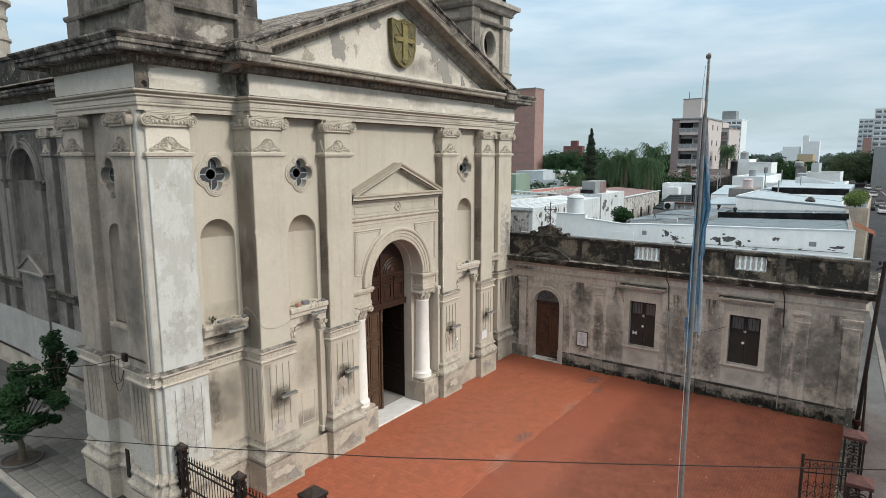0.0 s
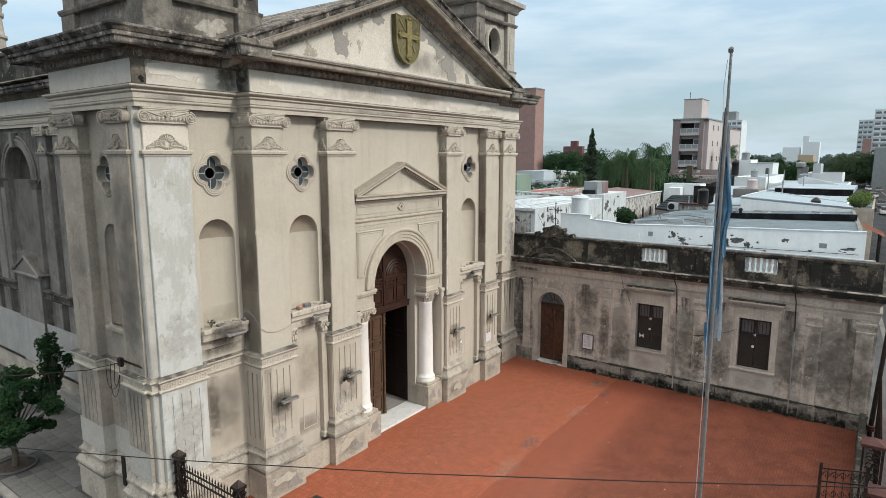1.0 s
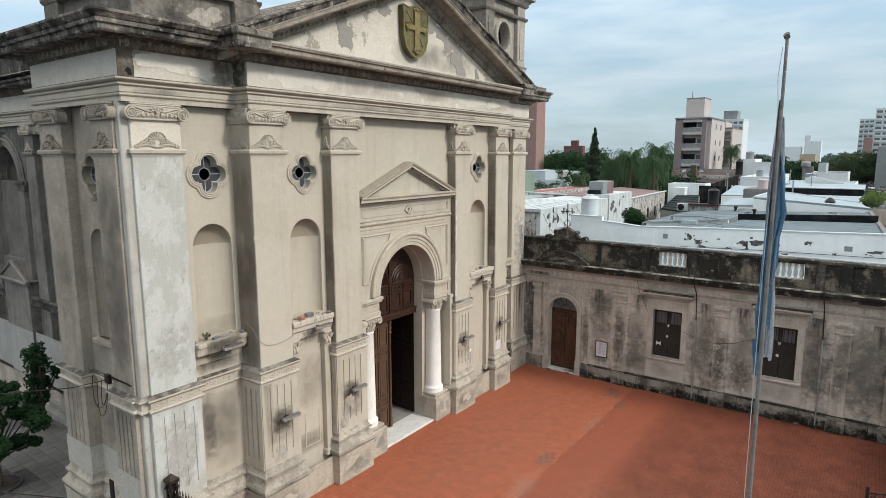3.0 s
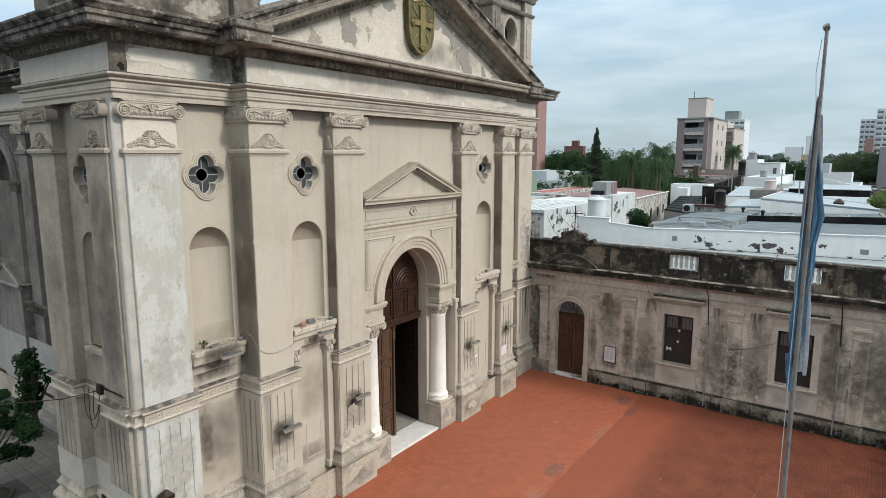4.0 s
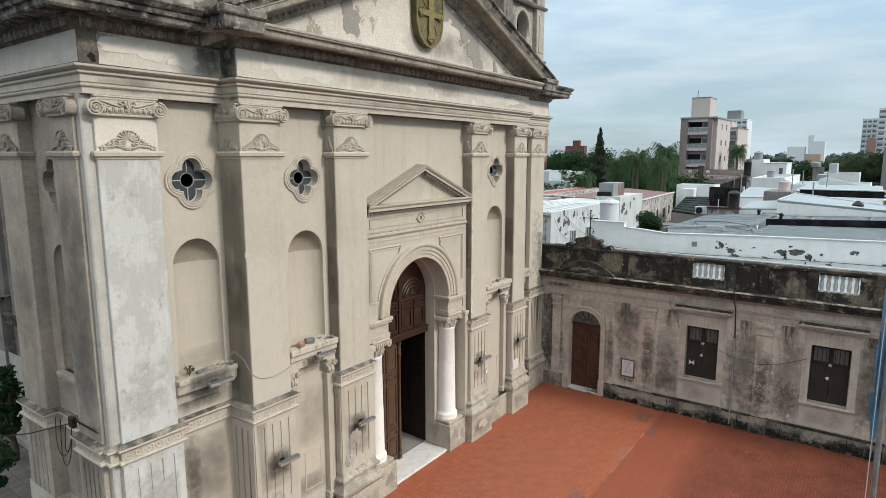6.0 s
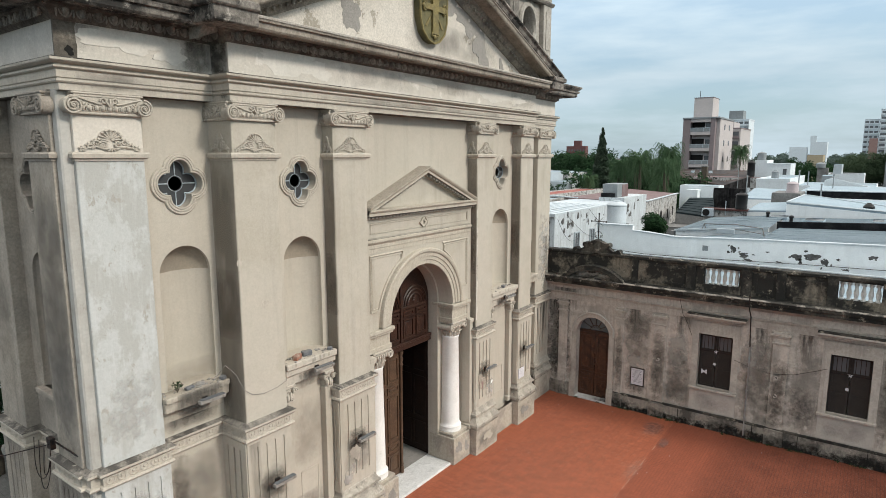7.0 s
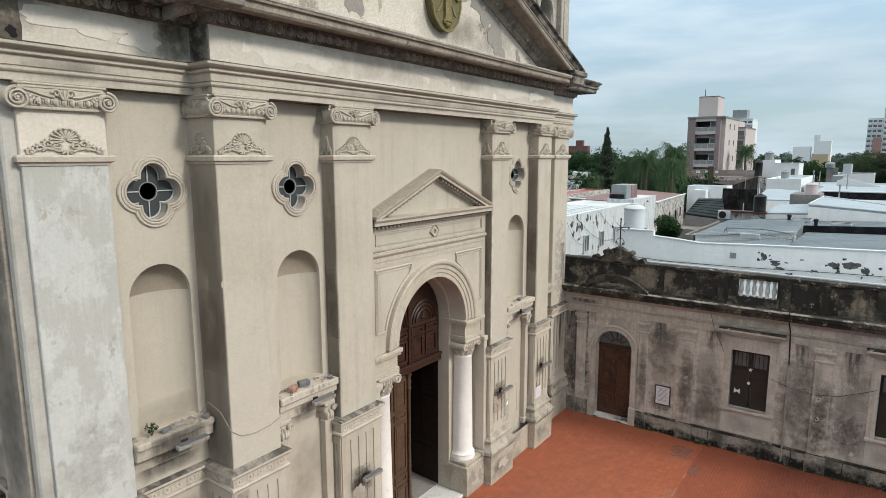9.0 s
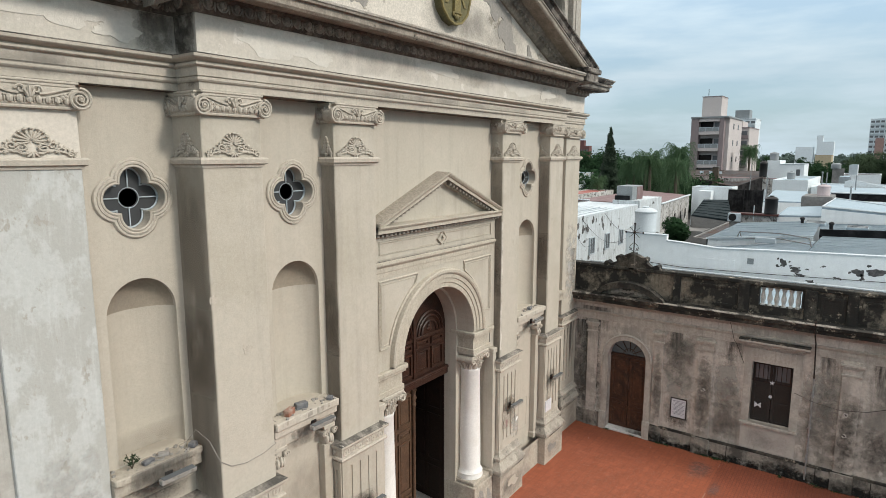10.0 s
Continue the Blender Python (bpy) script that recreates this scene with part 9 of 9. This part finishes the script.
# frieze, architrave and cornice
for m, x0, x1, z0, z1, y in (
        (M_brown_film, -3.8, -0.5, 12.4, 12.95, 0.046), (M_brown_film, 0.0, 2.4, 12.5, 12.95, 0.046), (M_brown_film, 4.4, 6.7, 12.4, 12.95, 0.045),
        (M_drip_film, -9.7, -8.9, 12.4, 12.95, 0.635), (M_drip_film, -7.4, -6.85, 12.35, 12.95, 0.634),
        (M_grey_film, -9.6, -8.0, 11.85, 12.15, 0.60), (M_grey_film, -5.0, 5.0, 11.85, 12.15, 0.01)):
    stain(church, m, x0, x1, z0, z1, y, front)
# grime and the painted shade of the break on the frieze
for k in range(2):
    stain(church, M_sootshade, 0.06, 0.70, 11.8, 13.4, 0.0, west_of(-6.806 - 0.001 * k))
stain(church, M_sootshade, -7.5, -6.75, 12.25, 13.3, 0.628, front)
rn = random.Random(19)
# flat dark strip in place of the shaded recess at the corner
notch = [(-9.80, 12.36), (-9.44, 12.36)] + [(-9.44 + rn.uniform(-0.03, 0.03), 12.36 + 0.62 * (i + 1) / 6) for i in range(6)] + [(-9.80, 12.98)]
part("sooty_corner", plate(B(), notch, [], 0.632, 0.66, front), M_beddark, church, "dark strip standing in for the shaded frieze corner recess")
for k, (x, z, rx, rz, y) in enumerate(((-5.3, 12.74, 1.15, 0.30, 0.05), (-4.4, 12.66, 0.7, 0.22, 0.05), (3.6, 12.72, 1.5, 0.27, 0.05), (5.4, 12.66, 0.6, 0.2, 0.05), (-0.4, 12.8, 0.9, 0.18, 0.05), (-8.5, 12.76, 1.0, 0.28, 0.64), (-7.7, 12.66, 0.5, 0.25, 0.64))):
    part("replastered_patch", splotch(B(), x, z, rx, rz, 500 + k, y - 0.005 - 0.0012 * k, y + 0.004, front, 44), M_palepatch, church, "paler replastered patch")
# deep sides of pilasters and the west flank
for m, y0, y1, z0, z1, x in (
        (M_drip_film, 0.03, 0.9, 1.7, 4.2, -6.855), (M_soot_film, 0.03, 0.35, 1.7, 3.0, -6.857),
        (M_grey_film, 0.9, 2.1, 4.6, 10.3, -9.865), (M_brown_film, 0.9, 2.1, 6.2, 10.4, -9.867), (M_grey_film, 0.9, 2.1, 4.7, 7.5, -9.866), (M_brown_film, 2.1, 3.8, 4.9, 8.0, -9.504), (M_grey_film, 2.0, 3.8, 2.5, 4.2, -9.504),
        (M_brown_film, 3.95, 5.1, 5.0, 9.0, -9.784), (M_drip_film, 0.98, 2.02, 2.6, 4.2, -9.915),
        (M_drip_film, 3.85, 5.15, 2.6, 4.25, -9.836), (M_soot_film, 5.4, 12, 9.5, 11.8, -6.61), (M_drip_film, 5.4, 30, 4.8, 11.6, -6.612), (M_grey_film, 12.1, 21.6, 4.8, 10.4, -6.856), (M_drip_film, 10, 30, 1.8, 4.2, -6.857)):
    stain(church, m, y0, y1, z0, z1, 0.0, west_of(x))
# shade of the west-facing pilaster sides, laid on as a brown film
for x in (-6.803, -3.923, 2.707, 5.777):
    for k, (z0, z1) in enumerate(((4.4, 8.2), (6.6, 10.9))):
        stain(church, M_sideshade, 0.02, 0.52 if x != -6.803 else 0.95, z0, z1, 0.0, west_of(x - 0.0012 * k))
# bare plaster patches on the gable wall
for k, (x, z, rx, rz) in enumerate(((-3.17, 14.30, 0.50, 0.66), (-1.5, 15.35, 0.62, 0.36), (1.25, 15.20, 0.50, 0.42), (1.95, 15.05, 0.62, 0.40), (2.45, 14.75, 0.52, 0.52), (2.85, 14.3, 0.46, 0.62), (3.08, 13.85, 0.40, 0.50), (4.25, 13.75, 0.22, 0.26))):
    part("bare_patch", splotch(B(), x, z, rx, rz, 300 + k, 0.113 - 0.0015 * k, 0.13, front, 30), M_greypatch, church, "grey patch of bare plaster")
stain(church, M_grey_film, -1.4, 4.8, 13.6, 14.6, 0.117, front)
# white filler spots
for x, z, r, d in ((-6.14, 7.36, 0.12, 0.074), (-6.76, 8.38, 0.09, 0.074)):
    part("filler_spot", splotch(B(), x, z, r, r * 1.25, x, d, 0.09, front, 16), M_trim, church, "white filler spot")
rn = random.Random(63)
strip = [(2.705 + rn.uniform(0, 0.012), 4.95 + 3.9 * i / 26) for i in range(27)] + [(2.775 + rn.uniform(-0.03, 0.03), 8.85 - 3.9 * i / 26) for i in range(27)]
part("filler_strip", plate(B(), strip, [], 0.074, 0.09, front), M_palepatch, church, "white filler smeared down the pilaster edge")
for m, x0, x1, z0, z1, y in ((M_lime_film, 8.5, 9.62, 4.7, 8.4, 0.673), (M_drip_film, 8.9, 9.62, 4.7, 7.2, 0.672), (M_wingdrip, 8.4, 9.66, 1.5, 4.3, 0.624), (M_footdamp, 7.0, 9.7, 0.0, 1.6, 0.52)):
    stain(church, m, x0, x1, z0, z1, y, front)
# soot and the lamps' cast shadows, painted below left of each lamp
for x, z in ((-6.15, 3.0), (-3.3, 2.98), (3.25, 3.02), (6.2, 3.02)):
    stain(church, M_sootshade, x - 0.42, x + 0.36, z - 0.42, z + 0.36, 0.0225, front)
for x, z, y in ((-7.55, 5.26, 0.832), (-4.7, 5.22, 0.213), (4.8, 5.22, 0.213)):
    stain(church, M_sootshade, x - 0.5, x + 0.4, z - 0.26, z + 0.22, y, front)
stain(church, M_sootshade, -8.2, -7.75, 2.2, 4.25, 0.888, front)
# chipped plaster under the lamps
for k, (x, z, rx, rz, m) in enumerate(((-3.42, 2.62, 0.24, 0.32, M_plinth), (3.05, 2.60, 0.26, 0.46, M_gabletop), (3.1, 2.5, 0.10, 0.16, M_brickred), (3.75, 2.4, 0.07, 0.1, M_column), (-3.8, 1.95, 0.10, 0.22, M_greypatch), (6.05, 2.4, 0.12, 0.2, M_plinth))):
    part("chipped_plaster", splotch(B(), x, z, rx, rz, 40 + k, 0.022 - 0.0012 * k, 0.04, front, 20), m, church, "chipped plaster down to the render")
for k, (x, z, rx, rz) in enumerate(((1.80, 0.55, 0.22, 0.30), (2.25, 0.45, 0.16, 0.28), (-1.85, 0.5, 0.24, 0.3), (-2.2, 0.75, 0.14, 0.14))):
    part("plinth_patch", splotch(B(), x, z, rx, rz, 80 + k, 0.134 - 0.0012 * k, 0.16, front, 22), M_greypatch if k % 2 else M_lightcement, church, "grey patch on the column pedestal")
# plinth patches
for k, (x, z, rx, rz) in enumerate(((-6.3, 0.55, 0.5, 0.22), (-5.9, 0.25, 0.35, 0.2), (-3.6, 0.6, 0.45, 0.24), (-3.0, 0.3, 0.3, 0.2), (3.3, 0.5, 0.4, 0.22), (6.1, 0.5, 0.4, 0.2))):
    part("plinth_patch", splotch(B(), x, z, rx, rz, 60 + k, -0.124 - 0.0012 * k, -0.10, front, 22), M_lightcement if k % 2 else M_stucco, church, "patch of newer render on the plinth")
for x0, x1 in ((-6.95, -5.5), (-4.1, -2.6), (2.6, 4.1), (5.5, 6.95)):
    stain(church, M_grey_film, x0, x1, 0.02, 0.8, -0.122, front)
part("weep_hole", box(B(), -9.93, -9.90, 2.42, 2.62, 1.1, 2.0), M_dark, church, "dark recessed service panel")
part("bare_patch", splotch(B(), -7.35, 14.08, 0.55, 0.36, 811, 0.852, 0.87, front, 34), M_towerpale, church, "pale patch of bare render on the tower foot")
# flat black patch: the shade of the broken hole is only colour
part("broken_corner", splotch(B(), -9.56, 12.47, 0.11, 0.10, 5, 0.625, 0.66, front, 14), M_dark, church, "black patch for a hole where plaster broke off")

# rubble and litter on the niche sills
rnd = random.Random(12)


def rubble(x, y, z, sx, sy, sz, m, label, rz=0):
    t = thing("broken_brick" if m is M_brickbit else "rubble_piece", label, "rubble", "rubble on the niche sills", at=(x, y, z))
    bm = B()
    box(bm, -sx / 2, sx / 2, -sy / 2, sy / 2, 0, sz, 0.012)
    for v in bm.verts:
        v.co += Vector((rnd.uniform(-1, 1), rnd.uniform(-1, 1), 0 if v.co.z < 0.02 else rnd.uniform(-1, 0.4))) * 0.005
    part("chunk", bm, m, t)
    t.rotation_euler = (0, 0, radians(rz))


M_brickbit = mat("broken_brick_red", (0.33, 0.15, 0.10), (0.40, 0.33, 0.28), None, 8.0, bump=0.8)
M_greybit = mat("grey_block_bit", (0.14, 0.145, 0.155), (0.22, 0.22, 0.22), None, 8.0, bump=0.8)
rubble(-5.15, 0.24, 5.72, 0.24, 0.13, 0.13, M_brickbit, "broken red brick lying on a niche sill", 20)
rubble(-4.80, 0.30, 5.72, 0.26, 0.14, 0.13, M_greybit, "dark grey block lying on a niche sill", -12)
rubble(-4.15, 0.16, 5.72, 0.14, 0.12, 0.08, M_greybit, "small dark stone on a sill end", 30)
rubble(-6.98, 0.62, 5.70, 0.14, 0.12, 0.09, M_greybit, "small dark stone on a sill end", 30)
rubble(-7.75, 0.68, 5.70, 0.20, 0.10, 0.07, M_greybit, "dark stone lying on a niche sill", 10)
rubble(-7.45, 0.74, 5.70, 0.18, 0.12, 0.06, M_lightcement, "pale lump of plaster on a niche sill", -25)
rubble(4.9, 0.26, 5.72, 0.2, 0.12, 0.1, M_greybit, "dark stone lying on a niche sill", 10)
for x0, x1, y0, y1, z, n, sd in ((-8.3, -6.9, 0.54, 0.92, 5.70, 46, 1), (-5.55, -4.0, 0.08, 0.5, 5.72, 46, 2), (4.0, 5.5, 0.08, 0.5, 5.72, 30, 3)):
    rn = random.Random(sd)
    bm = B()
    for i in range(n):
        r_ = rn.uniform(0.012, 0.045)
        blob(bm, (rn.uniform(x0, x1), rn.uniform(y0, y1), z + r_ * 0.3), (r_, r_ * rn.uniform(0.6, 1.2), r_ * 0.6), None, 5, 3)
    tagged(part("plaster_crumbs", bm, M_lightcement), "crumbs of fallen plaster on a niche sill", "rubble", kind="stuff")
    rn = random.Random(sd + 9)
    bm = B()
    for i in range(26):      # broken front lip
        x = x0 + (x1 - x0) * (i + 0.5) / 26
        box(bm, x - (x1 - x0) / 52, x + (x1 - x0) / 52, y0 - 0.012 - rn.uniform(0, 0.012), y0 + 0.02, z - 0.10 - rn.uniform(0, 0.03), z - rn.uniform(0.008, 0.03))
    part("crumbling_lip", bm, M_plinth, church, "crumbling broken edge of the sill")["kind"] = "stuff"

# little plant growing on the sill of the outer niche
wd_ = thing("sill_weed", "small dry weed growing on a niche sill", "weed", at=(-8.0, 0.72, 5.70))
bm = B()
for i in range(7):
    a = i * 0.9
    tube(bm, [(0, 0, 0), (0.05 * cos(a), 0.05 * sin(a), 0.12), (0.12 * cos(a), 0.12 * sin(a), 0.18 + 0.03 * (i % 3))], 0.006, 4)
part("stalk", bm, M_bark, wd_)
part("foliage", leaf_cloud(B(), [((0, 0, 0.16), (0.14, 0.12, 0.09))], 0.025, random.Random(4), 60), M_leaf, wd_, normals=False)

# cables on the front and the flank
cb = thing("wall_cable", "thin grey cable looping over the pilaster face", "cable")
bm = B()
tube(bm, [(-7.3, 0.56, 5.72), (-6.98, 0.50, 6.05), (-6.86, 0.30, 5.85), (-6.82, 0.06, 5.52), (-6.60, 0.065, 5.34), (-6.3, 0.066, 5.27), (-5.9, 0.066, 5.30), (-5.64, 0.066, 5.38), (-5.58, 0.3, 5.42)], 0.007, 5)
part("wire", bm, M_lampmetal, cb)
fc = thing("junction_box", "small dark junction box with looping black cables", "junction box", at=(-9.90, 2.10, 4.95))
part("box_body", box(B(), -0.10, 0.0, -0.10, 0.10, -0.12, 0.12, 0.01), M_iron, fc)
for k, (dy, low) in enumerate(((0.55, 0.95), (0.8, 0.75), (0.3, 0.6))):
    part("cable", tube(B(), [(-0.07 - 0.08 * sin(pi * i / 16), 0.02 + dy * (0.5 - 0.5 * cos(pi * i / 16)), -0.10 - low * sin(pi * i / 16) ** 0.7) for i in range(17)], 0.009, 5), M_iron, fc)
bm = B()
tube(bm, [(-0.06, -0.05, 0.0), (-0.70, 0.50, -0.15), (-2.15, 1.60, -0.12), (-5.0, 3.8, 0.25), (-7.85, 6.0, 0.72)], 0.012, 5)
part("cable", bm, M_iron, fc)
bm = B()
for i in range(8):
    tube(bm, [(-0.02, -0.15 - 0.12 * i, 0.02), (-0.07, -0.2 - 0.12 * i, 0.12), (-0.02, -0.27 - 0.12 * i, 0.03)], 0.012, 4)
part("spike_strip", bm, M_iron, fc)

# stone step at the foot of the nave
st = thing("stone_step", "worn pale stone step at the nave wall", "step", at=(-6.95, 12.6, -0.03))
part("tread", box(B(), -0.45, 0.1, -1.1, 1.6, 0, 0.28, 0.03), M_kerb, st)
part("riser_block", box(B(), -0.20, 0.1, -0.9, 1.4, 0.28, 0.52, 0.03), M_kerb, st)

# ---- wear and films on the forecourt ----
flat = lambda u, v, d: (u, v, d)
# the third film makes the floor browner and darker towards the gate
for k, (m, x0, x1, y0, y1) in enumerate(((M_dust_film, -6.5, 9.0, -5.1, -0.2), (M_dust_film, -6.0, 2.0, -11.5, -5.2), (M_gatebrown, -4.0, 12.5, -17.5, -6.8))):
    stain(court, m, x0, x1, y0, y1, 0.004 + 0.0005 * k, flat)
for k, (x, y, rx, ry) in enumerate(((-0.9, -5.0, 1.3, 0.45), (4.9, -5.0, 1.2, 0.3))):
    stain(court, M_scuff_film, x - rx, x + rx, y - ry, y + ry, 0.0102 + 0.0003 * k, flat)
# pale joints rubbed white along the seam of the two lays
rn = random.Random(55)
bm = B()
for i in range(34):
    x, y = rn.gauss(-0.3, 1.1), -5.1 + abs(rn.gauss(0, 0.35))
    box(bm, x, x + rn.uniform(0.06, 0.35), y, y + 0.018, 0.001, 0.003)
for i in range(26):
    x = rn.uniform(-4.0, 9.0)
    box(bm, x, x + rn.uniform(0.1, 0.5), -5.11 + rn.uniform(-0.02, 0.02), -5.09, 0.001, 0.003)
part("rubbed_joint", bm, M_dustmark, court, "joints rubbed pale along the seam")["kind"] = "stuff"
for x, y, rx, ry in ((8.5, -4.6, 0.7, 0.45), (7.4, -5.3, 0.5, 0.22), (1.3, -4.75, 0.7, 0.35)):
    stain(court, M_drain_film, x - rx, x + rx, y - ry, y + ry, 0.0085, flat)
rn = random.Random(71)
bm = B()
for i in range(60):
    x, y = rn.uniform(-8.5, 9.4), rn.uniform(-14, -0.3)
    s_ = rn.uniform(0.01, 0.026)
    box(bm, x, x + s_, y, y + s_ * 0.7, 0.002, 0.012)
tagged(part("litter_specks", bm, M_paper), "tiny pale specks of litter on the court", "litter", kind="stuff")

# ---- weathering of the annex ----
wf = lambda u, v, d: (XW + d, u, v)
rn = random.Random(33)
for y0, y1, z0, z1, m, d in ((-14.8, -13.1, 0.7, 4.2, M_grey_film, -0.004), (-10.1, -9.0, 1.2, 4.3, M_grey_film, -0.005), (-12.5, -11.6, 1.2, 4.3, M_grey_film, -0.005), (-8.3, -7.3, 2.2, 4.3, M_wingpale, -0.005), (-5.5, -4.6, 1.8, 4.3, M_wingpale, -0.005), (-4.0, -2.9, 0.7, 2.8, M_wingpale, -0.004),
                             (-4.0, -2.9, 2.6, 4.3, M_grey_film, -0.006), (-0.5, 0.5, 0.7, 3.6, M_wingsoot, -0.005), (-0.9, 0.6, 3.4, 4.9, M_wingdrip, -0.006),
                             (-5.4, -4.6, 0.7, 2.3, M_grey_film, -0.005), (-0.45, 0.85, 0.7, 2.6, M_wingsoot, -0.007), (-0.3, 0.9, 2.2, 4.3, M_wingdrip, -0.008), (-3.9, -3.0, 0.7, 1.6, M_wingsoot, -0.008), (-9.9, -8.95, 0.7, 2.4, M_wingsoot, -0.008),
                             (-4.56, -4.07, 0.7, 3.8, M_wingsoot, -0.073), (-8.87, -8.37, 0.7, 3.2, M_wingsoot, -0.073), (-2.83, -2.51, 0.7, 3.8, M_grey_film, -0.073), (-13.1, -12.62, 0.7, 3.8, M_grey_film, -0.073)):
    stain(wing, m, y0, y1, z0, z1, d, wf)
for k, (c, w_, low) in enumerate(((-14.0, 0.30, 2.9), (-12.0, 0.35, 2.4), (-9.4, 0.4, 3.0), (-8.0, 0.3, 2.7), (-5.2, 0.35, 3.1), (-3.3, 0.3, 3.0), (-0.1, 0.4, 2.5))):
    stain(wing, M_wingdrip, c - w_, c + w_, low, 4.38, -0.0095 - 0.0003 * k, wf)
# broad greenish mould, pale flecks over it, and drill holes in the pilasters
for k, (y0, y1, z0, z1) in enumerate(((-15.2, -12.3, 0.3, 4.7), (-12.75, -11.5, 0.6, 4.1), (-9.1, -7.2, 0.5, 3.9), (-5.6, -4.6, 0.5, 3.2), (-4.1, -2.7, 2.2, 4.5), (-0.5, 1.2, 0.2, 4.0))):
    stain(wing, M_wingmould, y0, y1, z0, z1, -0.0135 - 0.0004 * k, wf)
for k, (y0, y1, z0, z1) in enumerate(((-13.25, -12.5, 1.2, 4.4), (-9.0, -8.25, 0.4, 3.6), (-4.7, -3.95, 0.5, 3.9), (-2.9, -2.45, 0.6, 3.6), (-14.95, -14.1, 0.3, 4.4))):
    stain(wing, M_wingmould, y0, y1, z0, z1, -0.0745 - 0.0004 * k, wf)
for k, (y, z) in enumerate(((-8.57, 2.62), (-8.58, 1.92), (-12.82, 2.55), (-12.82, 1.78), (-4.31, 2.45))):
    chip = part("chipped_patch", splotch(B(), y, z, 0.10, 0.085, 500 + k, -0.077, -0.06, wf, 14), M_apron, wing, "chipped plaster round a drill hole")
    # black splotch painted for the shade inside the drill hole
    part("hole", splotch(B(), y + 0.01, z, 0.045, 0.04, 520 + k, -0.081, -0.07, wf, 10), M_dark, chip)
wire = [(-7.10, 3.02), (-7.7, 2.83), (-8.4, 2.74), (-9.1, 2.86), (-9.8, 3.16), (-10.1, 3.3)]
part("wall_wire", tube(B(), [(XW - 0.09, y, z) for y, z in wire], 0.009, 5), M_iron, wing, "thin wire sagging along the wall")
part("wall_wire", tube(B(), [(XW - 0.05, -5.55, 3.70), (XW - 0.13, -5.30, 4.36), (XW - 0.24, -5.22, 4.52), (XW - 0.16, -5.05, 5.1)], 0.009, 5), M_iron, wing)
# damp along the foot, ragged and of uneven height
for k in range(16):
    c = -14.3 + 0.78 * k + rn.uniform(-0.2, 0.2)
    w_ = rn.uniform(0.7, 1.3)
    stain(wing, M_footdamp, c - w_, c + w_, -0.30, rn.uniform(0.26, 0.48), -0.064 - 0.0003 * k, wf)
for k, c in enumerate((-2.67, -4.31, -8.62, -12.86, -14.53)):
    stain(wing, M_footdamp, c - 0.5, c + 0.5, -0.30, 0.46, -0.1335 - 0.0003 * k, wf)
for c, h in WIN:
    stain(wing, M_grey_film, c - h - 0.1, c + h + 0.1, 0.75, 1.45, -0.040, wf)
# weeds along the foot of the annex
rn = random.Random(14)
tagged(part("wall_weeds", leaf_cloud(B(), [((9.6 - rn.uniform(0, 0.08), rn.uniform(-14.3, 0.0), 0.03), (0.06, 0.16, 0.05)) for _ in range(26)], 0.03, rn, 700), M_leaf, normals=False), "small weeds along the foot of the annex wall", "weeds", kind="stuff")

# ---- joints of the dado ----
for y in (-13.9, -11.5, -9.4, -7.9, -5.2, -4.5):
    part("dado_joint", box(B(), XW - 0.064, XW - 0.05, y - 0.012, y + 0.012, 0.02, 0.56), M_dark, wing)

# ---- paving slabs beside the church ----
pav = [o for o in bpy.data.objects if o.name.startswith("pavement")][0]
rn = random.Random(8)
src = part("paving_slab", box(B(), -0.20, 0.20, -0.20, 0.20, 0, 0.022, 0.006), M_pave, pav)
src.matrix_basis = pose(-11.08, 1.4, -0.03)
for j in range(29):
    y = 1.4 + 0.412 * j
    for i in range(10):
        x = -11.08 + 0.412 * i
        if (i or j) and not (y < 5.75 and x > -10.1) and x < -7.15:
            if (x + 10.6) ** 2 + (y - 8.9) ** 2 > 0.95 ** 2:
                share("paving_slab", src, pose(x, y, -0.03 + rn.uniform(-0.004, 0.004), rn.uniform(-0.5, 0.5), rn.uniform(-0.5, 0.5), rn.uniform(-0.6, 0.6)), pav)
